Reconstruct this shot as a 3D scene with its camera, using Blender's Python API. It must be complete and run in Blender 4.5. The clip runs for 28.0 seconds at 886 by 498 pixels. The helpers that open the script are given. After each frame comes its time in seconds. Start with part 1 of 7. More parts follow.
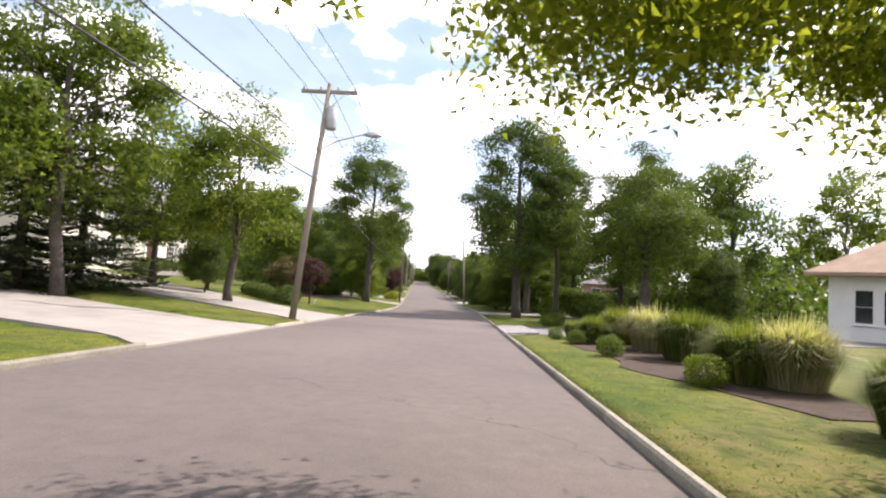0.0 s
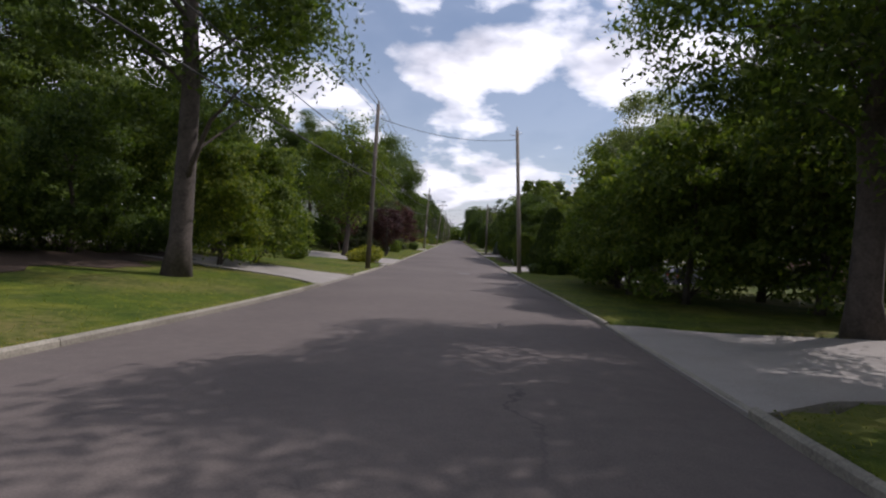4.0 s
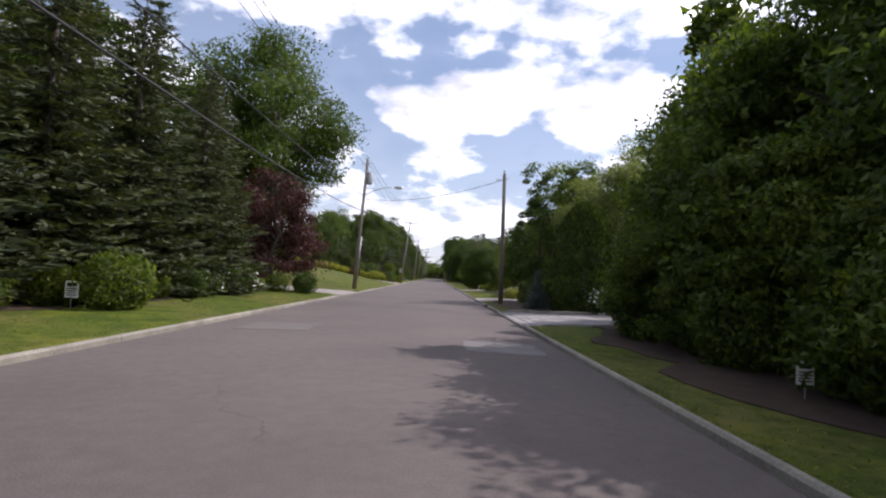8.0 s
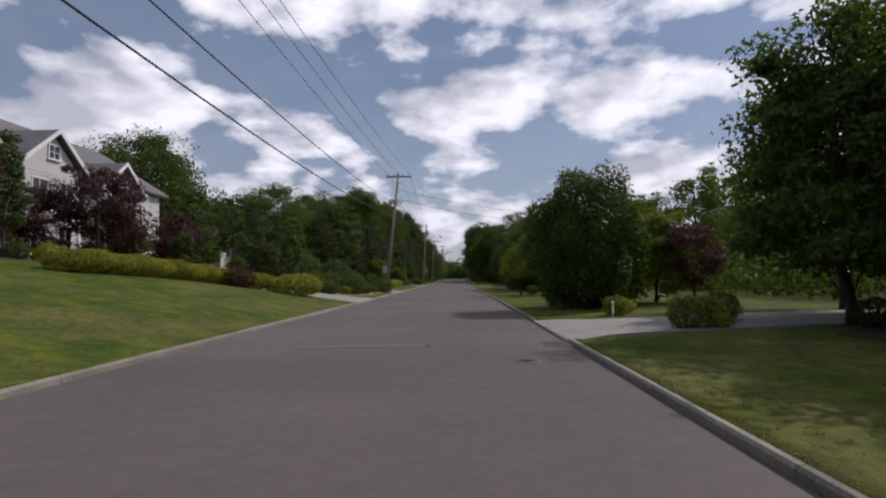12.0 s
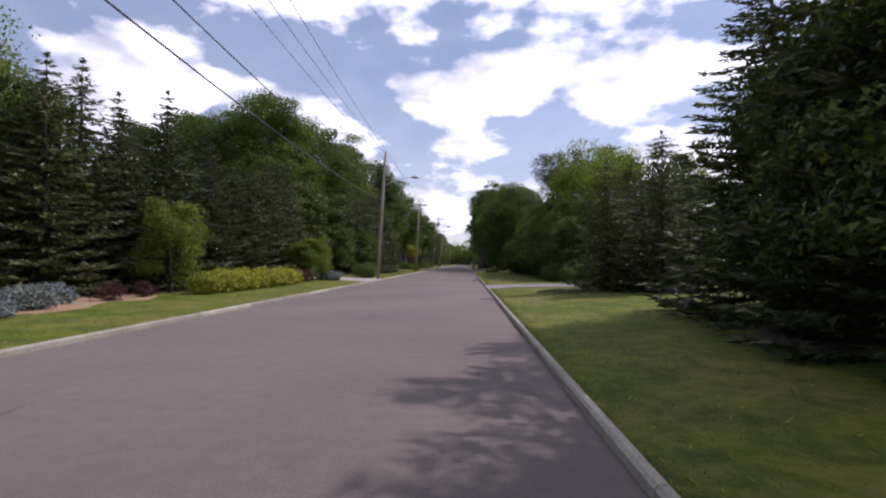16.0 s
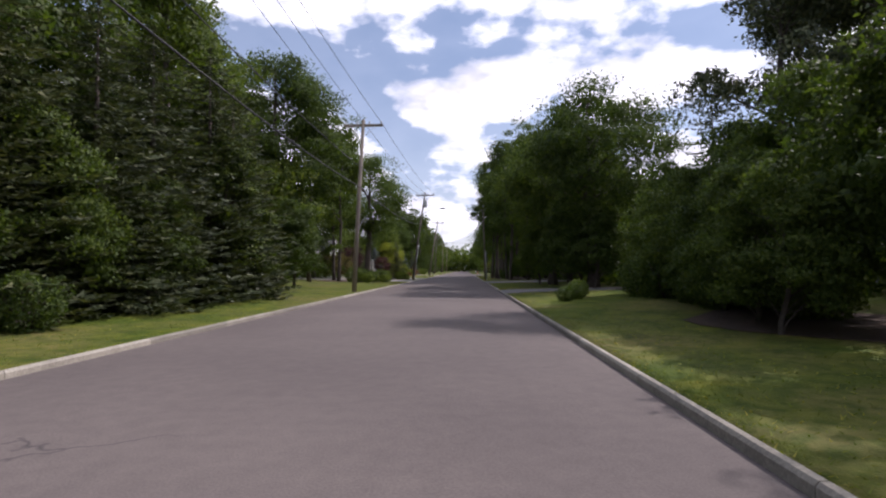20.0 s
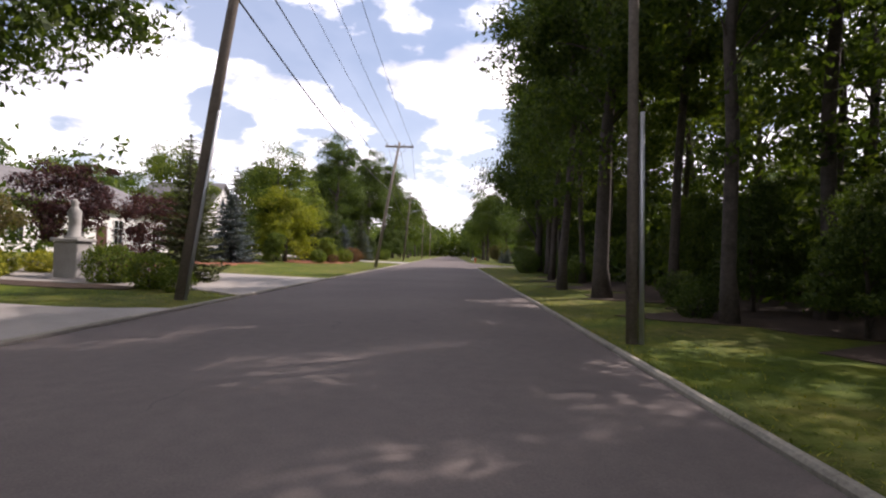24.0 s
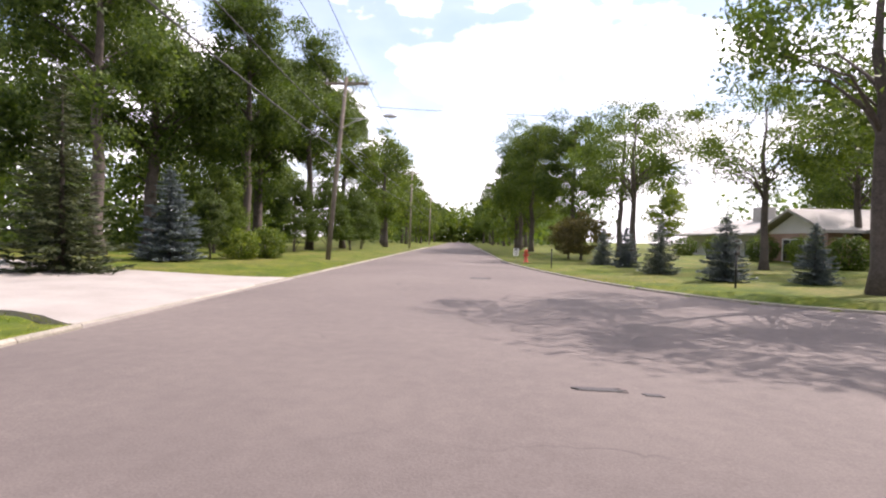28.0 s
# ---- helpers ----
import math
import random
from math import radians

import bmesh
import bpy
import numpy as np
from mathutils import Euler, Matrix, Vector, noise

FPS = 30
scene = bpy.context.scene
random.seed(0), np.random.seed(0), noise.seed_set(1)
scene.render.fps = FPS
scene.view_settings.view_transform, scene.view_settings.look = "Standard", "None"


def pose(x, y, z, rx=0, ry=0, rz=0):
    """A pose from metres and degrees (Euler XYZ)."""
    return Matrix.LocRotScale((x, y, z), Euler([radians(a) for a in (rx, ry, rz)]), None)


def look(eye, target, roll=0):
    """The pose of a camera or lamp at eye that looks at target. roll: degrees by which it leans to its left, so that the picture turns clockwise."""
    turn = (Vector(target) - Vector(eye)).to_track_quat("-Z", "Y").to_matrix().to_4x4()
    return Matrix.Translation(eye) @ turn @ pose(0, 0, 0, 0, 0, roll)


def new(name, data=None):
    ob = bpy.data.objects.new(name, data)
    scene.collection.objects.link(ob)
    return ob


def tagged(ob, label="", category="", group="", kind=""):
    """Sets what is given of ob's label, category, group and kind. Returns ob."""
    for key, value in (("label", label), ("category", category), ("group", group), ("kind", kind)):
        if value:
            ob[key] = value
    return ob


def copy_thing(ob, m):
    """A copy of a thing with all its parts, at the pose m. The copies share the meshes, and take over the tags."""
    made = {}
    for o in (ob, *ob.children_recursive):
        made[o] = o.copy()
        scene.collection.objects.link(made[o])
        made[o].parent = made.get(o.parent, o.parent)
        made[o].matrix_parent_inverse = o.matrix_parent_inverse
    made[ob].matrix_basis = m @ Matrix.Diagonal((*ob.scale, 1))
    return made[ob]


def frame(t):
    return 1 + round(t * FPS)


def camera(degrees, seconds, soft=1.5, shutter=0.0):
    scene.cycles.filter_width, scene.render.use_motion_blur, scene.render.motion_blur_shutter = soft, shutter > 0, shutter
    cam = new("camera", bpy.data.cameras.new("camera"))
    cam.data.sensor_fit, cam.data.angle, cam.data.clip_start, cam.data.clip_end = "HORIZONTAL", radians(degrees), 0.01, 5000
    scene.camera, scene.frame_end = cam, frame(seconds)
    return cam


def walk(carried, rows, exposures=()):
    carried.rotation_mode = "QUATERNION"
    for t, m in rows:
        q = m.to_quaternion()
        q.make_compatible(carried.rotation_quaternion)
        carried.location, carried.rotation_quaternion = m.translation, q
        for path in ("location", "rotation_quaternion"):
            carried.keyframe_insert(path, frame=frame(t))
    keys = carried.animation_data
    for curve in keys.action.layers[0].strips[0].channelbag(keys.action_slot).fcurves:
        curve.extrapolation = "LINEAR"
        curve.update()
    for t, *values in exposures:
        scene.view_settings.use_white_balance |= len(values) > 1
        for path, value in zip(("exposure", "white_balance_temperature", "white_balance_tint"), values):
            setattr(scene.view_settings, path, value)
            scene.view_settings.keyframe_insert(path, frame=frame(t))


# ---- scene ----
# ---- the camera and its walk ----
cam = camera(81.0, 28.0, soft=2.2)
PATH = [  # seconds, place, yaw, pitch, roll
    (0, -2.218, 0.008, 3.332, -2.70, 3.36, 3.42),
    (0.5, -1.627, 4.343, 3.173, -2.67, 0.97, 3.76),
    (1, -1.185, 8.709, 2.998, -5.70, 1.16, 4.45),
    (1.5, -0.859, 13.336, 2.854, -3.75, 1.36, 5.41),
    (2, -0.386, 17.947, 2.690, -0.44, -0.12, 5.77),
    (2.5, 0.051, 22.803, 2.511, 10.55, -2.22, 1.45),
    (3, 0.267, 27.999, 2.278, 4.92, 0.53, 4.34),
    (3.5, 0.461, 33.637, 2.164, 2.66, -0.33, 3.60),
    (5.5, 0.884, 57.501, 1.648, -1.66, -1.93, 1.61),
    (6, 1.370, 63.338, 1.574, -1.76, -0.40, -0.15),
    (6.5, 1.505, 69.106, 1.439, -6.55, 0.39, 3.31),
    (7, 1.483, 74.855, 1.358, -24.94, 3.41, 6.72),
    (7.5, 1.243, 80.549, 1.300, -3.64, 5.14, 2.05),
    (8, 1.299, 86.108, 1.314, -0.60, 3.15, 3.02),
    (8.5, 1.417, 91.780, 1.303, 0.53, 3.96, 0.48),
    (9, 1.468, 97.572, 1.301, 1.38, 4.41, -0.26),
    (9.5, 1.387, 103.211, 1.268, 3.20, 4.75, -1.73),
    (10, 1.314, 108.832, 1.286, 3.35, 5.40, -2.34),
    (10.5, 1.438, 114.270, 1.293, 2.58, 5.98, -2.41),
    (11, 1.510, 119.516, 1.266, 1.11, 6.41, -1.53),
    (11.5, 1.489, 124.755, 1.270, 0.42, 4.69, -1.49),
    (12, 1.621, 130.238, 1.374, 1.64, 3.12, -0.69),
    (12.5, 1.995, 135.814, 1.345, 0.51, 2.25, -2.52),
    (14.5, 2.778, 159.804, 1.282, 3.34, 2.57, 2.88),
    (15, 2.685, 165.623, 1.275, 2.90, 2.54, 3.09),
    (15.5, 2.879, 171.231, 1.316, 3.03, 1.89, 2.18),
    (16, 2.835, 176.845, 1.324, 2.55, 1.53, -0.18),
    (16.5, 2.645, 182.463, 1.303, 2.24, 1.10, -0.85),
    (17, 2.483, 188.174, 1.285, 2.25, 1.57, -0.84),
    (17.5, 2.493, 193.955, 1.322, 2.56, 1.70, -1.35),
    (18, 2.391, 199.641, 1.273, 2.16, 0.50, -2.28),
    (18.5, 2.286, 205.384, 1.283, 2.99, 0.96, -0.92),
    (19, 2.227, 210.875, 1.294, 2.97, 0.31, -1.08),
    (19.5, 1.963, 216.459, 1.313, 2.40, 0.76, -0.55),
    (20, 1.909, 222.105, 1.300, 2.39, 2.26, -0.54),
    (20.5, 1.828, 227.932, 1.278, 1.85, 1.81, -1.00),
    (21, 1.782, 233.917, 1.288, 2.37, 2.19, -1.52),
    (21.5, 1.705, 240.226, 1.312, 2.48, 0.81, -1.48),
    (23.5, 1.608, 268.339, 1.288, 0.78, 0.23, 1.67),
    (24, 1.628, 275.307, 1.267, 1.11, 0.53, 1.62),
    (24.5, 1.634, 282.317, 1.308, 2.53, -0.14, 1.54),
    (25, 1.491, 289.142, 1.333, -1.27, -0.69, 0.72),
    (25.5, 1.309, 295.706, 1.310, -5.59, -1.37, 0.43),
    (26, 1.317, 301.932, 1.295, -2.57, -1.04, -0.22),
    (26.5, 1.261, 307.841, 1.321, 0.66, 1.07, 0.05),
    (27, 1.384, 313.687, 1.326, 1.31, 0.71, 1.21),
    (27.5, 1.434, 319.871, 1.336, 1.36, 0.15, 1.57),
    (28, 1.393, 326.283, 1.331, 2.18, -1.13, 1.24),
]


def aim(x, y, z, yaw, pitch, roll):
    a, b = radians(yaw), radians(pitch)
    return look((x, y, z), (x - math.sin(a) * math.cos(b), y + math.cos(a) * math.cos(b), z + math.sin(b)), roll)


EXPOSURES = [(0, 0.76, 6650, 20), (1.2, 0.46, 6400, 20), (2.2, -0.14, 6100, 20), (3.0, -0.95, 6100, 20), (3.5, -0.85, 6100, 20), (6, 0.11, 6100, 22), (7, -0.22, 6100, 21), (8, -0.19, 6100, 22), (9, -0.24, 6100, 22), (10, -0.38, 6100, 20), (11, -0.82, 6100, 20), (12, -1.08, 6100, 20), (15, -0.54, 6100, 25), (16, -0.30, 6100, 26), (17, -0.24, 6100, 25), (18, -0.64, 6100, 25), (19, -0.44, 6100, 25), (20, -0.24, 6100, 25), (21, -0.28, 6100, 25), (24, 0.16, 6600, 25), (25, 0.51, 6600, 25), (26, 0.78, 6600, 25), (27, 0.61, 6600, 25), (28, 0.80, 6600, 25)]
walk(cam, [(r[0], aim(*r[1:])) for r in PATH], exposures=EXPOSURES)

# ---- the road's line: s metres along it, u metres to its right ----
HALF = 3.88          # half the width of the carriageway
KERB_W, KERB_H = 0.105, 0.075
STEP = 0.5
S_MIN, S_MAX = -160.0, 760.0
ST = np.arange(S_MIN, S_MAX + STEP, STEP)


def ease(a, b, x):
    k = np.clip((np.asarray(x, float) - a) / (b - a), 0, 1)
    return k * k * (3 - 2 * k)


TURN = np.radians(5.0) * (1 - ease(40, 60, ST))                 # heading, to the right of +y
FALL = -0.035 * ease(-60, -25, ST) * (1 - 0.55 * ease(36, 58, ST) - 0.45 * ease(62, 84, ST))
CX = np.cumsum(np.sin(TURN)) * STEP
CY = np.cumsum(np.cos(TURN)) * STEP
CZ = np.cumsum(FALL) * STEP
K0 = int(round((100 - S_MIN) / STEP))
CX, CY, CZ = CX - CX[K0], CY - CY[K0] + 100, CZ - CZ[K0]


def at(s, u=0.0, h=0.0):
    """World place of a point u to the right of the road's line, h over the carriageway's level."""
    a = np.interp(s, ST, TURN)
    return (float(np.interp(s, ST, CX) + u * np.cos(a)), float(np.interp(s, ST, CY) - u * np.sin(a)), float(np.interp(s, ST, CZ) + h))


def heading(s):
    return float(np.interp(s, ST, TURN))


def kerb_h(s):
    """The kerb sinks to a low lip towards the street's far end."""
    return KERB_H * (1 - 0.55 * ease(256, 276, s))


def lawn_h(s, u):
    """Height of the ground over the carriageway's level, beyond the kerbs."""
    a = np.abs(u) - HALF
    left = np.asarray(u) < 0
    climb = np.where(left, 0.03 + 0.10 * ease(118, 132, s) * (1 - ease(150, 175, s)) + 0.055 * ease(5, 30, s) * (1 - ease(60, 75, s)), 0.015 - 0.095 * ease(66, 74, s) * (1 - ease(92, 104, s)) * ease(8, 14, u))
    far = np.minimum(np.maximum(a - 0.5, 0), 26)
    mound = np.where(left, 0.075 * ease(120, 134, s) * (1 - ease(152, 170, s)) * np.minimum(far, 9), 0.0)
    return kerb_h(s) - 0.01 + (mound + climb * far) * (1 - ease(60, 150, a)) + 0.05 * np.sin(s * 0.13 + u * 0.2) * ease(1.5, 6, a)


def ground(s, u):
    """World place on the lawn."""
    return at(s, u, float(lawn_h(s, u)))

# ---- world, sun ----
SUN_AZ, SUN_EL = radians(58), radians(47)      # from +y towards +x, over the horizon
CLOUD_SHIFT = (-0.75, 0.1, 0.0)
world = bpy.data.worlds.new("world")
scene.world = world
world.use_nodes = True


def link_nodes(tree, *pairs):
    for a, b in pairs:
        tree.links.new(a, b)


def build_sky():
    """Clear sky with heaped clouds: lit on the sun's side, grey beneath, white haze low down."""
    t = world.node_tree
    t.nodes.clear()
    N = t.nodes.new
    sky, bg, out = N("ShaderNodeTexSky"), N("ShaderNodeBackground"), N("ShaderNodeOutputWorld")
    sky.sky_type, sky.sun_disc = "NISHITA", False
    sky.sun_elevation, sky.sun_rotation = SUN_EL, SUN_AZ
    sky.air_density, sky.dust_density, sky.ozone_density = 1.2, 0.3, 1.0

    def maths(kind, a, b=0.0, c=0.0):
        n = N("ShaderNodeMath")
        n.operation = kind
        for k, v in enumerate((a, b, c)):
            if isinstance(v, (int, float)):
                n.inputs[k].default_value = v
            else:
                t.links.new(v, n.inputs[k])
        return n.outputs[0]

    def vector(kind, a, b):
        n = N("ShaderNodeVectorMath")
        n.operation = kind
        for k, v in enumerate((a, b)):
            if isinstance(v, tuple):
                n.inputs[k].default_value = v
            else:
                t.links.new(v, n.inputs[k])
        return n.outputs[0]

    def heaps(place, scale, detail, rough, warp=0.0):
        n = N("ShaderNodeTexNoise")
        n.inputs["Scale"].default_value, n.inputs["Detail"].default_value = scale, detail
        n.inputs["Roughness"].default_value, n.inputs["Distortion"].default_value = rough, warp
        t.links.new(place, n.inputs["Vector"])
        return n.outputs["Fac"]

    co, sep, comb = N("ShaderNodeTexCoord"), N("ShaderNodeSeparateXYZ"), N("ShaderNodeCombineXYZ")
    t.links.new(co.outputs["Generated"], sep.inputs[0])
    up = maths("MAXIMUM", sep.outputs[2], 0.0)
    den = maths("ADD", up, 0.3)
    link_nodes(t, (den, comb.inputs[0]), (den, comb.inputs[1]))
    comb.inputs[2].default_value = 1.0
    flat = vector("ADD", vector("DIVIDE", co.outputs["Generated"], comb.outputs[0]), CLOUD_SHIFT)
    # the same heaps, a step towards the sun: the difference gives the lit and the grey sides
    toward = (math.sin(SUN_AZ) * 0.07, math.cos(SUN_AZ) * 0.07, -0.05)
    here, there = heaps(flat, 2.4, 10.0, 0.5), heaps(vector("ADD", flat, toward), 2.4, 7.0, 0.47)
    broad = heaps(flat, 0.8, 2.0, 0.5)
    body = maths("ADD", here, maths("MULTIPLY", maths("SUBTRACT", broad, 0.5), 0.3))
    cover = ramp_node(t, body, [(0.462, (0.06,) * 3), (0.50, (0.6,) * 3), (0.56, (1.0,) * 3)])
    light = maths("ADD", maths("MULTIPLY", maths("SUBTRACT", here, there), 4.5), maths("MULTIPLY_ADD", body, -1.6, 1.42))
    shade = ramp_node(t, light, [(0.2, (10.0, 10.3, 11.0)), (0.5, (15.5, 15.6, 15.8)), (0.8, (22.0, 21.9, 21.7))])
    veil = mix_node(t, "MIX", 0.12, sky.outputs[0], (6.5, 10.5, 15.5))     # thin high haze
    mix = mix_node(t, "MIX", cover.outputs[0], veil.outputs[0], shade.outputs[0])
    haze = ramp_node(t, up, [(0.0, (0.6,) * 3), (0.16, (0.22,) * 3), (0.5, (0.0,) * 3)])
    pale = mix_node(t, "MIX", haze.outputs[0], mix.outputs[0], (10.5, 10.8, 11.4))
    link_nodes(t, (pale.outputs[0], bg.inputs[0]), (bg.outputs[0], out.inputs[0]))
    bg.inputs[1].default_value = 0.1


sun = new("sun", bpy.data.lights.new("sun", "SUN"))
sun.data.energy, sun.data.angle, sun.data.color = 5.0, radians(0.55), (1.0, 0.94, 0.85)
sun.matrix_world = look((math.sin(SUN_AZ) * math.cos(SUN_EL) * 100, math.cos(SUN_AZ) * math.cos(SUN_EL) * 100, math.sin(SUN_EL) * 100), (0, 0, 0))

# ---- materials ----


def material(name, rough=0.8, metal=0.0, spec=0.3):
    m = bpy.data.materials.new(name)
    m.use_nodes = True
    p = m.node_tree.nodes["Principled BSDF"]
    p.inputs["Roughness"].default_value, p.inputs["Metallic"].default_value = rough, metal
    p.inputs["Specular IOR Level"].default_value = spec
    return m, m.node_tree, p


def noise_node(t, scale, detail=4.0, rough=0.55, coord="Object"):
    n = t.nodes.new("ShaderNodeTexNoise")
    n.inputs["Scale"].default_value, n.inputs["Detail"].default_value, n.inputs["Roughness"].default_value = scale, detail, rough
    c = t.nodes.new("ShaderNodeTexCoord")
    t.links.new(c.outputs[coord], n.inputs["Vector"])
    return n


def ramp_node(t, source, stops):
    r = t.nodes.new("ShaderNodeValToRGB")
    e = r.color_ramp.elements
    while len(e) < len(stops):
        e.new(0.5)
    for k, (x, c) in zip(e, stops):
        k.position, k.color = x, (*c, 1)
    t.links.new(source, r.inputs[0])
    return r


def mix_node(t, kind, fac, a, b):
    m = t.nodes.new("ShaderNodeMixRGB")
    m.blend_type = kind
    for v, k in ((fac, 0), (a, 1), (b, 2)):
        if isinstance(v, (int, float)):
            m.inputs[k].default_value = v
        elif isinstance(v, tuple):
            m.inputs[k].default_value = (*v, 1)
        else:
            t.links.new(v, m.inputs[k])
    return m


def bump(t, p, height, strength=0.3, distance=0.02):
    b = t.nodes.new("ShaderNodeBump")
    b.inputs["Strength"].default_value, b.inputs["Distance"].default_value = strength, distance
    t.links.new(height, b.inputs["Height"])
    t.links.new(b.outputs[0], p.inputs["Normal"])


build_sky()


def two_tone(name, dark, light, fine=30.0, coarse=1.2, rough=0.85, relief=0.3, metal=0.0, spec=0.3, coord="Object", each=0.0):
    """A surface whose colour wanders between two tones, coarse stains under fine grain."""
    m, t, p = material(name, rough, metal, spec)
    a, b = noise_node(t, fine, 5, coord=coord), noise_node(t, coarse, 4, coord=coord)
    mid = tuple((x + y) / 2 for x, y in zip(dark, light))
    ra, rb = ramp_node(t, a.outputs["Fac"], [(0.3, dark), (0.7, light)]), ramp_node(t, b.outputs["Fac"], [(0.3, dark), (0.5, mid), (0.72, light)])
    col = mix_node(t, "MIX", 0.5, ra.outputs[0], rb.outputs[0]).outputs[0]
    if each:
        info = t.nodes.new("ShaderNodeObjectInfo")
        r = ramp_node(t, info.outputs["Random"], [(0, (1 - each,) * 3), (1, (1 + each * 0.5,) * 3)])
        col = mix_node(t, "MULTIPLY", 1.0, col, r.outputs[0]).outputs[0]
    t.links.new(col, p.inputs["Base Color"])
    bump(t, p, a.outputs["Fac"], relief, 0.02)
    return m


def leaf_material(name, stops, through_light=0.35, rough=0.6, deep=1.08):
    """Leaves: each leaf its own tone, each plant a little lighter or darker; part of the light passes through."""
    m, t, p = material(name, rough, 0.0, 0.25)
    geo, info = t.nodes.new("ShaderNodeNewGeometry"), t.nodes.new("ShaderNodeObjectInfo")
    r = ramp_node(t, geo.outputs["Random Per Island"], [(x, tuple(k * deep for k in c)) for x, c in stops])
    v = ramp_node(t, info.outputs["Random"], [(0, (0.84, 0.78, 0.74)), (0.5, (1.1, 1.0, 0.95)), (1, (1.36, 1.16, 0.9))])
    col = mix_node(t, "MULTIPLY", 1.0, r.outputs[0], v.outputs[0]).outputs[0]
    t.links.new(col, p.inputs["Base Color"])
    tr, ms = t.nodes.new("ShaderNodeBsdfTranslucent"), t.nodes.new("ShaderNodeMixShader")
    bright = mix_node(t, "MULTIPLY", 1.0, col, (1.5, 1.6, 0.6)).outputs[0]
    t.links.new(bright, tr.inputs[0])
    ms.inputs[0].default_value = through_light
    link_nodes(t, (p.outputs[0], ms.inputs[1]), (tr.outputs[0], ms.inputs[2]), (ms.outputs[0], t.nodes["Material Output"].inputs[0]))
    return m


def asphalt_material():
    m, t, p = material("asphalt", 0.88, 0.0, 0.25)
    grain, blot, big = noise_node(t, 55, 3), noise_node(t, 5.0, 6), noise_node(t, 0.22, 4)
    g = ramp_node(t, grain.outputs["Fac"], [(0.25, (0.106, 0.090, 0.083)), (0.75, (0.150, 0.129, 0.118))])
    b = ramp_node(t, blot.outputs["Fac"], [(0.3, (0.9, 0.895, 0.9)), (0.7, (1.07, 1.06, 1.06))])
    c = ramp_node(t, big.outputs["Fac"], [(0.35, (0.86, 0.85, 0.85)), (0.65, (1.08, 1.07, 1.05))])
    col = mix_node(t, "MULTIPLY", 1.0, mix_node(t, "MULTIPLY", 1.0, g.outputs[0], b.outputs[0]).outputs[0], c.outputs[0]).outputs[0]
    co, warp = t.nodes.new("ShaderNodeTexCoord"), noise_node(t, 1.3, 4)
    sc, add, vo = t.nodes.new("ShaderNodeVectorMath"), t.nodes.new("ShaderNodeVectorMath"), t.nodes.new("ShaderNodeTexVoronoi")
    sc.operation, add.operation = "SCALE", "ADD"
    sc.inputs["Scale"].default_value = 0.9
    vo.feature = "DISTANCE_TO_EDGE"
    vo.inputs["Scale"].default_value = 0.16
    link_nodes(t, (warp.outputs["Color"], sc.inputs[0]), (co.outputs["Object"], add.inputs[0]), (sc.outputs[0], add.inputs[1]), (add.outputs[0], vo.inputs["Vector"]))
    line = ramp_node(t, vo.outputs["Distance"], [(0.0, (0.75,) * 3), (0.0032, (0, 0, 0))])
    some = ramp_node(t, noise_node(t, 0.35, 2).outputs["Fac"], [(0.54, (0, 0, 0)), (0.66, (1, 1, 1))])
    fac = mix_node(t, "MULTIPLY", 1.0, line.outputs[0], some.outputs[0]).outputs[0]
    t.links.new(mix_node(t, "MIX", fac, col, (0.045, 0.042, 0.042)).outputs[0], p.inputs["Base Color"])
    bump(t, p, grain.outputs["Fac"], 0.22, 0.01)
    return m


def lawn_material():
    """Mown grass: fine grain over patches of fresh, dark and dry turf."""
    m, t, p = material("lawn", 0.9, 0.0, 0.15)
    fine, dryness, patch, tuft_n = noise_node(t, 30, 4), noise_node(t, 0.3, 5), noise_node(t, 1.1, 5, 0.65), noise_node(t, 5.0, 4, 0.6)
    base = ramp_node(t, patch.outputs["Fac"], [(0.32, (0.036, 0.062, 0.007)), (0.5, (0.064, 0.094, 0.009)), (0.68, (0.125, 0.138, 0.014))])
    tufts = ramp_node(t, tuft_n.outputs["Fac"], [(0.3, (0.72, 0.74, 0.7)), (0.7, (1.2, 1.16, 1.1))])
    grain = ramp_node(t, fine.outputs["Fac"], [(0.3, (0.8, 0.82, 0.8)), (0.7, (1.16, 1.14, 1.1))])
    col = mix_node(t, "MULTIPLY", 1.0, mix_node(t, "MULTIPLY", 1.0, base.outputs[0], tufts.outputs[0]).outputs[0], grain.outputs[0]).outputs[0]
    dry = ramp_node(t, dryness.outputs["Fac"], [(0.43, (0, 0, 0)), (0.64, (1, 1, 1))])
    some = ramp_node(t, tuft_n.outputs["Fac"], [(0.38, (0.15,) * 3), (0.62, (0.85,) * 3)])
    fac = mix_node(t, "MULTIPLY", 1.0, dry.outputs[0], some.outputs[0]).outputs[0]
    t.links.new(mix_node(t, "MIX", fac, col, (0.155, 0.128, 0.045)).outputs[0], p.inputs["Base Color"])
    bump(t, p, fine.outputs["Fac"], 0.5, 0.04)
    return m


def glass_material():
    m, t, p = material("window_glass", 0.06, 0.0, 0.6)
    n = noise_node(t, 0.7, 2)
    t.links.new(ramp_node(t, n.outputs["Fac"], [(0.3, (0.012, 0.014, 0.016)), (0.7, (0.04, 0.045, 0.05))]).outputs[0], p.inputs["Base Color"])
    return m


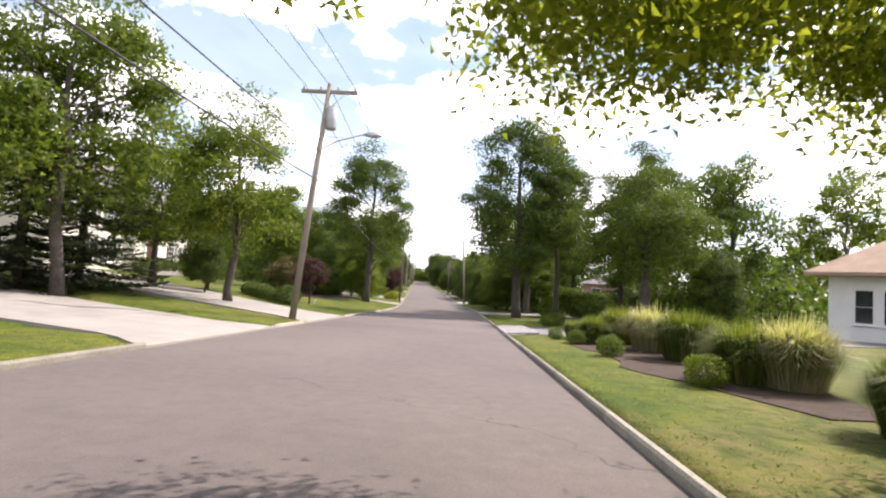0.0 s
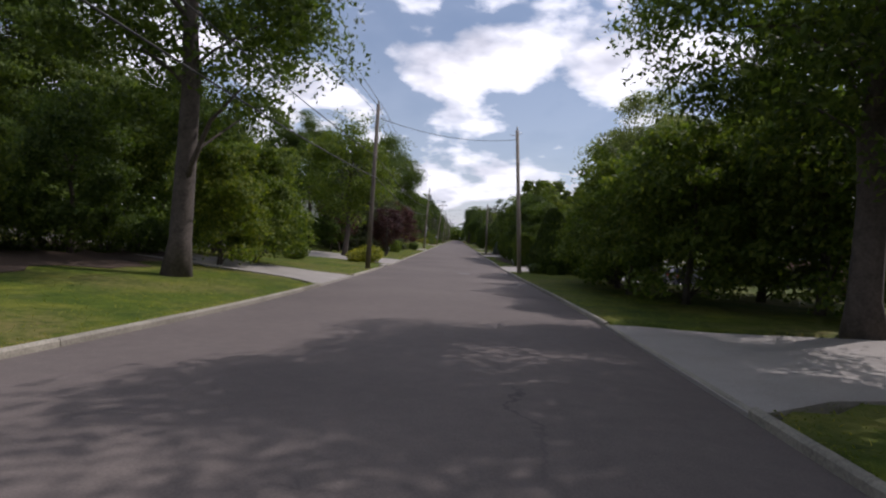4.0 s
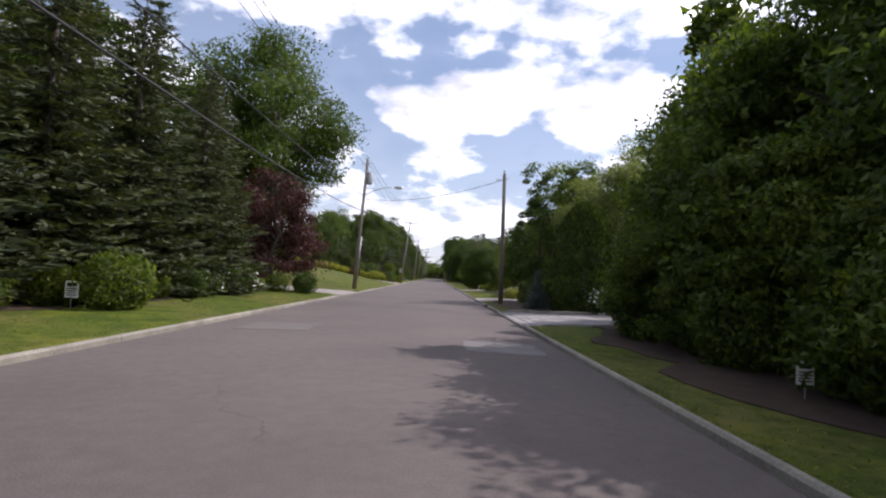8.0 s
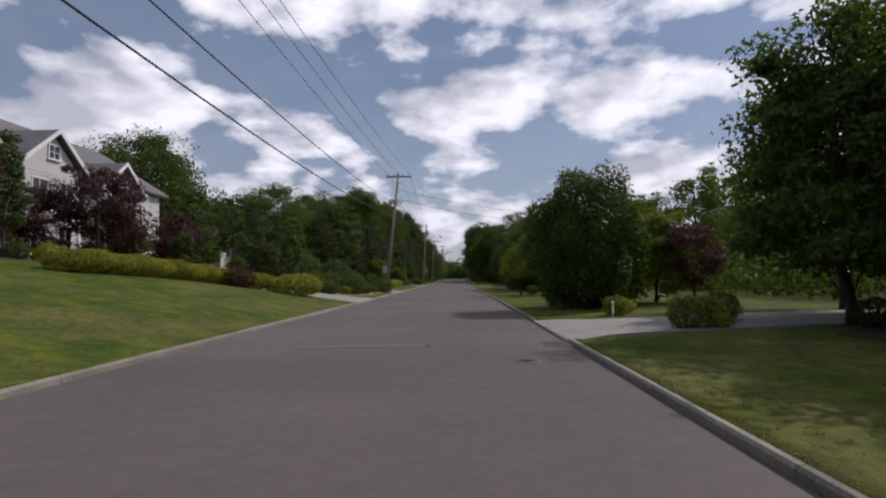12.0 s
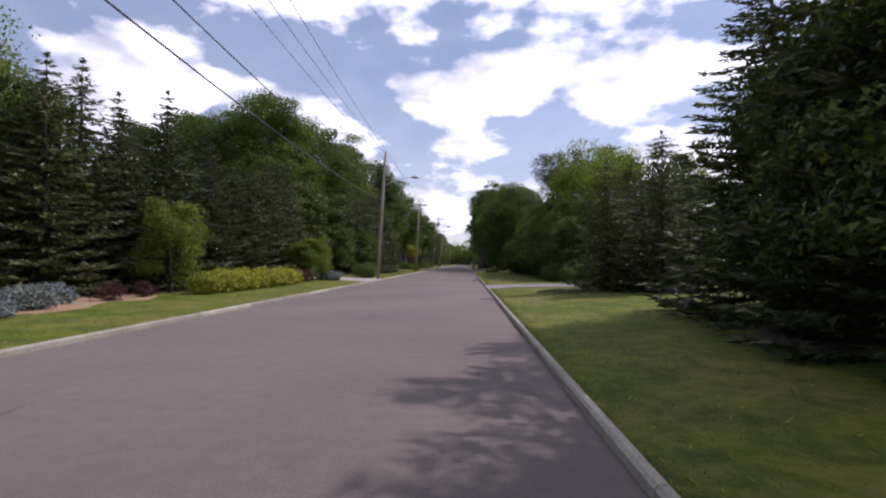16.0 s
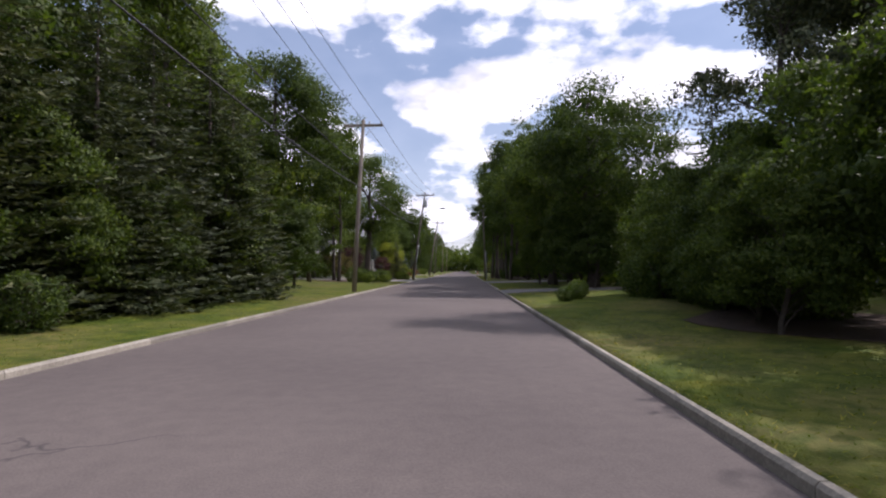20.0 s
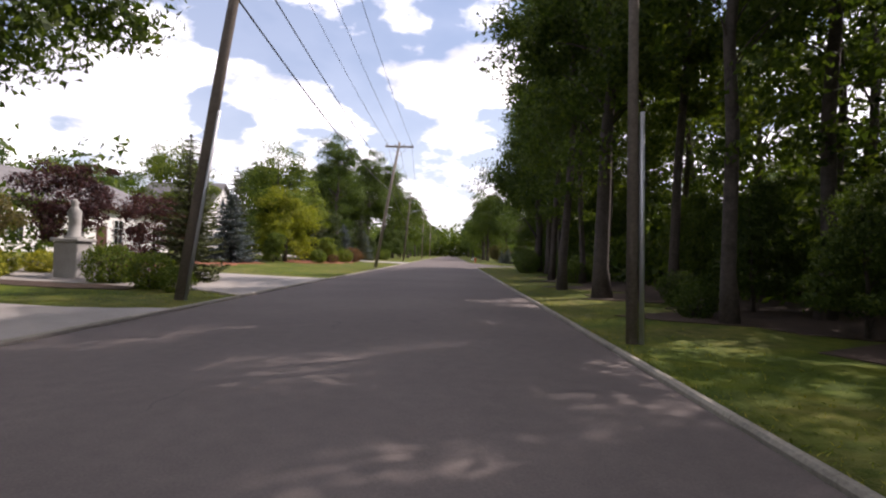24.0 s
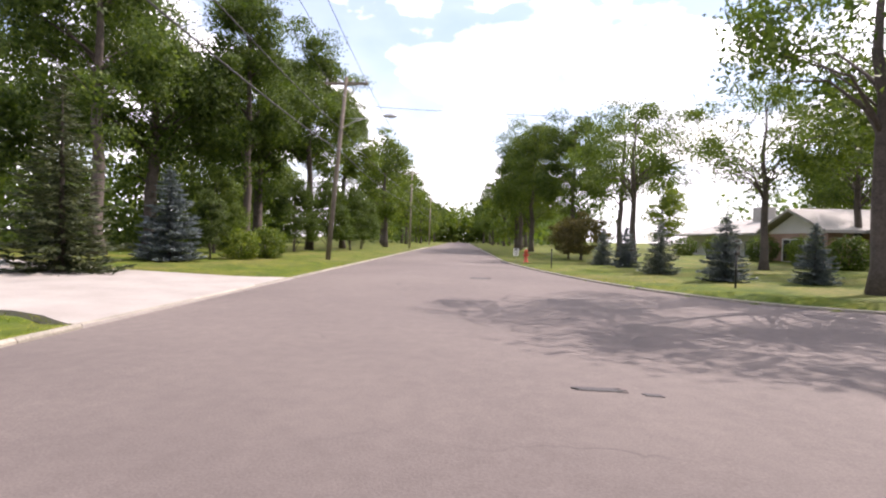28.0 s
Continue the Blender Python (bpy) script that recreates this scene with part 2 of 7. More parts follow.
M = {
    "asphalt": asphalt_material(),
    "patch": two_tone("asphalt_patch", (0.15, 0.137, 0.13), (0.22, 0.203, 0.19), 60, 2.0, 0.9, 0.3),
    "worn": two_tone("worn_asphalt", (0.125, 0.11, 0.10), (0.17, 0.15, 0.138), 55, 2.2, 0.9, 0.3),
    "tar": two_tone("tar", (0.03, 0.03, 0.03), (0.06, 0.055, 0.055), 40, 3, 0.7, 0.3),
    "drive_asphalt": two_tone("driveway_asphalt", (0.12, 0.115, 0.115), (0.21, 0.20, 0.195), 45, 0.8, 0.9, 0.35),
    "concrete": two_tone("concrete", (0.21, 0.19, 0.17), (0.345, 0.32, 0.29), 40, 0.9, 0.85, 0.25),
    "kerb": two_tone("kerb_concrete", (0.17, 0.155, 0.125), (0.40, 0.37, 0.30), 30, 1.6, 0.88, 0.4, each=0.3),
    "paver": two_tone("paver_stone", (0.22, 0.205, 0.195), (0.37, 0.345, 0.33), 30, 2.0, 0.85, 0.4, each=0.25),
    "lawn": lawn_material(),
    # dark mulch; BEDS also lays it over grass that is merely shaded
    "mulch": two_tone("mulch", (0.028, 0.019, 0.013), (0.09, 0.06, 0.042), 60, 3, 0.95, 0.9),
    "mulch_red": two_tone("red_mulch", (0.16, 0.055, 0.03), (0.36, 0.14, 0.08), 60, 3, 0.95, 0.9),
    "mulch_tan": two_tone("dry_mulch", (0.20, 0.125, 0.07), (0.36, 0.25, 0.16), 50, 2, 0.95, 0.8),
    "bark": two_tone("bark", (0.04, 0.033, 0.028), (0.12, 0.10, 0.085), 14, 3.0, 0.95, 0.9),
    "wood_pole": two_tone("weathered_pole_wood", (0.16, 0.135, 0.105), (0.33, 0.285, 0.235), 22, 1.4, 0.9, 0.5),
    "pole_dark": two_tone("dark_pole_wood", (0.09, 0.075, 0.06), (0.20, 0.17, 0.14), 22, 1.4, 0.9, 0.5),
    "metal": two_tone("galvanised_metal", (0.34, 0.35, 0.36), (0.5, 0.51, 0.52), 18, 2, 0.45, 0.1, 0.7),
    "grey_tank": two_tone("grey_painted_steel", (0.30, 0.31, 0.31), (0.42, 0.43, 0.43), 18, 2, 0.5, 0.1, 0.2),
    "cable": two_tone("cable", (0.02, 0.02, 0.02), (0.05, 0.05, 0.05), 20, 2, 0.6, 0.1),
    "white": two_tone("white_paint", (0.68, 0.67, 0.64), (0.82, 0.81, 0.78), 14, 1.2, 0.6, 0.1),
    "stucco": two_tone("cream_stucco", (0.56, 0.52, 0.43), (0.72, 0.68, 0.58), 25, 0.8, 0.9, 0.3),
    "siding": two_tone("grey_siding", (0.50, 0.49, 0.46), (0.63, 0.62, 0.59), 12, 0.9, 0.75, 0.2),
    "brick": two_tone("brick_wall", (0.20, 0.115, 0.08), (0.36, 0.24, 0.18), 26, 1.4, 0.9, 0.5),
    "shingle": two_tone("grey_shingles", (0.10, 0.095, 0.095), (0.21, 0.20, 0.195), 20, 1.2, 0.9, 0.6),
    "shingle_tan": two_tone("tan_shingles", (0.24, 0.16, 0.11), (0.40, 0.29, 0.21), 20, 1.2, 0.9, 0.6),
    "shingle_pale": two_tone("pale_shingles", (0.24, 0.23, 0.21), (0.38, 0.36, 0.33), 20, 1.2, 0.9, 0.6),
    "glass": glass_material(),
    "shutter": two_tone("grey_green_shutters", (0.10, 0.13, 0.12), (0.17, 0.20, 0.19), 14, 2, 0.6, 0.2),
    "black": two_tone("black_metal", (0.012, 0.012, 0.013), (0.03, 0.03, 0.03), 20, 2, 0.5, 0.1),
    "rubber": two_tone("rubber", (0.015, 0.015, 0.015), (0.035, 0.035, 0.035), 30, 3, 0.85, 0.2),
    "car_dark": two_tone("dark_car_paint", (0.02, 0.022, 0.026), (0.04, 0.042, 0.047), 8, 1, 0.25, 0.02, 0.1, 0.6),
    "car_tan": two_tone("silver_car_paint", (0.34, 0.33, 0.31), (0.44, 0.43, 0.41), 8, 1, 0.3, 0.02, 0.4, 0.6),
    "iron": two_tone("cast_iron", (0.12, 0.11, 0.105), (0.24, 0.22, 0.21), 26, 2, 0.8, 0.4, 0.0),
    "stone": two_tone("grey_stone", (0.28, 0.27, 0.25), (0.46, 0.45, 0.42), 24, 1.5, 0.9, 0.5),
    "blossom": two_tone("white_blossom", (0.6, 0.6, 0.55), (0.8, 0.8, 0.75), 20, 3, 0.8, 0.2),
    "red_paint": two_tone("red_paint", (0.36, 0.05, 0.03), (0.5, 0.09, 0.05), 18, 2, 0.5, 0.1),
    "oak": leaf_material("oak_leaves", [(0, (0.028, 0.052, 0.012)), (0.5, (0.05, 0.088, 0.018)), (1, (0.088, 0.13, 0.028))], 0.4),
    "maple": leaf_material("maple_leaves", [(0, (0.04, 0.072, 0.012)), (0.5, (0.075, 0.12, 0.02)), (1, (0.14, 0.18, 0.035))], 0.45),
    "spruce": leaf_material("spruce_needles", [(0, (0.024, 0.037, 0.020)), (0.6, (0.052, 0.072, 0.035)), (1, (0.105, 0.125, 0.062))], 0.15),
    "blue_spruce": leaf_material("blue_spruce_needles", [(0, (0.055, 0.082, 0.095)), (0.6, (0.098, 0.135, 0.155)), (1, (0.17, 0.21, 0.235))], 0.1),
    "plum": leaf_material("purple_leaves", [(0, (0.026, 0.012, 0.016)), (0.6, (0.055, 0.024, 0.032)), (1, (0.10, 0.045, 0.052))], 0.3),
    "thuja": leaf_material("arborvitae_leaves", [(0, (0.020, 0.038, 0.009)), (0.6, (0.040, 0.070, 0.013)), (1, (0.095, 0.135, 0.021))], 0.25),
    "box": leaf_material("boxwood_leaves", [(0, (0.035, 0.062, 0.014)), (0.6, (0.062, 0.105, 0.022)), (1, (0.11, 0.16, 0.038))], 0.25),
    "gold": leaf_material("yellow_green_leaves", [(0, (0.10, 0.13, 0.015)), (0.6, (0.20, 0.23, 0.03)), (1, (0.36, 0.36, 0.06))], 0.35),
    "reed": leaf_material("ornamental_grass", [(0, (0.06, 0.10, 0.02)), (0.6, (0.11, 0.16, 0.035)), (1, (0.24, 0.26, 0.09))], 0.35),
    "reed_pale": leaf_material("variegated_grass", [(0, (0.095, 0.135, 0.045)), (0.6, (0.18, 0.22, 0.08)), (1, (0.32, 0.34, 0.17))], 0.4),
    "plume": leaf_material("grass_plumes", [(0, (0.24, 0.25, 0.16)), (0.6, (0.35, 0.35, 0.25)), (1, (0.48, 0.47, 0.37))], 0.4),
    "aspen": leaf_material("aspen_leaves", [(0, (0.085, 0.115, 0.045)), (0.6, (0.135, 0.175, 0.07)), (1, (0.22, 0.26, 0.12))], 0.5),
    # the willow's own green; on the spreading oak, sunlight painted into the leaf colour
    "lime_sunlit": leaf_material("lime_and_sunlit_oak_leaves", [(0, (0.075, 0.105, 0.016)), (0.5, (0.13, 0.17, 0.028)), (1, (0.22, 0.25, 0.05))], 0.6),
    "bronze": leaf_material("bronze_green_leaves", [(0, (0.05, 0.05, 0.02)), (0.6, (0.10, 0.09, 0.036)), (1, (0.17, 0.145, 0.06))], 0.35),
    "rust": leaf_material("rust_leaves", [(0, (0.06, 0.032, 0.019)), (0.6, (0.125, 0.068, 0.038)), (1, (0.20, 0.12, 0.065))], 0.3),
    "grass": leaf_material("grass_blades", [(0, (0.055, 0.085, 0.010)), (0.6, (0.11, 0.145, 0.015)), (1, (0.23, 0.22, 0.045))], 0.4, 0.7),
}

# ---- building helpers ----


def mesh_object(name, verts, faces, mat, parent=None, label="", smooth=False):
    """One mesh object from an array of places and one or two arrays of faces (quads, triangles)."""
    me = bpy.data.meshes.new(name)
    verts = np.asarray(verts, np.float32).reshape(-1, 3)
    faces = [np.asarray(f, np.int32) for f in (faces if isinstance(faces, list) else [faces]) if len(f)]
    loops = np.concatenate([f.ravel() for f in faces])
    sizes = np.concatenate([np.full(len(f), f.shape[1], np.int32) for f in faces])
    me.vertices.add(len(verts))
    me.vertices.foreach_set("co", verts.ravel())
    me.loops.add(len(loops))
    me.loops.foreach_set("vertex_index", loops)
    me.polygons.add(len(sizes))
    me.polygons.foreach_set("loop_start", np.concatenate([[0], np.cumsum(sizes)[:-1]]).astype(np.int32))
    me.polygons.foreach_set("loop_total", sizes)
    me.polygons.foreach_set("use_smooth", np.full(len(sizes), smooth))
    me.update(calc_edges=True)
    me.materials.append(mat)
    ob = new(name, me)
    ob.parent = parent
    if label:
        ob["label"] = label
    return ob


def part(name, bm, mat, parent, label="", smooth=False):
    me = bpy.data.meshes.new(name)
    bm.to_mesh(me)
    bm.free()
    me.materials.append(mat)
    if smooth:
        for f in me.polygons:
            f.use_smooth = True
    ob = new(name, me)
    ob.parent = parent
    if label:
        ob["label"] = label
    return ob


def box(bm, x0, y0, z0, x1, y1, z1, bevel=0.0):
    vs = [bm.verts.new(v) for v in ((x0, y0, z0), (x1, y0, z0), (x1, y1, z0), (x0, y1, z0), (x0, y0, z1), (x1, y0, z1), (x1, y1, z1), (x0, y1, z1))]
    fs = [bm.faces.new([vs[k] for k in f]) for f in ((0, 3, 2, 1), (4, 5, 6, 7), (0, 1, 5, 4), (1, 2, 6, 5), (2, 3, 7, 6), (3, 0, 4, 7))]
    if bevel:
        bmesh.ops.bevel(bm, geom=list({e for f in fs for e in f.edges}), offset=bevel, segments=1, affect="EDGES")
    return bm


def boxes(*rows, bevel=0.0):
    bm = bmesh.new()
    for r in rows:
        box(bm, *r, bevel=bevel)
    return bm


def tube(points, radii, sides=7, caps=True):
    """A tube along points: places and quads."""
    pts = np.asarray(points, float)
    d = np.gradient(pts, axis=0)
    d /= np.linalg.norm(d, axis=1)[:, None] + 1e-9
    ref = np.where(np.abs(d[:, 2:3]) > 0.9, [[1.0, 0, 0]], [[0, 0, 1.0]])
    a = np.cross(d, ref)
    a /= np.linalg.norm(a, axis=1)[:, None] + 1e-9
    b = np.cross(d, a)
    k = np.arange(sides) * 2 * np.pi / sides
    ring = pts[:, None] + np.asarray(radii, float)[:, None, None] * (np.cos(k)[None, :, None] * a[:, None] + np.sin(k)[None, :, None] * b[:, None])
    n = len(pts)
    i, j = np.meshgrid(np.arange(n - 1), np.arange(sides), indexing="ij")
    q = np.stack([i * sides + j, i * sides + (j + 1) % sides, (i + 1) * sides + (j + 1) % sides, (i + 1) * sides + j], -1).reshape(-1, 4)
    v = ring.reshape(-1, 3)
    if caps:
        c0, c1 = len(v), len(v) + 1
        v = np.concatenate([v, pts[:1], pts[-1:]])
        j = np.arange(sides)
        q = np.concatenate([q, np.stack([np.full(sides, c0), (j + 1) % sides, j, j], -1)[:, [0, 1, 2, 2]][:0]])
        tri = np.concatenate([np.stack([np.full(sides, c0), (j + 1) % sides, j], -1), np.stack([np.full(sides, c1), (n - 1) * sides + j, (n - 1) * sides + (j + 1) % sides], -1)])
        return v, q, tri
    return v, q, np.zeros((0, 3), int)


def merge(pieces):
    vs, qs, ts, n = [], [], [], 0
    for v, q, t in pieces:
        vs.append(v), qs.append(q + n), ts.append(t + n)
        n += len(v)
    return np.concatenate(vs), [np.concatenate(qs), np.concatenate(ts)]


def cards(rng, centres, size, along=None, slim=0.55, out=None, spread=1.0):
    """A small pointed leaf spray at each centre; along: the way it points."""
    n = len(centres)
    a = rng.normal(size=(n, 3)) * spread
    if along is not None:
        a = a * 0.45 + along
    a /= np.linalg.norm(a, axis=1)[:, None] + 1e-9
    w = rng.normal(size=(n, 3))
    if out is not None:
        w = np.cross(a, out + 0.7 * w)
    else:
        w = np.cross(a, w)
    w /= np.linalg.norm(w, axis=1)[:, None] + 1e-9
    s = np.asarray(size)[..., None] * rng.uniform(0.65, 1.3, (n, 1))
    up = np.cross(w, a)
    k = rng.uniform(-0.5, 0.5, (n, 1))
    v = np.stack([centres - a * s * (0.75 - k) + w * s * slim, centres - a * s * (0.75 + k) - w * s * slim + up * s * 0.1, centres + a * s], 1)
    return v.reshape(-1, 3), np.arange(3 * n).reshape(-1, 3)


def thing(name, label, category, group="", kind=""):
    return tagged(new(name), label, category, group, kind)


def root_at(ob, s, u, turn=0.0, size=1.0, h=None):
    """Sets a thing down on the ground beside the road."""
    ob.matrix_basis = spot(s, u, turn, size, h)
    return ob


def spot(s, u, turn=0.0, size=1.0, h=None):
    place = ground(s, u) if h is None else at(s, u, h)
    sz = size if isinstance(size, tuple) else (size,) * 3
    return Matrix.LocRotScale(place, Euler((0, 0, turn - heading(s))), sz)

# ---- large structure: ground, carriageway, kerbs, driveways ----
# side (-1 left, 1 right), where it starts and ends along the kerb, how far it runs, how far its end is shifted, how much it widens, surface
DRIVES = [
    (-1, 10.6, 16.2, 26, 9, 2, "concrete"),
    (-1, 21.2, 26.5, 22, 10, 3, "concrete"),
    (1, 20.6, 26.0, 24, 3, 0, "drive_asphalt"),
    (1, 45.5, 50.0, 26, -3, 0, "concrete"),
    (-1, 57.5, 61.5, 20, 3, 0, "concrete"),
    (-1, 75.6, 82.0, 22, 5, 3, "concrete"),
    (1, 73.4, 78.7, 30, 4, 5, "apron"),
    (1, 101.8, 106.6, 26, 3, 1, "paver"),
    (-1, 116.0, 121.4, 24, -1, 0, "concrete"),
    (1, 117.6, 121.0, 26, 5, 0, "concrete"),
    (1, 141.9, 145.6, 24, 3, 0, "concrete"),
    (-1, 159.5, 164.0, 24, 2, 0, "concrete"),
    (-1, 177.7, 183.0, 24, 3, 1, "concrete"),
    (1, 203.0, 206.2, 26, 2, 2, "drive_asphalt"),
    (-1, 213.0, 218.6, 20, 4, 0, "concrete"),
    (1, 249.5, 253.0, 24, 3, 0, "drive_asphalt"),
    (1, 269.6, 275.8, 24, 4, 0, "drive_asphalt"),
    (-1, 278.8, 285.0, 24, -3, 2, "concrete"),
    (-1, 289.7, 298.0, 24, 2, 2, "concrete"),
    (-1, 334.0, 341.6, 26, 4, 2, "concrete"),
]
SIDE_A, SIDE_B = 329.2, 336.5        # the side street, to the right
NEAR_R, FAR_R = 5.5, 22.0            # how far its two corners sweep along the carriageway


def side_edges(a):
    """The stretch that the side street covers, a metres out from the carriageway: a tight near corner, a long far one."""
    return SIDE_A - NEAR_R * np.exp(-a / 1.6), SIDE_B + FAR_R * np.exp(-a / 1.8)


def drive_edges(d, a):
    """The stretch along the road that a driveway covers, a metres out from the carriageway."""
    side, s0, s1, run, shift, widen, mat = d
    k = np.clip(a / run, 0, 1)
    bend = shift * k ** 1.3
    flare = 0.7 * (1 - ease(0, 1.6, a))
    return s0 + bend - widen * ease(0, 0.6, k) * 0.5 - flare, s1 + bend + widen * ease(0, 0.6, k) * 0.5 + flare


def on_drive(s, u, margin=0.0):
    a = abs(u) - HALF
    for d in DRIVES:
        if (u < 0) == (d[0] < 0) and a < d[3]:
            p, q = drive_edges(d, max(a, 0))
            if p - margin < s < q + margin:
                return True
    p, q = side_edges(max(a, 0))
    return u > 0 and p - margin * 2 < s < q + margin * 5


def build_ground():
    s = np.concatenate([[-1500, -900, -500, -300], np.arange(-150, -20, 10), np.arange(-20, 380, 0.45), np.arange(380, 720, 8), [800, 1000, 1500, 2500, 4000]])
    e = HALF + KERB_W
    half = np.array([e, e + 0.3, e + 0.7, e + 1.2, e + 1.8, e + 2.6, e + 3.5, e + 4.6, e + 6, e + 8, e + 10.5, e + 13.5, e + 17, e + 21, e + 26, e + 34, 60, 90, 150, 300, 700, 1500, 3000])
    u = np.concatenate([-half[::-1], [-e + 0.02, e - 0.02], half])
    V = np.zeros((len(s), len(u), 3))
    sc = np.clip(s, S_MIN, S_MAX)
    for i in range(len(s)):
        for j in range(len(u)):
            x, y, z = at(sc[i], u[j])
            h = -0.35 if abs(u[j]) < e else float(lawn_h(sc[i], u[j]))
            if abs(u[j]) >= e and -20 < s[i] < 380 and on_drive(s[i], u[j], 0.03):
                h -= 0.3
            V[i, j] = x, y + (s[i] - sc[i]), z + h
    i, j = np.meshgrid(np.arange(len(s) - 1), np.arange(len(u) - 1), indexing="ij")
    n = len(u)
    q = np.stack([i * n + j, i * n + j + 1, (i + 1) * n + j + 1, (i + 1) * n + j], -1).reshape(-1, 4)
    tagged(mesh_object("ground", V.reshape(-1, 3), q, M["lawn"], smooth=True), "mown lawn with dry patches along the street", "ground", kind="structure")


def strip(name, rows, mat, parent=None, label="", thick=0.3):
    """A slab whose top passes through rows of places; its rim goes down by thick."""
    R = np.asarray(rows, float)
    a, b = R.shape[:2]
    i, j = np.meshgrid(np.arange(a - 1), np.arange(b - 1), indexing="ij")
    q = np.stack([i * b + j, i * b + j + 1, (i + 1) * b + j + 1, (i + 1) * b + j], -1).reshape(-1, 4)
    rim = np.concatenate([np.arange(b), (np.arange(1, a) * b + b - 1), ((a - 1) * b + np.arange(b - 2, -1, -1)), (np.arange(a - 2, 0, -1) * b)])
    v = R.reshape(-1, 3)
    low = v[rim] - [0, 0, thick]
    k = np.arange(len(rim))
    side = np.stack([rim, len(v) + k, len(v) + (k + 1) % len(rim), np.roll(rim, -1)], -1)
    return mesh_object(name, np.concatenate([v, low]), np.concatenate([q, side]), mat, parent, label)


def build_road():
    s = np.concatenate([np.arange(-150, 0, 5), np.arange(0, 380, 1.5), np.arange(380, 740, 6)])
    u = np.linspace(-HALF, HALF, 9)
    rows = [[at(a, b, 0.05 * (1 - (b / HALF) ** 2) - 0.03) for b in u] for a in s]
    tagged(strip("road", rows, M["asphalt"], thick=0.3), "worn grey asphalt carriageway with fine cracks", "road", kind="structure")
    # side street
    a = np.concatenate([[-1.2], np.linspace(0, 8, 33), np.linspace(9, 60, 12)])
    rows = []
    for k in a:
        p, q = side_edges(max(k, 0))
        rows.append([at(f, HALF + k, (0.05 * (1 - ((HALF + min(k, 0)) / HALF) ** 2) - 0.025) - (0.03 if k < 0 else 0.0)) for f in np.linspace(q, p, 9)])
    tagged(strip("side_road", rows, M["asphalt"], thick=0.2), "asphalt side street joining the carriageway", "road", kind="structure")


def drive_h(d, a):
    """Height of a driveway's surface, a metres out from the carriageway."""
    p, q = drive_edges(d, a)
    return 0.02 + (float(lawn_h((p + q) / 2, d[0] * (HALF + max(a, 1.0)))) - 0.01) * float(ease(0, 1.0, a))


def drive_kerb(d, a1, rise):
    """Kerb stones along a driveway's far edge."""
    root = tagged(new("kerb_drive"), "grey concrete kerb along the driveway's edge", "kerb", kind="structure")
    cut = np.linspace(0.12, a1, int(a1 / 0.9) + 1)
    for a, b in zip(cut[:-1], cut[1:]):
        V = []
        for k in np.linspace(a + 0.004, b - 0.004, 4):
            s, z = drive_edges(d, k)[1], drive_h(d, k)
            top = z + rise * float(ease(0.0, 0.7, k)) + 0.02
            V.append([at(s + x, d[0] * (HALF + k), y) for x, y in ((-0.005, z - 0.2), (0.0, top - 0.02), (0.02, top), (0.13, top), (0.15, top - 0.02), (0.15, z - 0.2))])
        i, j = np.meshgrid(np.arange(3), np.arange(5), indexing="ij")
        q = np.stack([i * 6 + j, i * 6 + j + 1, (i + 1) * 6 + j + 1, (i + 1) * 6 + j], -1).reshape(-1, 4)
        tri = np.array([[0, 1, 2], [0, 2, 3], [0, 3, 4], [0, 4, 5]])
        mesh_object("kerb_stone", np.array(V).reshape(-1, 3), [q, np.concatenate([tri, 18 + tri[:, ::-1]])], M["kerb"], root)


def build_drives():
    for d in DRIVES:
        side, s0, s1, run, shift, widen, mat = d
        def slab(depths, stone):
            rows = []
            for a in depths:
                p, q = drive_edges(d, a)
                rows.append([at(f, side * (HALF + a), drive_h(d, a)) for f in np.linspace(p, q, 6)])
            if side > 0:
                rows = [r[::-1] for r in rows]
            return strip("driveway", rows, M[stone], thick=0.28)
        if mat == "apron":      # a concrete mouth, then asphalt
            tagged(slab([0.0, 0.25, 0.6, 1.0, 1.7, 2.4, 3.1], "concrete"), "pale concrete mouth of a driveway", "driveway", kind="structure")
            tagged(slab(np.linspace(3.105, run, 12), "drive_asphalt"), "grey asphalt driveway to the yard", "driveway", kind="structure")
            continue
        label = {"concrete": "pale concrete driveway crossing the verge", "drive_asphalt": "grey asphalt driveway crossing the verge", "paver": "pale paved driveway behind a low kerb"}[mat]
        tagged(slab(np.concatenate([[0.0, 0.25, 0.6, 1.0, 1.7], np.linspace(2.6, run, 10)]), mat), label, "driveway", kind="structure")


def kerb_piece(parent, s0, s1, side, low=False, mat="kerb"):
    n = max(2, int((s1 - s0) / 1.5) + 1)
    h = 0.035 if low else float(kerb_h(s0))
    prof = [(0.0, -0.25), (0.006, h - 0.03), (0.03, h), (KERB_W - 0.02, h + 0.004), (KERB_W, h - 0.02), (KERB_W, -0.25)]
    V = np.array([[at(s, side * (HALF + a), z) for a, z in prof] for s in np.linspace(s0, s1, n)])
    m = len(prof)
    i, j = np.meshgrid(np.arange(n - 1), np.arange(m - 1), indexing="ij")
    q = np.stack([i * m + j, i * m + j + 1, (i + 1) * m + j + 1, (i + 1) * m + j], -1).reshape(-1, 4)
    tri = np.array([[0, 1, 2], [0, 2, 3], [0, 3, 4], [0, 4, 5]])
    mesh_object("kerb_stone", V.reshape(-1, 3), [q, np.concatenate([tri, (n - 1) * m + tri[:, ::-1]])], M[mat], parent)


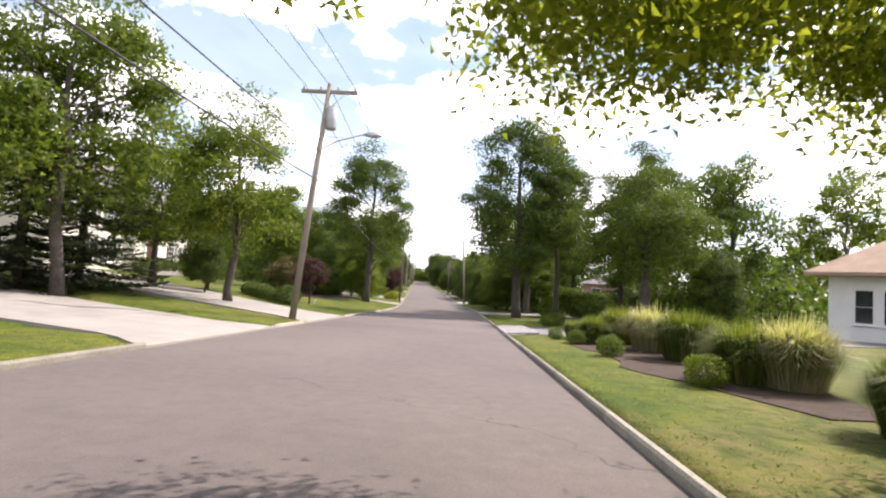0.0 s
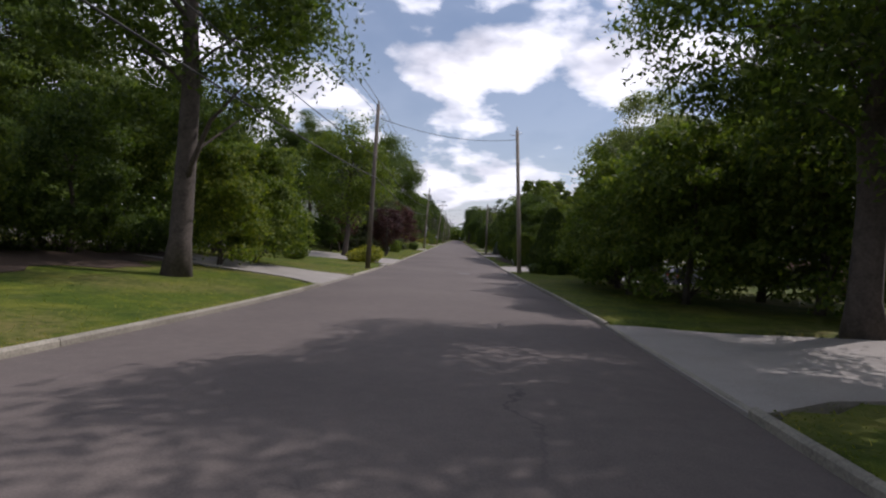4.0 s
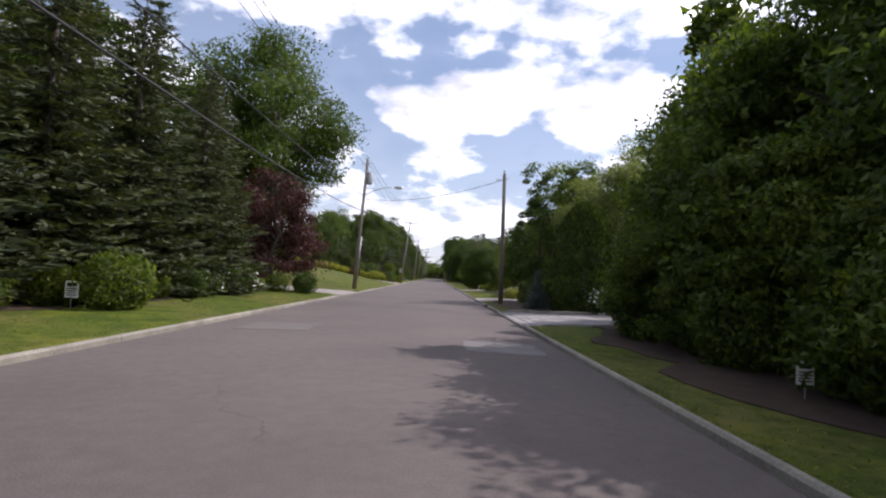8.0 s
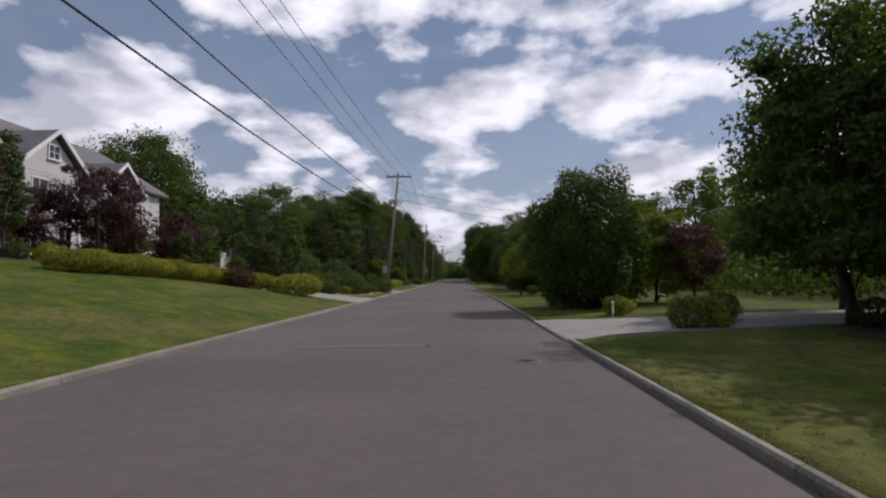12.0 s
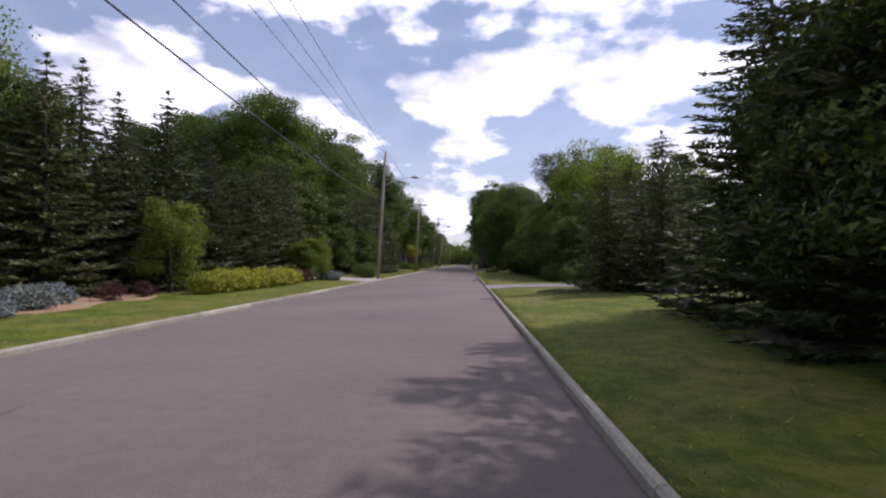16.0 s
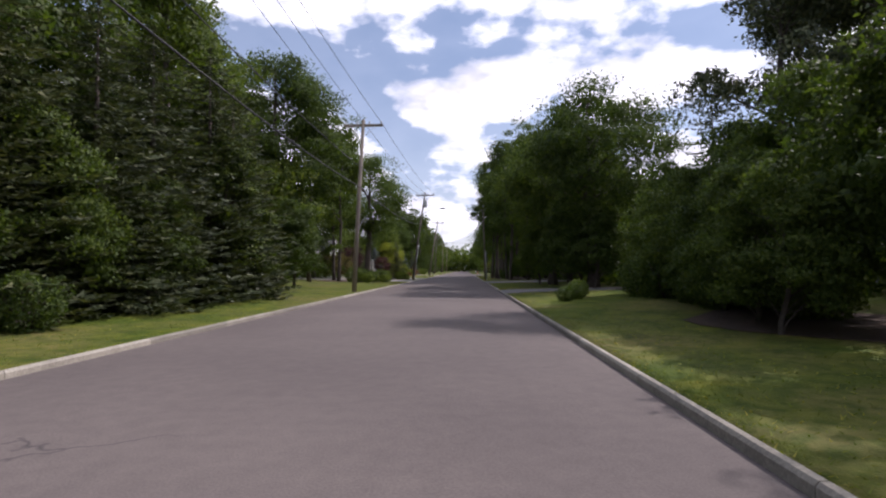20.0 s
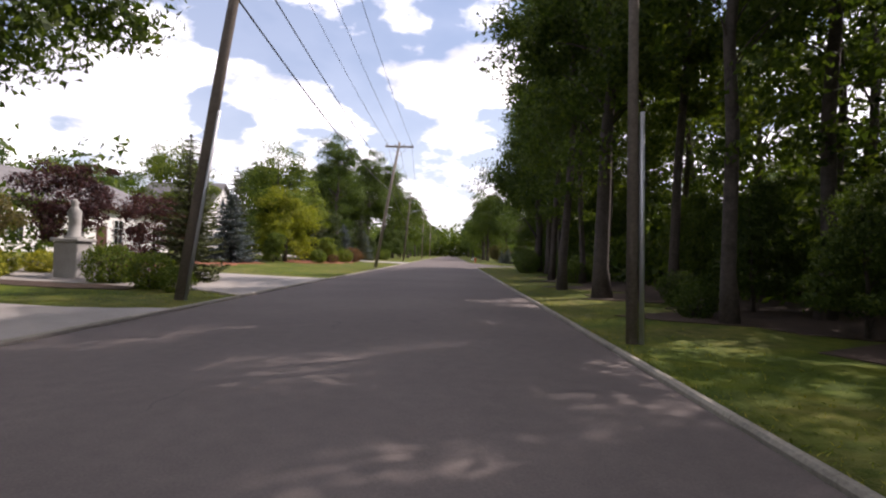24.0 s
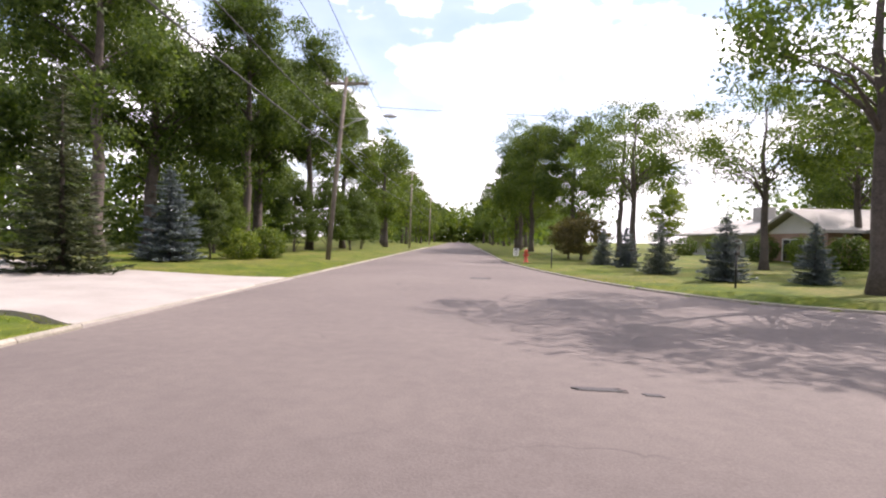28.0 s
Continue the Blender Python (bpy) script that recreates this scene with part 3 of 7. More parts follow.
def build_kerbs():
    rng = random.Random(5)
    for side, name in ((-1, "kerb_left"), (1, "kerb_right")):
        root = tagged(new(name), "weathered concrete kerb along the carriageway", "kerb", kind="structure")
        cuts = sorted((drive_edges(d, 0.1)) for d in DRIVES if d[0] == side)
        if side > 0:
            cuts = sorted(cuts + [(SIDE_A - NEAR_R, SIDE_B + FAR_R)])
        s = -12.0
        while s < 400:
            e = s + (3.05 if s < 345 else 12.0)
            low = False
            for a, b in cuts:
                if a < s + 0.05 < b - 0.05:
                    low, e = True, min(b, s + 3.05)
                elif s < a < e:
                    e = a
            if not (side > 0 and SIDE_A - NEAR_R - 0.1 < s + 0.1 < SIDE_B + FAR_R - 0.1):
                kerb_piece(root, s + 0.006, e - 0.006, side, low)
            s = e
    # rounded kerbs of the side street's corners
    root = tagged(new("kerb_corner"), "rounded concrete kerb at the street corner", "kerb", kind="structure")
    for s0, sgn in ((SIDE_A, -1), (SIDE_B, 1)):
        pts = []
        for a in np.concatenate([np.linspace(0, 2, 14), np.linspace(2.3, 7, 10), [9, 14, 24, 40]]):
            pts.append((side_edges(a)[0 if sgn < 0 else 1], HALF + a))
        lip = float(kerb_h(s0))
        prof = [(0.0, -0.2), (0.0, lip - 0.02), (0.025, lip), (KERB_W, lip), (KERB_W, -0.2)]
        L = np.array(pts)
        d = np.gradient(L, axis=0)
        d /= np.linalg.norm(d, axis=1)[:, None]
        out = np.stack([d[:, 1], -d[:, 0]], 1) * sgn
        V = np.array([[at(p[0] + o[0] * a, p[1] + o[1] * a, z) for a, z in prof] for p, o in zip(L, out)])
        n, m = V.shape[:2]
        i, j = np.meshgrid(np.arange(n - 1), np.arange(m - 1), indexing="ij")
        q = np.stack([i * m + j, i * m + j + 1, (i + 1) * m + j + 1, (i + 1) * m + j], -1).reshape(-1, 4)
        mesh_object("kerb_stone", V.reshape(-1, 3), q, M["kerb"], root)


build_ground()
build_road()
build_drives()
yard = [[at(s, u, float(lawn_h(s, u)) + 0.03) for u in np.linspace(28, 11.2, 20)] for s in np.linspace(79.5, 95, 18)]
tagged(strip("yard", yard, M["drive_asphalt"], thick=0.2), "grey asphalt yard before the brick house", "yard", kind="structure")
drive_kerb(DRIVES[6], 6.6, 0.05)
drive_kerb(DRIVES[7], 6.6, 0.09)
build_kerbs()

# ---- plants ----


def wobble(p, f):
    return np.array([noise.noise(Vector(q) * f) for q in p])


def tree_parts(seed, height, radius, foot, trunk_r, leaves, leaf, mat, shape=1.0, clumps=46, gap=0.0, limbs=9, dome=0.0):
    """A broad-leaved tree: a tapered trunk with limbs and a crown of leaf clumps with gaps between them."""
    rng = np.random.default_rng(seed)
    zc, rz = (height + foot) / 2, (height - foot) / 2
    # clumps inside an uneven ellipsoid
    c = rng.normal(size=(clumps * 6, 3))
    c /= np.linalg.norm(c, axis=1)[:, None]
    rad = rng.uniform(0.25, 1.0, (len(c), 1)) ** 0.45
    lump = 0.86 + 0.42 * wobble(c * 1.0 + seed * 3.7, 1.5)[:, None]
    squeeze = np.where(c[:, 2:3] < 0, 1.0, shape)
    if foot < 0.1:      # shrubs keep their width down to the ground
        flat = np.linalg.norm(c[:, :2], axis=1)[:, None]
        squeeze = np.where(c[:, 2:3] < 0, np.minimum(0.92 / (flat + 0.05), 2.5), squeeze)
    cc = c * rad * lump * [radius, radius, rz] * np.concatenate([squeeze, squeeze, np.ones_like(squeeze)], 1) + [0, 0, zc]
    if dome:            # a flat underside, boughs hanging low all round
        cc[:, 2] = foot + dome + np.where(c[:, 2] < 0, dome, height - foot - dome) * c[:, 2] * rad[:, 0]
    keep = wobble(cc + seed, 0.45) > gap - 0.35
    cc = cc[keep][:clumps]
    cc = cc[cc[:, 2] > max(foot * 0.75, 0.35)]
    wood = []
    top = np.array([rng.normal(0, 0.25), rng.normal(0, 0.25), height * 0.86])
    k = np.linspace(0, 1, 9)[:, None]
    line = k * top + np.concatenate([rng.normal(0, 0.12, (9, 2)) * np.sin(k * np.pi), np.zeros((9, 1))], 1)
    line[0, 2] = -0.25
    flare = np.array([1.55, 1.02, 0.9, 0.8, 0.68, 0.54, 0.4, 0.25, 0.1]) * trunk_r
    line[1, 2] = height * 0.06
    wood.append(tube(line, flare, 9))
    order = rng.permutation(len(cc))[: limbs * 2]
    for n, i in enumerate(order):
        tip = cc[i]
        z0 = min(max(foot * 0.8, tip[2] - np.hypot(tip[0], tip[1]) * rng.uniform(0.5, 1.0)), height * 0.8)
        f = z0 / top[2]
        a = np.array([np.interp(f, k[:, 0], line[:, 0]), np.interp(f, k[:, 0], line[:, 1]), z0])
        mid = (a + tip) / 2 + [0, 0, 0.12 * np.linalg.norm(tip - a)] + rng.normal(0, 0.2, 3)
        r0 = trunk_r * (0.42 if n < limbs else 0.24) * (1 - 0.5 * f)
        wood.append(tube([a, (a * 2 + mid) / 3 + [0, 0, 0.1], mid, tip], [r0, r0 * 0.75, r0 * 0.5, r0 * 0.15], 5))
    per = leaves // max(len(cc), 1)
    cr = rng.uniform(0.5, 1.25, len(cc)) * radius * (0.13 if dome else 0.24)
    d = rng.normal(size=(len(cc), per, 3)) + [0, 0, 0.35]
    d /= np.linalg.norm(d, axis=2)[..., None]
    lobes = 1 + 0.3 * np.sin(d[..., 0] * 5 + np.arange(len(cc))[:, None]) * np.sin(d[..., 1] * 5 + d[..., 2] * 4)
    pos = cc[:, None] + d * (lobes * rng.uniform(0.12, 1.0, (len(cc), per)) ** 0.42 * cr[:, None])[..., None] * [1.2, 1.2, 0.72]
    pos = pos.reshape(-1, 3)
    pos[:, 2] = np.maximum(pos[:, 2], 0.05)
    out = (d + 0.5 * (cc - [0, 0, zc])[:, None] / max(radius, 1.0) + [0, 0, 0.25]).reshape(-1, 3)
    v, q = cards(rng, pos, leaf, out=out * (0.7 if dome else 1.5), slim=0.62)
    wv, wf = merge(wood)
    return wv, wf, v, q, mat


def make_tree(name, label, args, category="tree"):
    wv, wf, v, q, mat = args
    root = thing(name, label, category)
    mesh_object("trunk", wv, wf, M["bark"], root, smooth=True)
    mesh_object("crown", v, q, M[mat], root)
    return root


def spruce_parts(seed, height, radius, mat, levels=26, droop=0.35, foot=0.25, dense=24, taper=0.66):
    rng = np.random.default_rng(seed)
    wood = [tube([(0, 0, -0.2), (0, 0, height * 0.5), (0, 0, height)], [0.03 * height * 0.55, 0.011 * height, 0.004], 7)]
    P, A, S = [], [], []
    for n in range(levels):
        f = n / (levels - 1)
        z = foot + (height - foot) * f ** 1.05
        L = radius * (1 - f) ** taper * rng.uniform(0.85, 1.12) + 0.10
        m = int(7 + 5 * (1 - f))
        for b in range(m):
            a = 2 * np.pi * (b + rng.uniform(-0.3, 0.3)) / m + n * 1.1
            l = L * rng.uniform(0.66, 1.16)
            zb = z + rng.uniform(-0.7, 0.7) * height / levels * (1 - 0.6 * f)
            steps = max(3, int(dense * l / radius) + 2)
            k = np.linspace(0.12, 1, steps)
            x = np.stack([np.cos(a) * l * k, np.sin(a) * l * k, zb - droop * l * k + 0.30 * l * k ** 2.2], 1)
            way = np.stack([np.cos(a) * np.ones(steps), np.sin(a) * np.ones(steps), -droop + 0.55 * k], 1)
            for side in (-1, 0, 1):
                w = way + side * 0.75 * np.array([-np.sin(a), np.cos(a), 0]) + [0, 0, -0.08]
                P.append(x + 0.10 * l * side * np.array([-np.sin(a), np.cos(a), -0.05]) * k[:, None] + rng.normal(0, 0.03, x.shape))
                A.append(w)
                S.append(np.full(steps, 0.085 + 0.034 * l) * rng.uniform(0.8, 1.2))
    P, A, S = np.concatenate(P), np.concatenate(A), np.concatenate(S)
    v, q = cards(rng, P, S, along=A / np.linalg.norm(A, axis=1)[:, None] * 2.2, slim=0.34, out=np.tile([0, 0, 1.0], (len(P), 1)))
    wv, wf = merge(wood)
    return wv, wf, v, q, mat


def shrub_parts(seed, rx, rz, leaves, leaf, mat, ball=False, upright=False):
    """A shrub: a few stems and a skin of leaves over an uneven dome."""
    rng = np.random.default_rng(seed)
    d = rng.normal(size=(leaves, 3))
    d /= np.linalg.norm(d, axis=1)[:, None]
    lump = 1.0 + (0.10 if ball else 0.34) * wobble(d * 1.5 + seed, 1.6)[:, None]
    r = rng.uniform(0.3, 1.0, (leaves, 1)) ** (0.22 if ball else 0.33)
    pos = d * r * lump * [rx, rx, rz] + [0, 0, rz * (0.86 if not upright else 0.95)]
    pos[:, 2] = np.maximum(pos[:, 2], 0.04)
    v, q = cards(rng, pos, leaf, out=d + [0, 0, 0.4], slim=0.6)
    wood = []
    for k in range(6):
        a = k * 1.05 + rng.uniform(0, 0.4)
        wood.append(tube([(0.1 * rx * np.cos(a), 0.1 * rx * np.sin(a), -0.1), (0.3 * rx * np.cos(a), 0.3 * rx * np.sin(a), rz * 0.6), (0.6 * rx * np.cos(a), 0.6 * rx * np.sin(a), rz * 1.3)], [0.03 * rz + 0.01, 0.02, 0.006], 5))
    wv, wf = merge(wood)
    return wv, wf, v, q, mat


def column_parts(seed, height, radius, leaves, leaf, mat):
    """An arborvitae: a dense upright cone of fans, round at the shoulder."""
    rng = np.random.default_rng(seed)
    z = rng.uniform(0, 1, leaves)
    a = rng.uniform(0, 2 * np.pi, leaves)
    prof = np.minimum(1, 0.72 + 1.2 * z) * np.clip((1 - z), 0, 1) ** 0.38
    d = np.stack([np.cos(a), np.sin(a), np.zeros(leaves)], 1)
    lump = 1 + 0.30 * wobble(np.stack([np.cos(a) * 1.4, np.sin(a) * 1.4, z * height * 0.6], 1) + seed, 1.1)
    rr = radius * prof * lump * rng.uniform(0.45, 1.0, leaves) ** 0.3
    pos = d * rr[:, None] + np.stack([np.zeros(leaves), np.zeros(leaves), 0.05 + z * height], 1)
    v, q = cards(rng, pos, leaf, along=np.stack([0.5 * d[:, 0], 0.5 * d[:, 1], np.full(leaves, 1.7)], 1), slim=0.42, out=d)
    wv, wf = merge([tube([(0, 0, -0.2), (0, 0, height * 0.5), (0, 0, height * 0.92)], [0.12, 0.08, 0.02], 6)])
    return wv, wf, v, q, mat


def tuft_parts(seed, height, radius, blades, wide=1.0):
    """A clump of ornamental grass: arching blades from one broad foot."""
    rng = np.random.default_rng(seed)
    a, l, r = rng.uniform(0, 2 * np.pi, blades), height * rng.uniform(0.55, 1.1, blades), radius * rng.uniform(0.0, 1.0, blades)
    d = np.stack([np.cos(a), np.sin(a), np.zeros(blades)], 1)
    f = d * rng.uniform(0.0, 0.55, (blades, 1)) ** 0.5 * radius * 0.75
    mid = f + d * (r * 0.34)[:, None] + np.stack([0 * a, 0 * a, l * 0.68], 1)
    tip = f + d * (r * 1.0)[:, None] + np.stack([0 * a, 0 * a, l * (1 - 0.42 * r / radius)], 1) + rng.normal(0, 0.05, (blades, 3))
    w = np.cross(d, [0, 0, 1.0]) * 0.0055 * (0.7 + height) * wide
    v = np.stack([f - w, f + w, mid + w, mid - w, tip, tip], 1)[:, :5].reshape(-1, 3)
    k = np.arange(blades)[:, None] * 5
    return v, [k + [0, 1, 2, 3], k + [3, 2, 4]]


LIB = {}


def library(key, maker):
    """The first plant of a sort is built, the next ones are copies of it."""
    if key not in LIB:
        LIB[key] = [maker(), True]
    return LIB[key]


def put(key, maker, s, u, turn=0.0, size=1.0, label="", h=None):
    entry = library(key, maker)
    m = spot(s, u, turn, size, h)
    if entry[1]:
        ob, entry[1] = entry[0], False
        ob.matrix_basis = m
    else:
        k = entry[0].scale
        ob = copy_thing(entry[0], m @ Matrix.Diagonal((1 / k[0], 1 / k[1], 1 / k[2], 1)))
    if label:
        ob["label"] = label
    return ob


OAKS = {  # height, crown radius, foot of the crown, trunk radius, leaves, leaf, material, taper, clumps
    "oak_a": (17, 5.4, 2.6, 0.30, 44000, 0.098, "oak", 0.8, 100), "oak_b": (19, 4.6, 4.6, 0.28, 38000, 0.098, "oak", 0.75, 92),
    "oak_c": (14, 6.0, 3.4, 0.33, 44000, 0.098, "oak", 0.9, 104), "maple_a": (11, 4.2, 2.0, 0.19, 20400, 0.093, "maple", 0.85, 90),
    "maple_b": (8.5, 3.3, 1.3, 0.15, 11900, 0.103, "maple", 0.85, 76), "plum_a": (6.0, 2.5, 0.9, 0.11, 9520, 0.084, "plum", 0.9, 64),
    "slim_a": (20, 3.8, 3.4, 0.16, 19550, 0.106, "oak", 0.85, 84), "slim_b": (21, 3.4, 4.0, 0.15, 17000, 0.106, "maple", 0.85, 76),
    # spread: oak whose lighter leaf colour stands for sunlit leaves
    "spread": (8.0, 7.0, 2.6, 0.3, 240000, 0.046, "lime_sunlit", 0.95, 165), "open": (13, 5.4, 4.6, 0.26, 13600, 0.103, "oak", 0.95, 52),
    "wood_a": (15, 4.8, 1.6, 0.26, 8800, 0.167, "oak", 0.8, 70), "wood_b": (11, 4.4, 0.9, 0.22, 8400, 0.163, "oak", 0.85, 66),
    "wood_c": (12, 4.4, 1.0, 0.22, 8400, 0.163, "maple", 0.8, 66),
    "bush_a": (6.5, 2.5, 0.0, 0.09, 25000, 0.068, "oak", 0.75, 96), "bush_b": (5.0, 2.3, 0.0, 0.08, 22000, 0.064, "maple", 0.8, 88),
    "bush_c": (7.5, 2.4, 0.0, 0.09, 21250, 0.076, "thuja", 0.6, 92), "ailan": (8.5, 2.2, 2.5, 0.09, 6800, 0.137, "maple", 0.85, 40),
    "birch": (9.5, 1.8, 1.0, 0.1, 7820, 0.095, "box", 0.7, 64), "willow": (6.2, 2.9, 0.0, 0.12, 26000, 0.066, "lime_sunlit", 0.85, 120), "aspen": (10, 3.3, 1.6, 0.12, 22000, 0.066, "aspen", 0.8, 96), "plum_b": (6.4, 2.6, 0.0, 0.12, 24000, 0.066, "plum", 0.85, 130), "pine_t": (15, 4.4, 3.6, 0.2, 20000, 0.085, "spruce", 0.7, 62), "weep": (4.2, 2.4, 0.3, 0.12, 14000, 0.075, "bronze", 0.95, 60),
}
OAK_LABEL = {"oak": ("oak_tree", "tall green oak with a bare lower trunk"), "mapl": ("maple_tree", "bright green maple beside the street"), "plum": ("plum_tree", "purple-leaved plum tree with low branches"),
             "slim": ("oak_tree", "slender tall tree with a high crown"), "wood": ("oak_tree", "green broad-leaved tree in the wood edge"), "bush": ("tall_shrub", "dense dark green shrub tree branching from the ground"), "aila": ("sumac_tree", "feathery light green tree above the hedge"), "birc": ("birch_tree", "slender grey-green tree with an airy crown"), "spre": ("oak_tree", "broad oak with low spreading boughs over the lawn"), "open": ("oak_tree", "open-crowned oak with visible forking limbs"), "will": ("willow_tree", "bright yellow-green tree with drooping leafy boughs"), "aspe": ("aspen_tree", "airy grey-green tree with small trembling leaves"), "pine": ("pine_tree", "tall dark pine with open spreading boughs"), "weep": ("weeping_cherry", "low weeping tree with brownish green leaves")}


def tree(sort, s, u, size=1.0, turn=None, label=""):
    def maker():
        h, r, f, tr, n, leaf, mat, shape, cl = OAKS[sort]
        name, lab = OAK_LABEL[sort[:4] if sort[:3] != "oak" else "oak"]
        return make_tree(name, lab, tree_parts(sum(map(ord, sort)), h, r, f, tr, n, leaf, mat, shape, cl, 0.34 if sort[:4] in ("slim", "pine", "open", "aspe") else 0.05, dome=0.9 if sort == "spread" else 0.0))
    return put(sort, maker, s, u, (s * 1.7 + u) % 6.28 if turn is None else turn, size, label)


def spruce(sort, s, u, size=1.0, label=""):
    spec = {"a": (9.5, 2.5, "spruce", 30), "b": (12.0, 3.5, "spruce", 34), "blue": (5.0, 1.7, "blue_spruce", 26), "pine": (13, 3.6, "spruce", 22)}[sort]
    return put("spruce_" + sort, lambda: make_tree("spruce_tree", {"blue": "silvery blue spruce with layered branches", "pine": "tall dark pine with open drooping boughs"}.get(sort, "dark green spruce with drooping layered branches"),
               spruce_parts(len(sort) + ord(sort[0]), *spec[:2], spec[2], spec[3], taper=0.5 if sort == "b" else 0.66)), s, u, (s * 2.3) % 6.28, size, label)


def shrub(sort, s, u, size=1.0, label=""):
    spec = {"box": (0.7, 0.55, 2550, 0.047, "box", True), "gold": (0.75, 0.5, 2380, 0.053, "gold", False), "green": (1.0, 0.85, 2720, 0.067, "maple", False), "dark": (1.1, 1.0, 3060, 0.072, "oak", False),
            "plum": (0.8, 0.7, 2210, 0.046, "plum", False), "rust": (0.8, 0.55, 2380, 0.046, "rust", False), "blue": (0.9, 0.4, 2210, 0.053, "blue_spruce", False), "clipped": (0.85, 0.45, 3600, 0.043, "gold", True), "topiary": (1.1, 1.1, 4420, 0.057, "box", True)}[sort]
    lab = {"box": "clipped round green boxwood shrub", "gold": "low mounded yellow-green shrub", "green": "loose leafy green shrub", "dark": "dark green leafy shrub", "plum": "low mounded purple-leaved shrub", "rust": "low mounded rust-coloured shrub", "blue": "low spreading blue-grey juniper", "clipped": "broad clipped yellow-green hedge shrub", "topiary": "large clipped green ball shrub"}[sort]
    return put("shrub_" + sort, lambda: make_tree("shrub", lab, shrub_parts(ord(sort[0]) + len(sort), *spec), "shrub"), s, u, (s * 3.1) % 6.28, size, label)


def hydrangea(s, u, size=1.0):
    def maker():
        root = make_tree("hydrangea", "leafy green hydrangea with white flower heads", shrub_parts(17, 0.95, 0.75, 2800, 0.066, "box"), "shrub")
        v, q = shrub_parts(18, 1.0, 0.78, 330, 0.085, "box")[2:4]
        heads = mesh_object("flower_heads", v, q, M["blossom"], root, "white flower heads")
        heads["kind"] = "stuff"
        return root
    return put("hydrangea", maker, s, u, (s * 2.1) % 6.28, size)


def column(s, u, size=1.0, wide=1.0, label=""):
    return put("column", lambda: make_tree("arborvitae", "dense upright dark green arborvitae", column_parts(4, 5.0, 1.5, 15000, 0.085, "thuja"), "shrub"), s, u, (s * 1.3) % 6.28, (size * wide, size * wide, size), label)


def tuft(s, u, size=1.0, label="", pale=False):
    def maker():
        root = thing("ornamental_grass", "broad arching clump of pale cream ornamental grass" if pale else "dense upright clump of green ornamental grass", "grass clump", "grass clumps in the bed")
        mesh_object("blades", *tuft_parts(9, 1.1, 0.72, 3600), M["reed_pale" if pale else "reed"], root)
        if pale:
            v, f = tuft_parts(12, 1.35, 0.85, 1100, 1.0)
            mesh_object("plumes", v, f, M["plume"], root, "feathery cream plumes")
        return root
    return put("tuft_pale" if pale else "tuft", maker, s, u, (s * 2.7) % 6.28, size, label)


# ---- planting, along the street ----
def row_of(fn, sort, places, **kw):
    for p in places:
        fn(sort, *p, **kw)


# first stretch, left of the street
row_of(tree, "maple_a", [(25, -9.2, 0.95), (16, -23, 1.1), (22, -21, 1.0), (34, -38, 1.1), (19, -13, 1.15)])
row_of(spruce, "pine", [(20, -15.5, 1.0), (14, -19, 1.05)])
row_of(tree, "oak_c", [(10, -19, 0.95), (3, -18, 1.0)])
row_of(tree, "bush_b", [(9.5, -9.2, 0.5), (7.5, -10.5, 0.55)])
row_of(tree, "oak_a", [(53.8, -7.3, 1.0), (63, -20, 0.75)])
row_of(tree, "oak_c", [(65, -20.5, 0.85), (72, -17, 0.85)])
row_of(tree, "bush_b", [(58.5, -8.2, 1.0), (61.5, -8.0, 1.15), (63.5, -10, 1.2), (52, -12.5, 0.8)])
row_of(tree, "bush_a", [(55.5, -14.5, 0.7), (56, -12, 0.9), (66, -12, 1.0)])
row_of(tree, "plum_a", [(33.4, -7.7, 0.55)])
row_of(tree, "weep", [(45.6, -13.4, 0.78), (52, -14.6, 0.85)])
shrub("box", 29.6, -7.8, 1.1, "clipped round boxwood beside the driveway")
for s, u, z in [(30.3, -8.7, 0.8), (30.9, -9.4, 0.78), (31.6, -10.1, 0.78), (32.4, -10.8, 0.78), (33.2, -11.4, 0.76), (34.1, -12.0, 0.76), (35.1, -12.4, 0.74), (36.1, -12.7, 0.74), (37.1, -13.0, 0.72), (38.2, -13.2, 0.72), (39.3, -13.4, 0.7), (40.4, -13.5, 0.7), (41.5, -13.6, 0.68)]:
    shrub("box", s, u, z, "clipped low boxwood hedge plant round the lawn")
for k in range(10):
    shrub("dark", 46 + k * 1.7, -14.6 + 0.35 * k, 0.8)
for k in range(10):
    shrub("dark", 42.5 + k * 1.5, -24.6, 0.75, "dark green foundation shrub below the windows")
# right
row_of(tree, "spread", [(0.0, 6.0, 1.0)])
row_of(tree, "aspen", [(72.8, 11.0, 1.15), (70.6, 12.4, 1.2), (75.5, 14.5, 0.95)])
row_of(tree, "oak_c", [(31, 12.8, 0.72), (4, 16, 0.8)])
row_of(tree, "oak_c", [(50, 8.6, 0.85)])
row_of(tree, "oak_a", [(39.8, 6.4, 0.98), (48, 17, 0.75)])
row_of(tree, "oak_b", [(43.0, 9.9, 0.78), (39.5, 16, 0.75)])
row_of(tree, "bush_a", [(33, 18, 0.8), (37, 20, 0.9)])
row_of(tree, "bush_b", [(55.5, 7.6, 1.25), (58.5, 6.9, 1.15), (61.5, 7.4, 1.3), (64.5, 8.0, 1.25), (54, 10.5, 1.4), (57.5, 11, 1.5), (51.5, 13, 0.6), (62, 11.5, 1.5)])
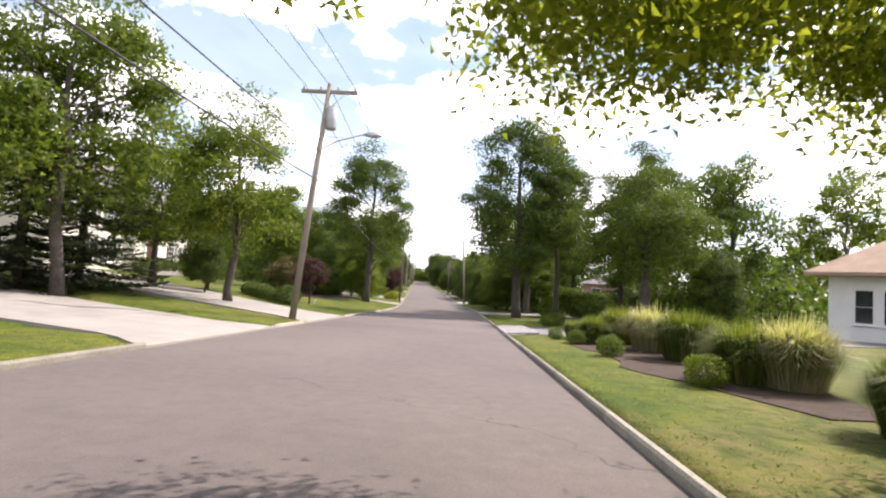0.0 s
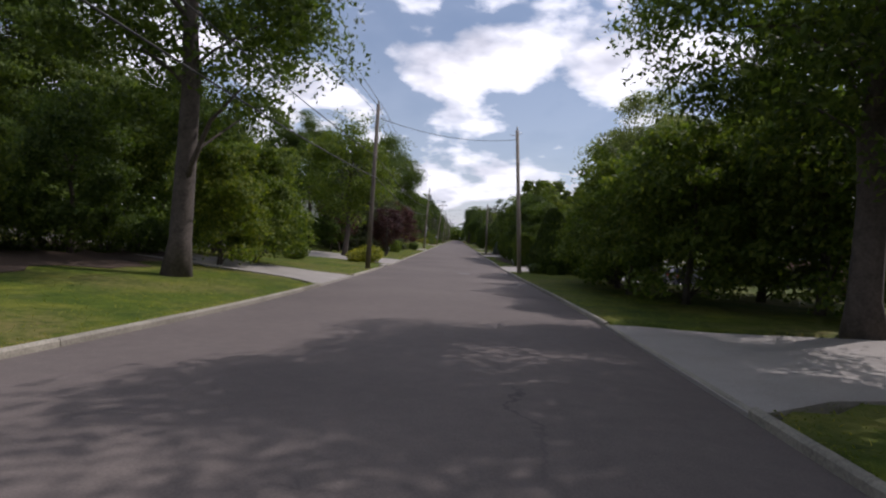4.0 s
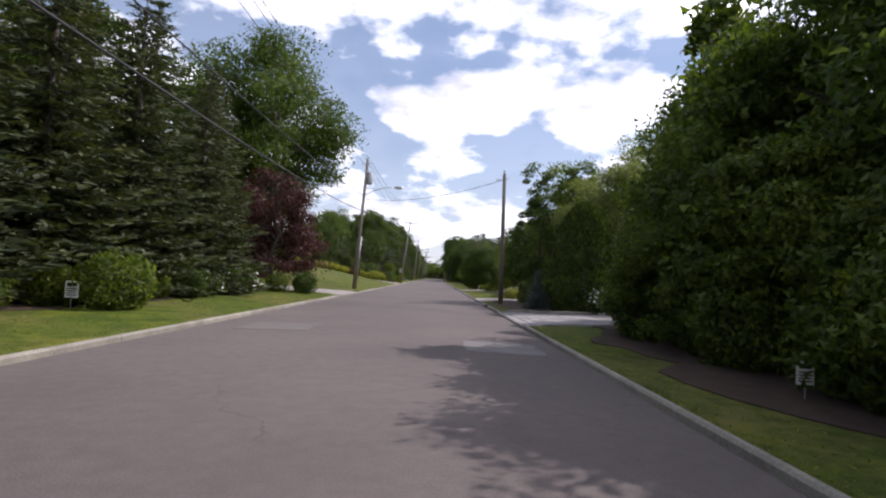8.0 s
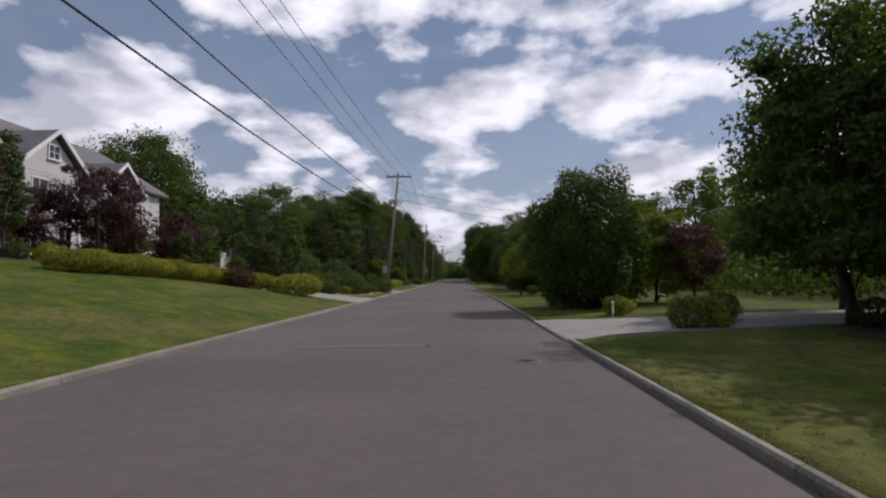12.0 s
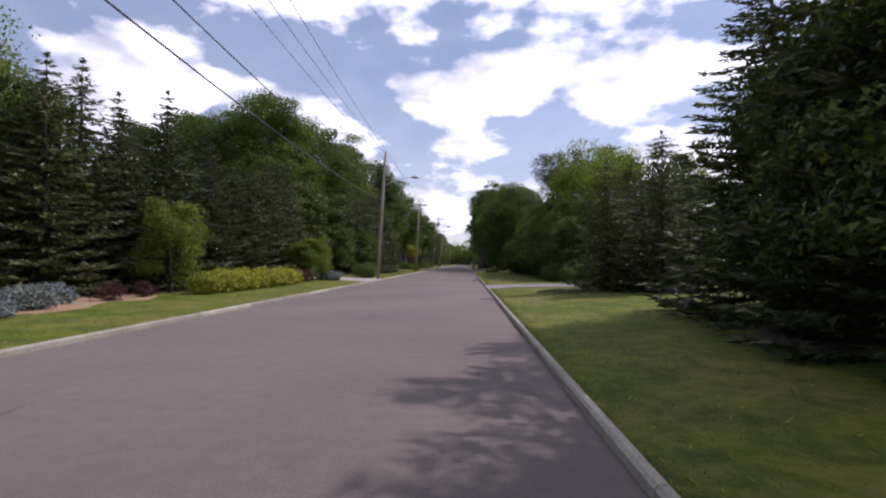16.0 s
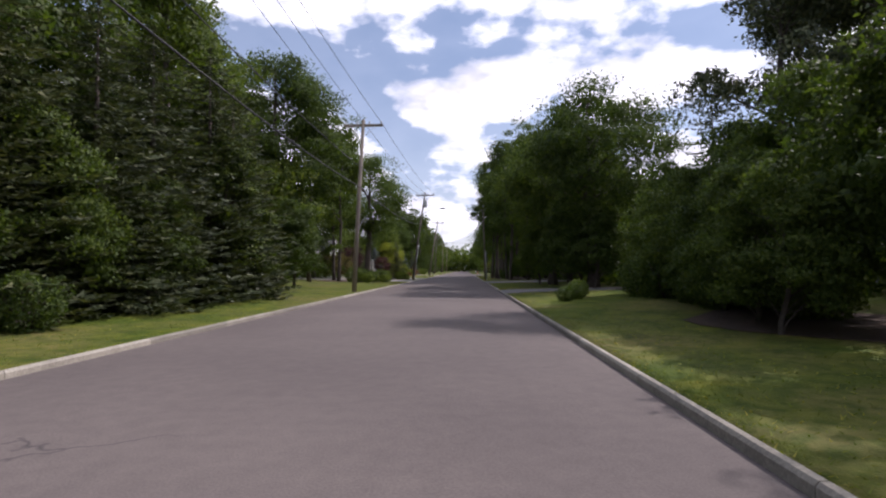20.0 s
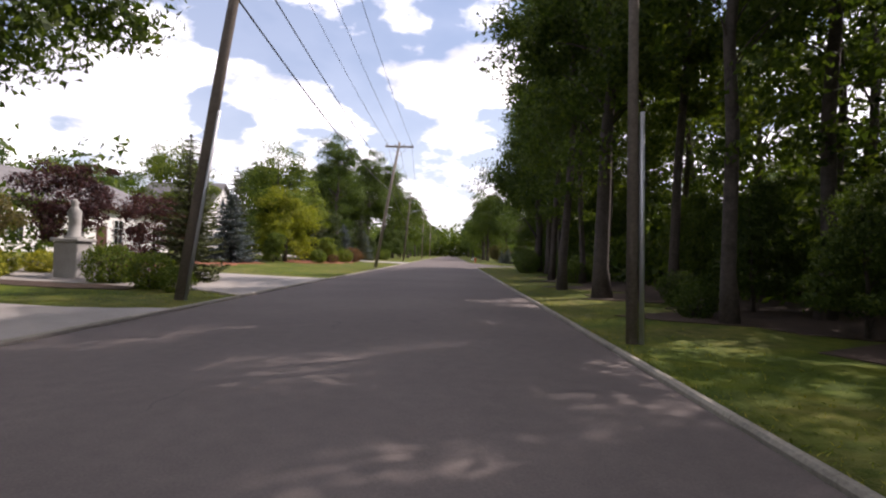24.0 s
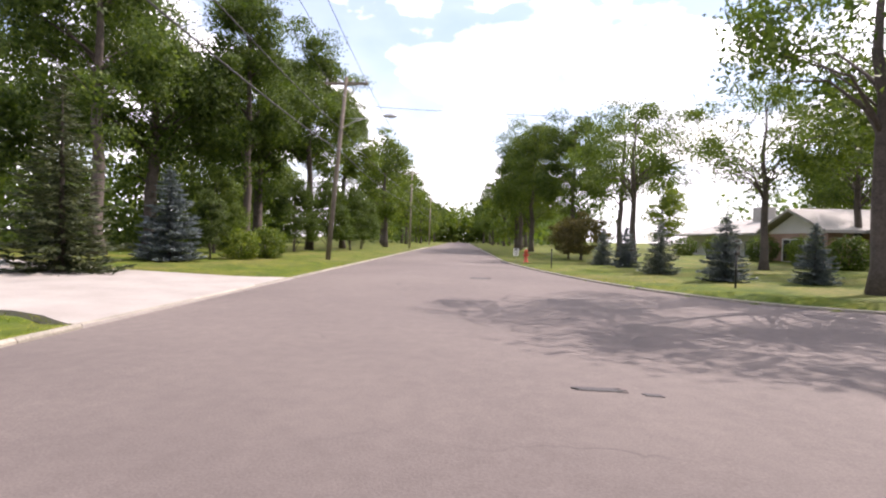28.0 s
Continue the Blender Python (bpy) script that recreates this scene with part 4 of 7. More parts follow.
row_of(shrub, "green", [(44, 9.6, 1.1), (43, 12.2, 1.4), (52, 14, 1.3), (28.6, 6.9, 0.45), (29.6, 7.6, 0.5), (27.6, 8.6, 0.4)])
row_of(shrub, "dark", [(52, 16, 1.4), (50, 20, 1.5), (46, 22, 1.5), (54, 18, 1.5)])
for s, u, z in [(5.6, 6.9, 0.8), (9.4, 7.2, 1.0), (12.9, 7.6, 1.15), (13.4, 8.3, 1.05), (17.2, 6.5, 0.85), (17.9, 7.6, 1.15), (19.2, 6.3, 0.62), (20.0, 7.2, 0.72), (18.6, 8.6, 0.9), (14.6, 8.9, 0.9)]:
    tuft(s, u, z)
for s, u, z in [(8.9, 7.7, 0.95), (15.4, 7.7, 1.05), (16.1, 8.4, 0.9), (20.9, 8.0, 0.6)]:
    tuft(s, u, z, pale=True)
row_of(shrub, "green", [(8.8, 6.2, 0.34), (13.2, 5.9, 0.34), (16.5, 5.8, 0.3), (18.5, 5.5, 0.26)])
row_of(tree, "maple_b", [(27.5, -14.5, 0.95), (30.5, -16.5, 1.0)])
row_of(tree, "bush_a", [(32.5, -14, 0.8), (29, -12.4, 0.55)])
spruce("pine", 22, -14.5, 0.9)
# second stretch, left
row_of(tree, "maple_a", [(80.8, -8.4, 1.05), (73, -15, 0.9), (70, -19, 1.0)])
row_of(shrub, "gold", [(75.0, -5.4, 1.25), (74.3, -6.2, 0.9)])
row_of(shrub, "green", [(69.5, -8.8, 0.8), (71.5, -9.4, 0.7)])
row_of(tree, "plum_a", [(87.4, -6.0, 0.8), (91.5, -6.4, 0.66), (88, -10.5, 0.9)])
tree("plum_b", 114.6, -7.7, 1.12, label="dense dark purple plum tree branching from the ground")
row_of(tree, "bush_a", [(87, -11, 0.9), (94, -12, 0.9)])
row_of(spruce, "a", [(96.2, -9.4, 1.1), (98.2, -10.8, 1.2), (99.8, -9.2, 1.05), (101.8, -10.4, 1.22), (103.4, -9.0, 1.1), (105.6, -9.8, 1.2), (108.0, -8.8, 1.0), (110.4, -9.6, 1.1), (94.3, -10.8, 1.15), (92.2, -11.4, 1.0), (112.6, -10.6, 1.1)])
row_of(tree, "oak_b", [(104, -18, 0.9), (97, -19, 0.8), (111, -17, 0.85)])
row_of(tree, "oak_c", [(124.0, -11.4, 1.3)])
row_of(tree, "oak_a", [(127.5, -13.2, 0.9)])
row_of(tree, "birch", [(115.6, 7.0, 0.9), (116.2, 9.3, 0.95)])
row_of(tree, "aspen", [(111.5, 10.5, 0.85), (114, 12.5, 0.95), (110.0, 12.5, 0.8), (113.2, 9.4, 0.7), (108, 14.5, 0.75)])
row_of(tree, "oak_a", [(134, -24, 1.0)])
row_of(tree, "bush_a", [(127.5, -15.5, 1.0), (122, -14, 1.1), (118, -13, 0.9), (129, -18.5, 1.1)])
row_of(tree, "bush_c", [(131.5, -17, 1.1), (135.5, -18, 1.15), (140, -20.5, 1.0), (145, -21, 0.8)])
for k in range(11):
    shrub(("green", "dark", "green")[k % 3], 94.4 + k * 1.45, -7.9 + 0.5 * math.sin(k * 2.1), 0.45 + 0.25 * ((k * 5) % 4) / 4)
row_of(shrub, "green", [(99.1, -6.6, 0.9), (112.8, -6.8, 0.6)])
row_of(shrub, "dark", [(113.6, -5.6, 0.62), (114.6, -5.9, 0.5)])
# right
row_of(tree, "oak_c", [(70, 15.5, 0.7), (60, 16, 0.85)])
column(71.8, 6.45, 0.80, 1.1)
column(72.0, 8.5, 0.52, 1.4)
column(71.6, 9.8, 0.56, 1.4)
row_of(shrub, "dark", [(71.3, 5.45, 0.4), (70.6, 6.3, 0.32), (72.6, 6.5, 0.75), (72.9, 7.6, 0.75)])
row_of(tree, "bush_b", [(77.5, 13.6, 1.0), (75.5, 12.6, 0.9)])
row_of(shrub, "blue", [(73.6, 5.9, 0.75), (74.2, 6.8, 0.8)])
row_of(tree, "bush_a", [(83.2, 8.2, 0.86), (84.9, 7.6, 0.9), (87, 8.0, 1.0), (89.5, 7.7, 1.05), (92, 8.1, 1.1), (94.5, 7.8, 1.15), (97, 8.2, 1.15), (99.2, 8.0, 1.05)])
for k in range(15):
    shrub("dark", 81.6 + k * 1.3, 6.7 + 0.3 * math.sin(k * 2.3), 0.72 + 0.12 * (k % 3))
row_of(shrub, "dark", [(82.2, 8.2, 0.95), (82.6, 9.8, 0.9), (80.5, 5.6, 0.5), (80.6, 6.6, 0.62), (80.7, 7.7, 0.7)])
row_of(tree, "bush_b", [(81.7, 6.3, 0.62), (81.6, 7.7, 0.8)])
row_of(tree, "bush_b", [(83.4, 6.9, 0.75), (86, 6.8, 0.7), (88.6, 6.8, 0.7), (91, 6.9, 0.75), (93.5, 6.8, 0.8), (96, 6.9, 0.8), (98.4, 6.9, 0.8)])
row_of(tree, "ailan", [(86.6, 10.2, 0.92), (88.5, 9.4, 1.0), (91.5, 9.6, 1.05), (95, 9.6, 1.1), (99.5, 10, 1.15), (104.5, 11.5, 1.25)])
column(108.4, 7.6, 0.94, 1.3)
column(110.6, 8.6, 0.7, 1.2)
column(107.4, 10.2, 0.72, 1.0)
row_of(spruce, "blue", [(109.4, 5.9, 0.36)])
for s, u, z in [(107.3, 8.0, 0.9), (109.6, -7.5, 0.8), (108.2, -8.2, 0.85), (106.9, -7.8, 0.7)]:
    hydrangea(s, u, z)
row_of(tree, "maple_a", [(119, 9.8, 0.85), (118.5, 15.5, 0.85)])
row_of(tree, "bush_a", [(111, 10, 0.6), (113.6, 8.4, 0.55), (116, 9.6, 0.6), (122.6, 13.6, 0.95), (125, 14.5, 1.0)])
row_of(shrub, "dark", [(112, 6.6, 0.6), (115.6, 6.4, 0.45), (124, 9.5, 0.8)])
row_of(shrub, "gold", [(122.3, 6.6, 0.7), (123.2, 7.2, 0.6)])
row_of(tree, "bush_c", [(127.5, 11, 1.05), (130.5, 12.4, 1.15), (133.5, 12.8, 1.1), (137, 12.6, 1.2), (140.6, 12.8, 1.25), (144, 13.4, 1.0)])
row_of(tree, "maple_b", [(147, 13.8, 1.0), (132, 15, 1.05), (140, 17, 1.1)])
row_of(tree, "bush_a", [(129, 13.5, 0.7), (134, 14, 0.6), (138.4, 11.2, 1.2), (142.4, 10.6, 1.25), (145, 15.5, 0.7)])
row_of(tree, "plum_a", [(152.5, 11.6, 0.6), (133.5, 17.5, 0.8)])
for k in range(10):
    shrub(("dark", "plum", "green")[k % 3], 124.5 + k * 1.9, 10.2 + 0.6 * math.sin(k * 1.7), 0.35 + 0.1 * (k % 3))
# third stretch, left: beds before the gabled house and the shaped shrubs
for k in range(15):
    shrub(("green", "dark", "box", "gold")[k % 4], 134.5 + k * 1.75, -17.6 - 0.35 * math.sin(k), 0.55 + 0.2 * (k % 3))
row_of(tree, "oak_c", [(190, -35, 1.35)])
row_of(tree, "birch", [(151.5, -17.6, 0.62), (148, -18.4, 0.55)])
row_of(tree, "plum_b", [(152, -19.7, 0.8), (155.6, -19.6, 0.75)])
row_of(tree, "plum_a", [(157, -17.4, 0.98), (165, -17.6, 0.9), (160, -18.5, 0.8)])
row_of(tree, "bush_a", [(136, -20, 0.85), (139, -22, 1.0), (160.5, -18, 0.55), (143, -18.6, 0.5), (146, -19.4, 0.52), (134, -16, 0.8)])
for k in range(9):
    shrub("clipped", 149.4 + k * 1.02, -13.1 + 0.23 * k, 1.0 + 0.1 * (k % 2))
row_of(shrub, "clipped", [(158.6, -9.4, 1.1), (158.9, -8.3, 1.0), (158.2, -7.0, 1.45), (160.2, -11.4, 1.2)])
row_of(shrub, "topiary", [(166, -7.4, 0.5), (169.4, -6.4, 0.85), (176.4, -6.2, 0.8)])
row_of(shrub, "topiary", [(167, -8.6, 0.75), (169.5, -9.4, 0.8), (171.8, -8.0, 0.62), (174.6, -9.4, 0.85), (182.2, -10.8, 1.5), (180.8, -13.5, 1.7)])
row_of(shrub, "box", [(165.5, -7.2, 0.9), (171.4, -5.9, 0.95), (173.6, -6.4, 0.7), (175.6, -5.8, 0.5)])
row_of(shrub, "rust", [(157.7, -10.5, 1.0), (166.3, -8.0, 0.9)])
row_of(shrub, "gold", [(165.6, -10.2, 1.2), (168.4, -6.8, 0.7)])
row_of(shrub, "plum", [(157.4, -9.8, 0.9), (172.2, -7.0, 0.5)])
row_of(shrub, "green", [(176.9, -5.9, 0.5), (178.0, -5.1, 0.75), (178.3, -5.8, 0.6)])
row_of(spruce, "a", [(186, -13.2, 0.95), (176, -14.5, 0.75), (171, -14.5, 0.7)])
row_of(tree, "birch", [(185, -10.2, 1.05), (189.5, -12.5, 1.12), (186, -17, 1.0), (168, -15, 0.8), (179, -18, 1.0), (173.5, -12.5, 0.7)])
row_of(tree, "bush_c", [(170, -13, 0.55), (163, -16, 0.5), (195, -13, 1.15)])
row_of(shrub, "blue", [(187.5, -7.6, 0.8), (189.6, -8.4, 0.85), (191.2, -9.2, 0.85), (212.8, -6.6, 0.9), (214.0, -7.4, 0.9)])
row_of(spruce, "a", [(193.6, -11.3, 0.86), (195.6, -11.6, 0.92), (199.2, -10.4, 0.92), (199.6, -12.8, 0.85), (203.3, -10.6, 0.84), (205.6, -10.2, 0.70), (207.0, -9.9, 0.75), (209.2, -9.8, 0.80), (211.4, -9.9, 0.83), (197.4, -11.4, 0.85), (213.6, -10.0, 0.86)])
row_of(tree, "bush_b", [(197.2, -9.0, 0.82), (212.4, -7.8, 0.66), (210.4, -8.0, 0.56)])
for k in range(9):
    shrub("gold", 196.8 + k * 1.12, -7.4 + 0.04 * k, 0.92 + 0.12 * (k % 2), "low clipped yellow hedge shrub along the lawn")
row_of(shrub, "plum", [(208.4, -7.6, 0.7), (209.6, -7.4, 0.6), (194.5, -8.4, 0.45), (192.8, -8.4, 0.5)])
row_of(tree, "oak_a", [(224, -22, 0.95), (228, -17, 1.15), (232, -20, 1.15), (243, -20, 1.2), (254, -17, 1.2), (265, -18, 1.1), (226, -28, 0.95), (238, -29, 1.2), (250, -28, 1.12)])
row_of(spruce, "b", [(233.4, -9.0, 0.72), (236.4, -8.6, 0.75), (239.4, -8.8, 0.8), (242.6, -8.4, 0.85), (245.6, -8.8, 0.8), (249, -10.4, 0.8), (230.4, -9.6, 0.75)])
row_of(tree, "oak_c", [(238, -16, 1.3), (202, -24, 1.05)])
row_of(tree, "bush_c", [(221.5, -13.2, 1.1), (224.4, -11.8, 1.2), (228.6, -10.6, 1.15), (232.5, -11.0, 1.2), (236.5, -9.6, 0.9), (240, -10.6, 1.1), (246.2, -9.8, 1.05), (243.2, -8.0, 1.0)])
row_of(tree, "bush_a", [(226.5, -9.4, 0.8), (230.8, -8.6, 0.8), (234.4, -8.6, 0.85), (238.4, -8.2, 0.7), (256, -9.4, 0.95), (241.5, -13, 1.2)])
row_of(shrub, "dark", [(219.6, -5.3, 0.62), (221.2, -5.7, 0.7), (232.2, -6.9, 0.65), (224, -7.0, 0.6)])
# right
put("dome_tree", lambda: make_tree("linden_tree", "dense round-crowned green tree leafy to the ground", shrub_parts(31, 2.6, 3.3, 34000, 0.085, "oak")), 151.2, 6.8, size=0.88)
row_of(tree, "bush_b", [(156, 9.2, 0.8), (153.6, 10.4, 0.9), (161, 10.2, 0.9)])
row_of(shrub, "green", [(142.6, 7.0, 0.5), (144, 8.4, 0.5), (146.9, 6.6, 0.4)])
row_of(shrub, "gold", [(142.4, 7.6, 0.4), (148, 7.2, 0.5)])
row_of(shrub, "green", [(167.8, 6.9, 0.42), (168.6, 8.3, 0.42)])
tuft(167.4, 8.2, 0.8)
row_of(tree, "maple_b", [(166.8, 6.0, 0.45), (167, 10.5, 0.8), (164, 13, 0.75)])
row_of(tree, "bush_a", [(166.2, 8.8, 0.62), (174.0, 9.4, 0.8)])
row_of(spruce, "b", [(175.4, 10.2, 0.5), (177.8, 9.0, 0.52), (180.8, 9.2, 0.66), (183.6, 9.0, 0.70), (186.6, 9.8, 0.78), (179.4, 11.8, 0.62), (184, 11.6, 0.78), (188.8, 9.8, 0.7), (173.2, 11.6, 0.55)])
row_of(tree, "bush_c", [(177.6, 7.9, 0.72), (180.0, 8.1, 0.8), (182.4, 8.3, 0.8), (184.9, 8.7, 0.78), (187.4, 9.2, 0.76), (175.6, 9.2, 0.8), (179.6, 10.6, 0.9), (182.8, 10.6, 1.0)])
row_of(spruce, "b", [(198.6, 8.7, 0.46), (197.4, 10.5, 0.52), (203.2, 12.4, 0.5), (200.8, 10.4, 0.48)])
row_of(tree, "bush_c", [(199.8, 9.6, 0.45), (201.8, 11.2, 0.5)])
for k in range(11):
    shrub("dark", 210.8 + k * 1.9, 9.9 + 0.4 * math.sin(k * 1.7), 0.85 + 0.12 * (k % 3))
row_of(tree, "birch", [(207.5, 16, 0.9), (210, 15.5, 0.95)])
row_of(tree, "maple_a", [(216.5, 14.4, 0.92), (222, 13, 1.05), (212, 18, 0.75)])
row_of(tree, "bush_a", [(212, 9.8, 0.7), (215, 9.5, 0.8), (218.6, 9.2, 0.85), (222.6, 9.0, 0.8), (226.2, 8.9, 0.8)])
tree("pine_t", 230.5, 14.5, 0.85)
row_of(tree, "bush_a", [(213.6, 11.6, 0.9), (217.6, 11, 1.0), (221.6, 10.4, 1.05), (225.8, 10, 1.1), (230, 9.4, 0.95), (233.6, 9.6, 0.9), (237, 9.8, 0.85), (233.2, 8.0, 0.6), (231.4, 7.4, 0.5), (235.8, 8.6, 0.7)])
row_of(shrub, "dark", [(209.6, 9.2, 0.55), (210.8, 8.4, 0.55), (211.8, 9.4, 0.65), (213.2, 8.6, 0.6), (210.0, 10.8, 0.6), (241.4, 5.6, 0.32), (242.6, 6.2, 0.36), (243.8, 6.6, 0.4)])
for k in range(8):
    shrub("dark", 233.5 + k * 1.6, 9.4 + 0.5 * math.sin(k * 1.9), 0.85 + 0.15 * (k % 3))
# fourth stretch, right
row_of(spruce, "pine", [(256, 18, 0.95)])
row_of(tree, "pine_t", [(241.2, 13.6, 1.0), (243.6, 15.8, 1.05), (238.6, 15.4, 0.9)])
row_of(tree, "bush_a", [(240.4, 9.8, 0.75), (244, 10.6, 0.9), (258, 11, 1.0), (262, 10, 1.0), (266, 10.5, 1.0)])
row_of(tree, "oak_c", [(254, 9.7, 0.95), (262, 8.6, 0.9)])
row_of(tree, "bush_a", [(252.4, 9.4, 0.85), (255.4, 8.6, 0.95), (257.8, 9.8, 1.0), (263.4, 7.8, 0.8)])
row_of(tree, "oak_a", [(270.5, 13, 0.95), (276, 12, 0.95)])
row_of(tree, "slim_a", [(277.5, 8.6, 0.9), (286, 9.2, 0.95), (294.9, 5.75, 0.95), (302, 6.7, 0.9), (309, 8.6, 0.9), (299, 12, 0.95), (291, 13, 0.9)])
row_of(tree, "slim_b", [(281, 11, 0.9), (290.6, 8.1, 0.9), (297.6, 9.4, 0.88), (304.6, 10.4, 0.9), (284, 14, 0.9), (306.6, 13, 0.9), (313, 11, 0.85)])
row_of(tree, "oak_a", [(316.6, 8.4, 0.95), (323.8, 9.8, 0.95)])
row_of(tree, "oak_b", [(291.2, 6.2, 0.82), (312, 8.4, 0.8), (318.5, 9.6, 0.8)])
row_of(tree, "slim_a", [(325.2, 11.0, 0.72), (279.5, 6.9, 0.9), (285.4, 7.0, 0.85), (299.2, 7.6, 0.8), (306.2, 8.0, 0.78), (311.8, 12, 0.85)])
row_of(tree, "wood_a", [(288, 17, 1.0), (296, 18, 1.0), (304, 18, 1.0), (281, 19, 1.0), (312, 18, 1.0)])
row_of(tree, "bush_a", [(283.6, 8.2, 0.42), (287.4, 8.6, 0.5), (292.6, 9.8, 0.55), (296, 12.6, 0.6), (301, 12, 0.55), (305.6, 11, 0.55), (309.6, 11, 0.5)])
row_of(shrub, "dark", [(299.8, 7.4, 0.7), (301.6, 8.4, 0.75), (303.8, 8.6, 0.7), (308.1, 8.4, 0.6), (310, 9.4, 0.6), (289, 7.6, 0.5), (286.4, 6.8, 0.45)])
row_of(tree, "bush_a", [(308.4, 11.2, 0.85), (311.4, 11.4, 0.9), (314.4, 11.4, 0.85), (305.4, 12.4, 0.9)])
row_of(shrub, "dark", [(309.8, 9.4, 0.9), (312.4, 9.6, 0.9), (314.8, 9.4, 0.85), (307.4, 9.6, 0.85)])
row_of(shrub, "topiary", [(312.8, 7.0, 0.86), (314.5, 7.3, 0.7), (316, 7.4, 0.78), (318.2, 7.6, 0.82), (320.3, 7.8, 0.86), (322.2, 8.4, 0.82), (323.2, 9.6, 0.85), (323.6, 11.2, 0.9)])
row_of(tree, "bush_a", [(320, 10.5, 0.8), (316.5, 10, 0.75), (322.5, 13.5, 0.9), (324.0, 9.0, 0.85)])
# fourth stretch, left
row_of(tree, "slim_a", [(271.5, -10.2, 0.85), (274.5, -11.4, 0.9), (268, -12, 0.95)])
row_of(tree, "oak_a", [(262, -12.6, 1.15), (283, -16, 0.7)])
row_of(tree, "oak_b", [(248, -13.5, 1.05)])
row_of(tree, "oak_c", [(286, -10.2, 1.15)])
row_of(tree, "maple_b", [(259, -11.7, 1.15)])
row_of(shrub, "dark", [(272.5, -7.8, 0.7), (274.3, -7.4, 0.6), (276.3, -6.9, 0.7), (270.2, -8.4, 0.8)])
row_of(shrub, "green", [(275, -6.3, 0.5), (277.6, -6.4, 0.45), (270.6, -7.2, 0.6), (290.6, -8.6, 0.75), (289.4, -6.6, 0.65), (288.8, -5.6, 0.45)])
row_of(shrub, "gold", [(289.6, -11.6, 0.8), (291.0, -12.4, 0.8), (293.2, -12.8, 0.8)])
row_of(tree, "plum_a", [(297, -14.4, 0.8), (294.6, -9.6, 0.55)])
row_of(tree, "willow", [(316.6, -11.8, 1.0), (318.8, -12.6, 0.9)])
row_of(tree, "weep", [(292.2, -15, 0.8), (289.5, -16.4, 0.85)])
row_of(shrub, "plum", [(293.4, -9.6, 0.9), (295.2, -11.4, 0.9)])
row_of(spruce, "a", [(292.8, -7.4, 0.52), (311.6, -16.2, 0.62)])
row_of(spruce, "blue", [(310.0, -13.4, 0.95), (347.4, -10.8, 0.78), (338.4, -11.8, 0.86)])
row_of(spruce, "a", [(323.5, -11.6, 0.7), (327, -12.4, 0.76), (331.5, -13, 0.72), (313.6, -14.6, 0.72), (340.6, -10.0, 0.6)])
row_of(tree, "maple_a", [(318.5, -13.0, 0.9), (324, -12.6, 0.7), (329, -16, 0.65), (312.5, -18.5, 0.8)])
row_of(tree, "bush_b", [(334.4, -13.6, 1.0), (321.5, -9.6, 0.5), (313.4, -11.6, 0.5)])
row_of(shrub, "green", [(317.6, -9.4, 0.7), (325, -8.8, 0.8), (333.4, -11, 0.9), (352.4, -8.6, 1.0), (354, -9.2, 0.9), (350.6, -9.2, 0.9)])
row_of(shrub, "rust", [(329.2, -8.9, 1.45), (320.6, -8.9, 0.7)])
row_of(tree, "bush_c", [(342.6, -11.8, 0.45), (349.6, -10.2, 0.46), (331.2, -11.8, 0.8)])
row_of(tree, "oak_b", [(349, -15, 0.98), (358, -12, 0.95), (366, -10.5, 0.95), (375, -10, 0.9)])
row_of(tree, "oak_c", [(356, -17, 1.1), (367, -15, 1.15)])
row_of(tree, "bush_a", [(355, -12.6, 0.8), (361, -10, 0.8), (366, -9, 0.85), (372, -8.6, 0.9), (378, -8.8, 0.9)])
# fourth stretch, beyond the side street
row_of(tree, "oak_c", [(366, 31, 0.8)])
row_of(tree, "open", [(361.6, 12.8, 0.85), (372, 15, 0.95), (339.6, 11.8, 0.85), (352, 16, 0.72), (357, 24, 0.8), (349, 20, 0.75)])
row_of(tree, "oak_a", [(383, 8.8, 0.9), (391, 8.4, 0.9), (378, 12, 0.85)])
row_of(spruce, "blue", [(353.0, 9.7, 0.42), (347.4, 9.3, 0.42), (343.6, 10.0, 0.44), (342.9, 12.4, 0.38), (342.2, 14.6, 0.36), (355.5, 9.2, 0.4)])
row_of(tree, "weep", [(362.5, 9.6, 0.8), (365, 9.2, 0.7)])
row_of(shrub, "dark", [(352, 20, 0.9), (356, 20.5, 0.9), (361, 21, 0.9), (367, 21, 0.9), (373, 21, 0.9), (349, 20, 0.8)])
row_of(tree, "bush_a", [(315.5, 13.5, 1.3), (317, 16.2, 1.35)])
# end of the street
for k in range(14):
    for side in (-1, 1):
        tree(("wood_a", "wood_c", "wood_a")[(k + side) % 3], 394 + k * 11 + side * 2, side * (8.5 + (k * 7) % 5), 1.05)
# wood edge along both sides, far back
edge = random.Random(11)
for s in np.arange(-24, 400, 6.2):
    for side in (-1, 1):
        near = 22 if not (side < 0 and 126 < s < 176 or side > 0 and 318 < s < 345) else 40
        if side < 0 and 18 < s < 68 or side > 0 and 336 < s < 392 or side < 0 and 296 < s < 350:
            near = 44
        if side > 0 and (140 < s < 190 or 195 < s < 232 or 250 < s < 276):
            near = 31
        if side > 0 and 6 < s < 36:
            near = 44
        if side > 0 and 72 < s < 106:
            near = 46
        tree(("wood_a", "wood_b", "wood_c", "wood_b")[edge.randrange(4)], float(s + edge.uniform(-2.5, 2.5)), side * edge.uniform(near, near + 9), edge.uniform(0.85, 1.15))


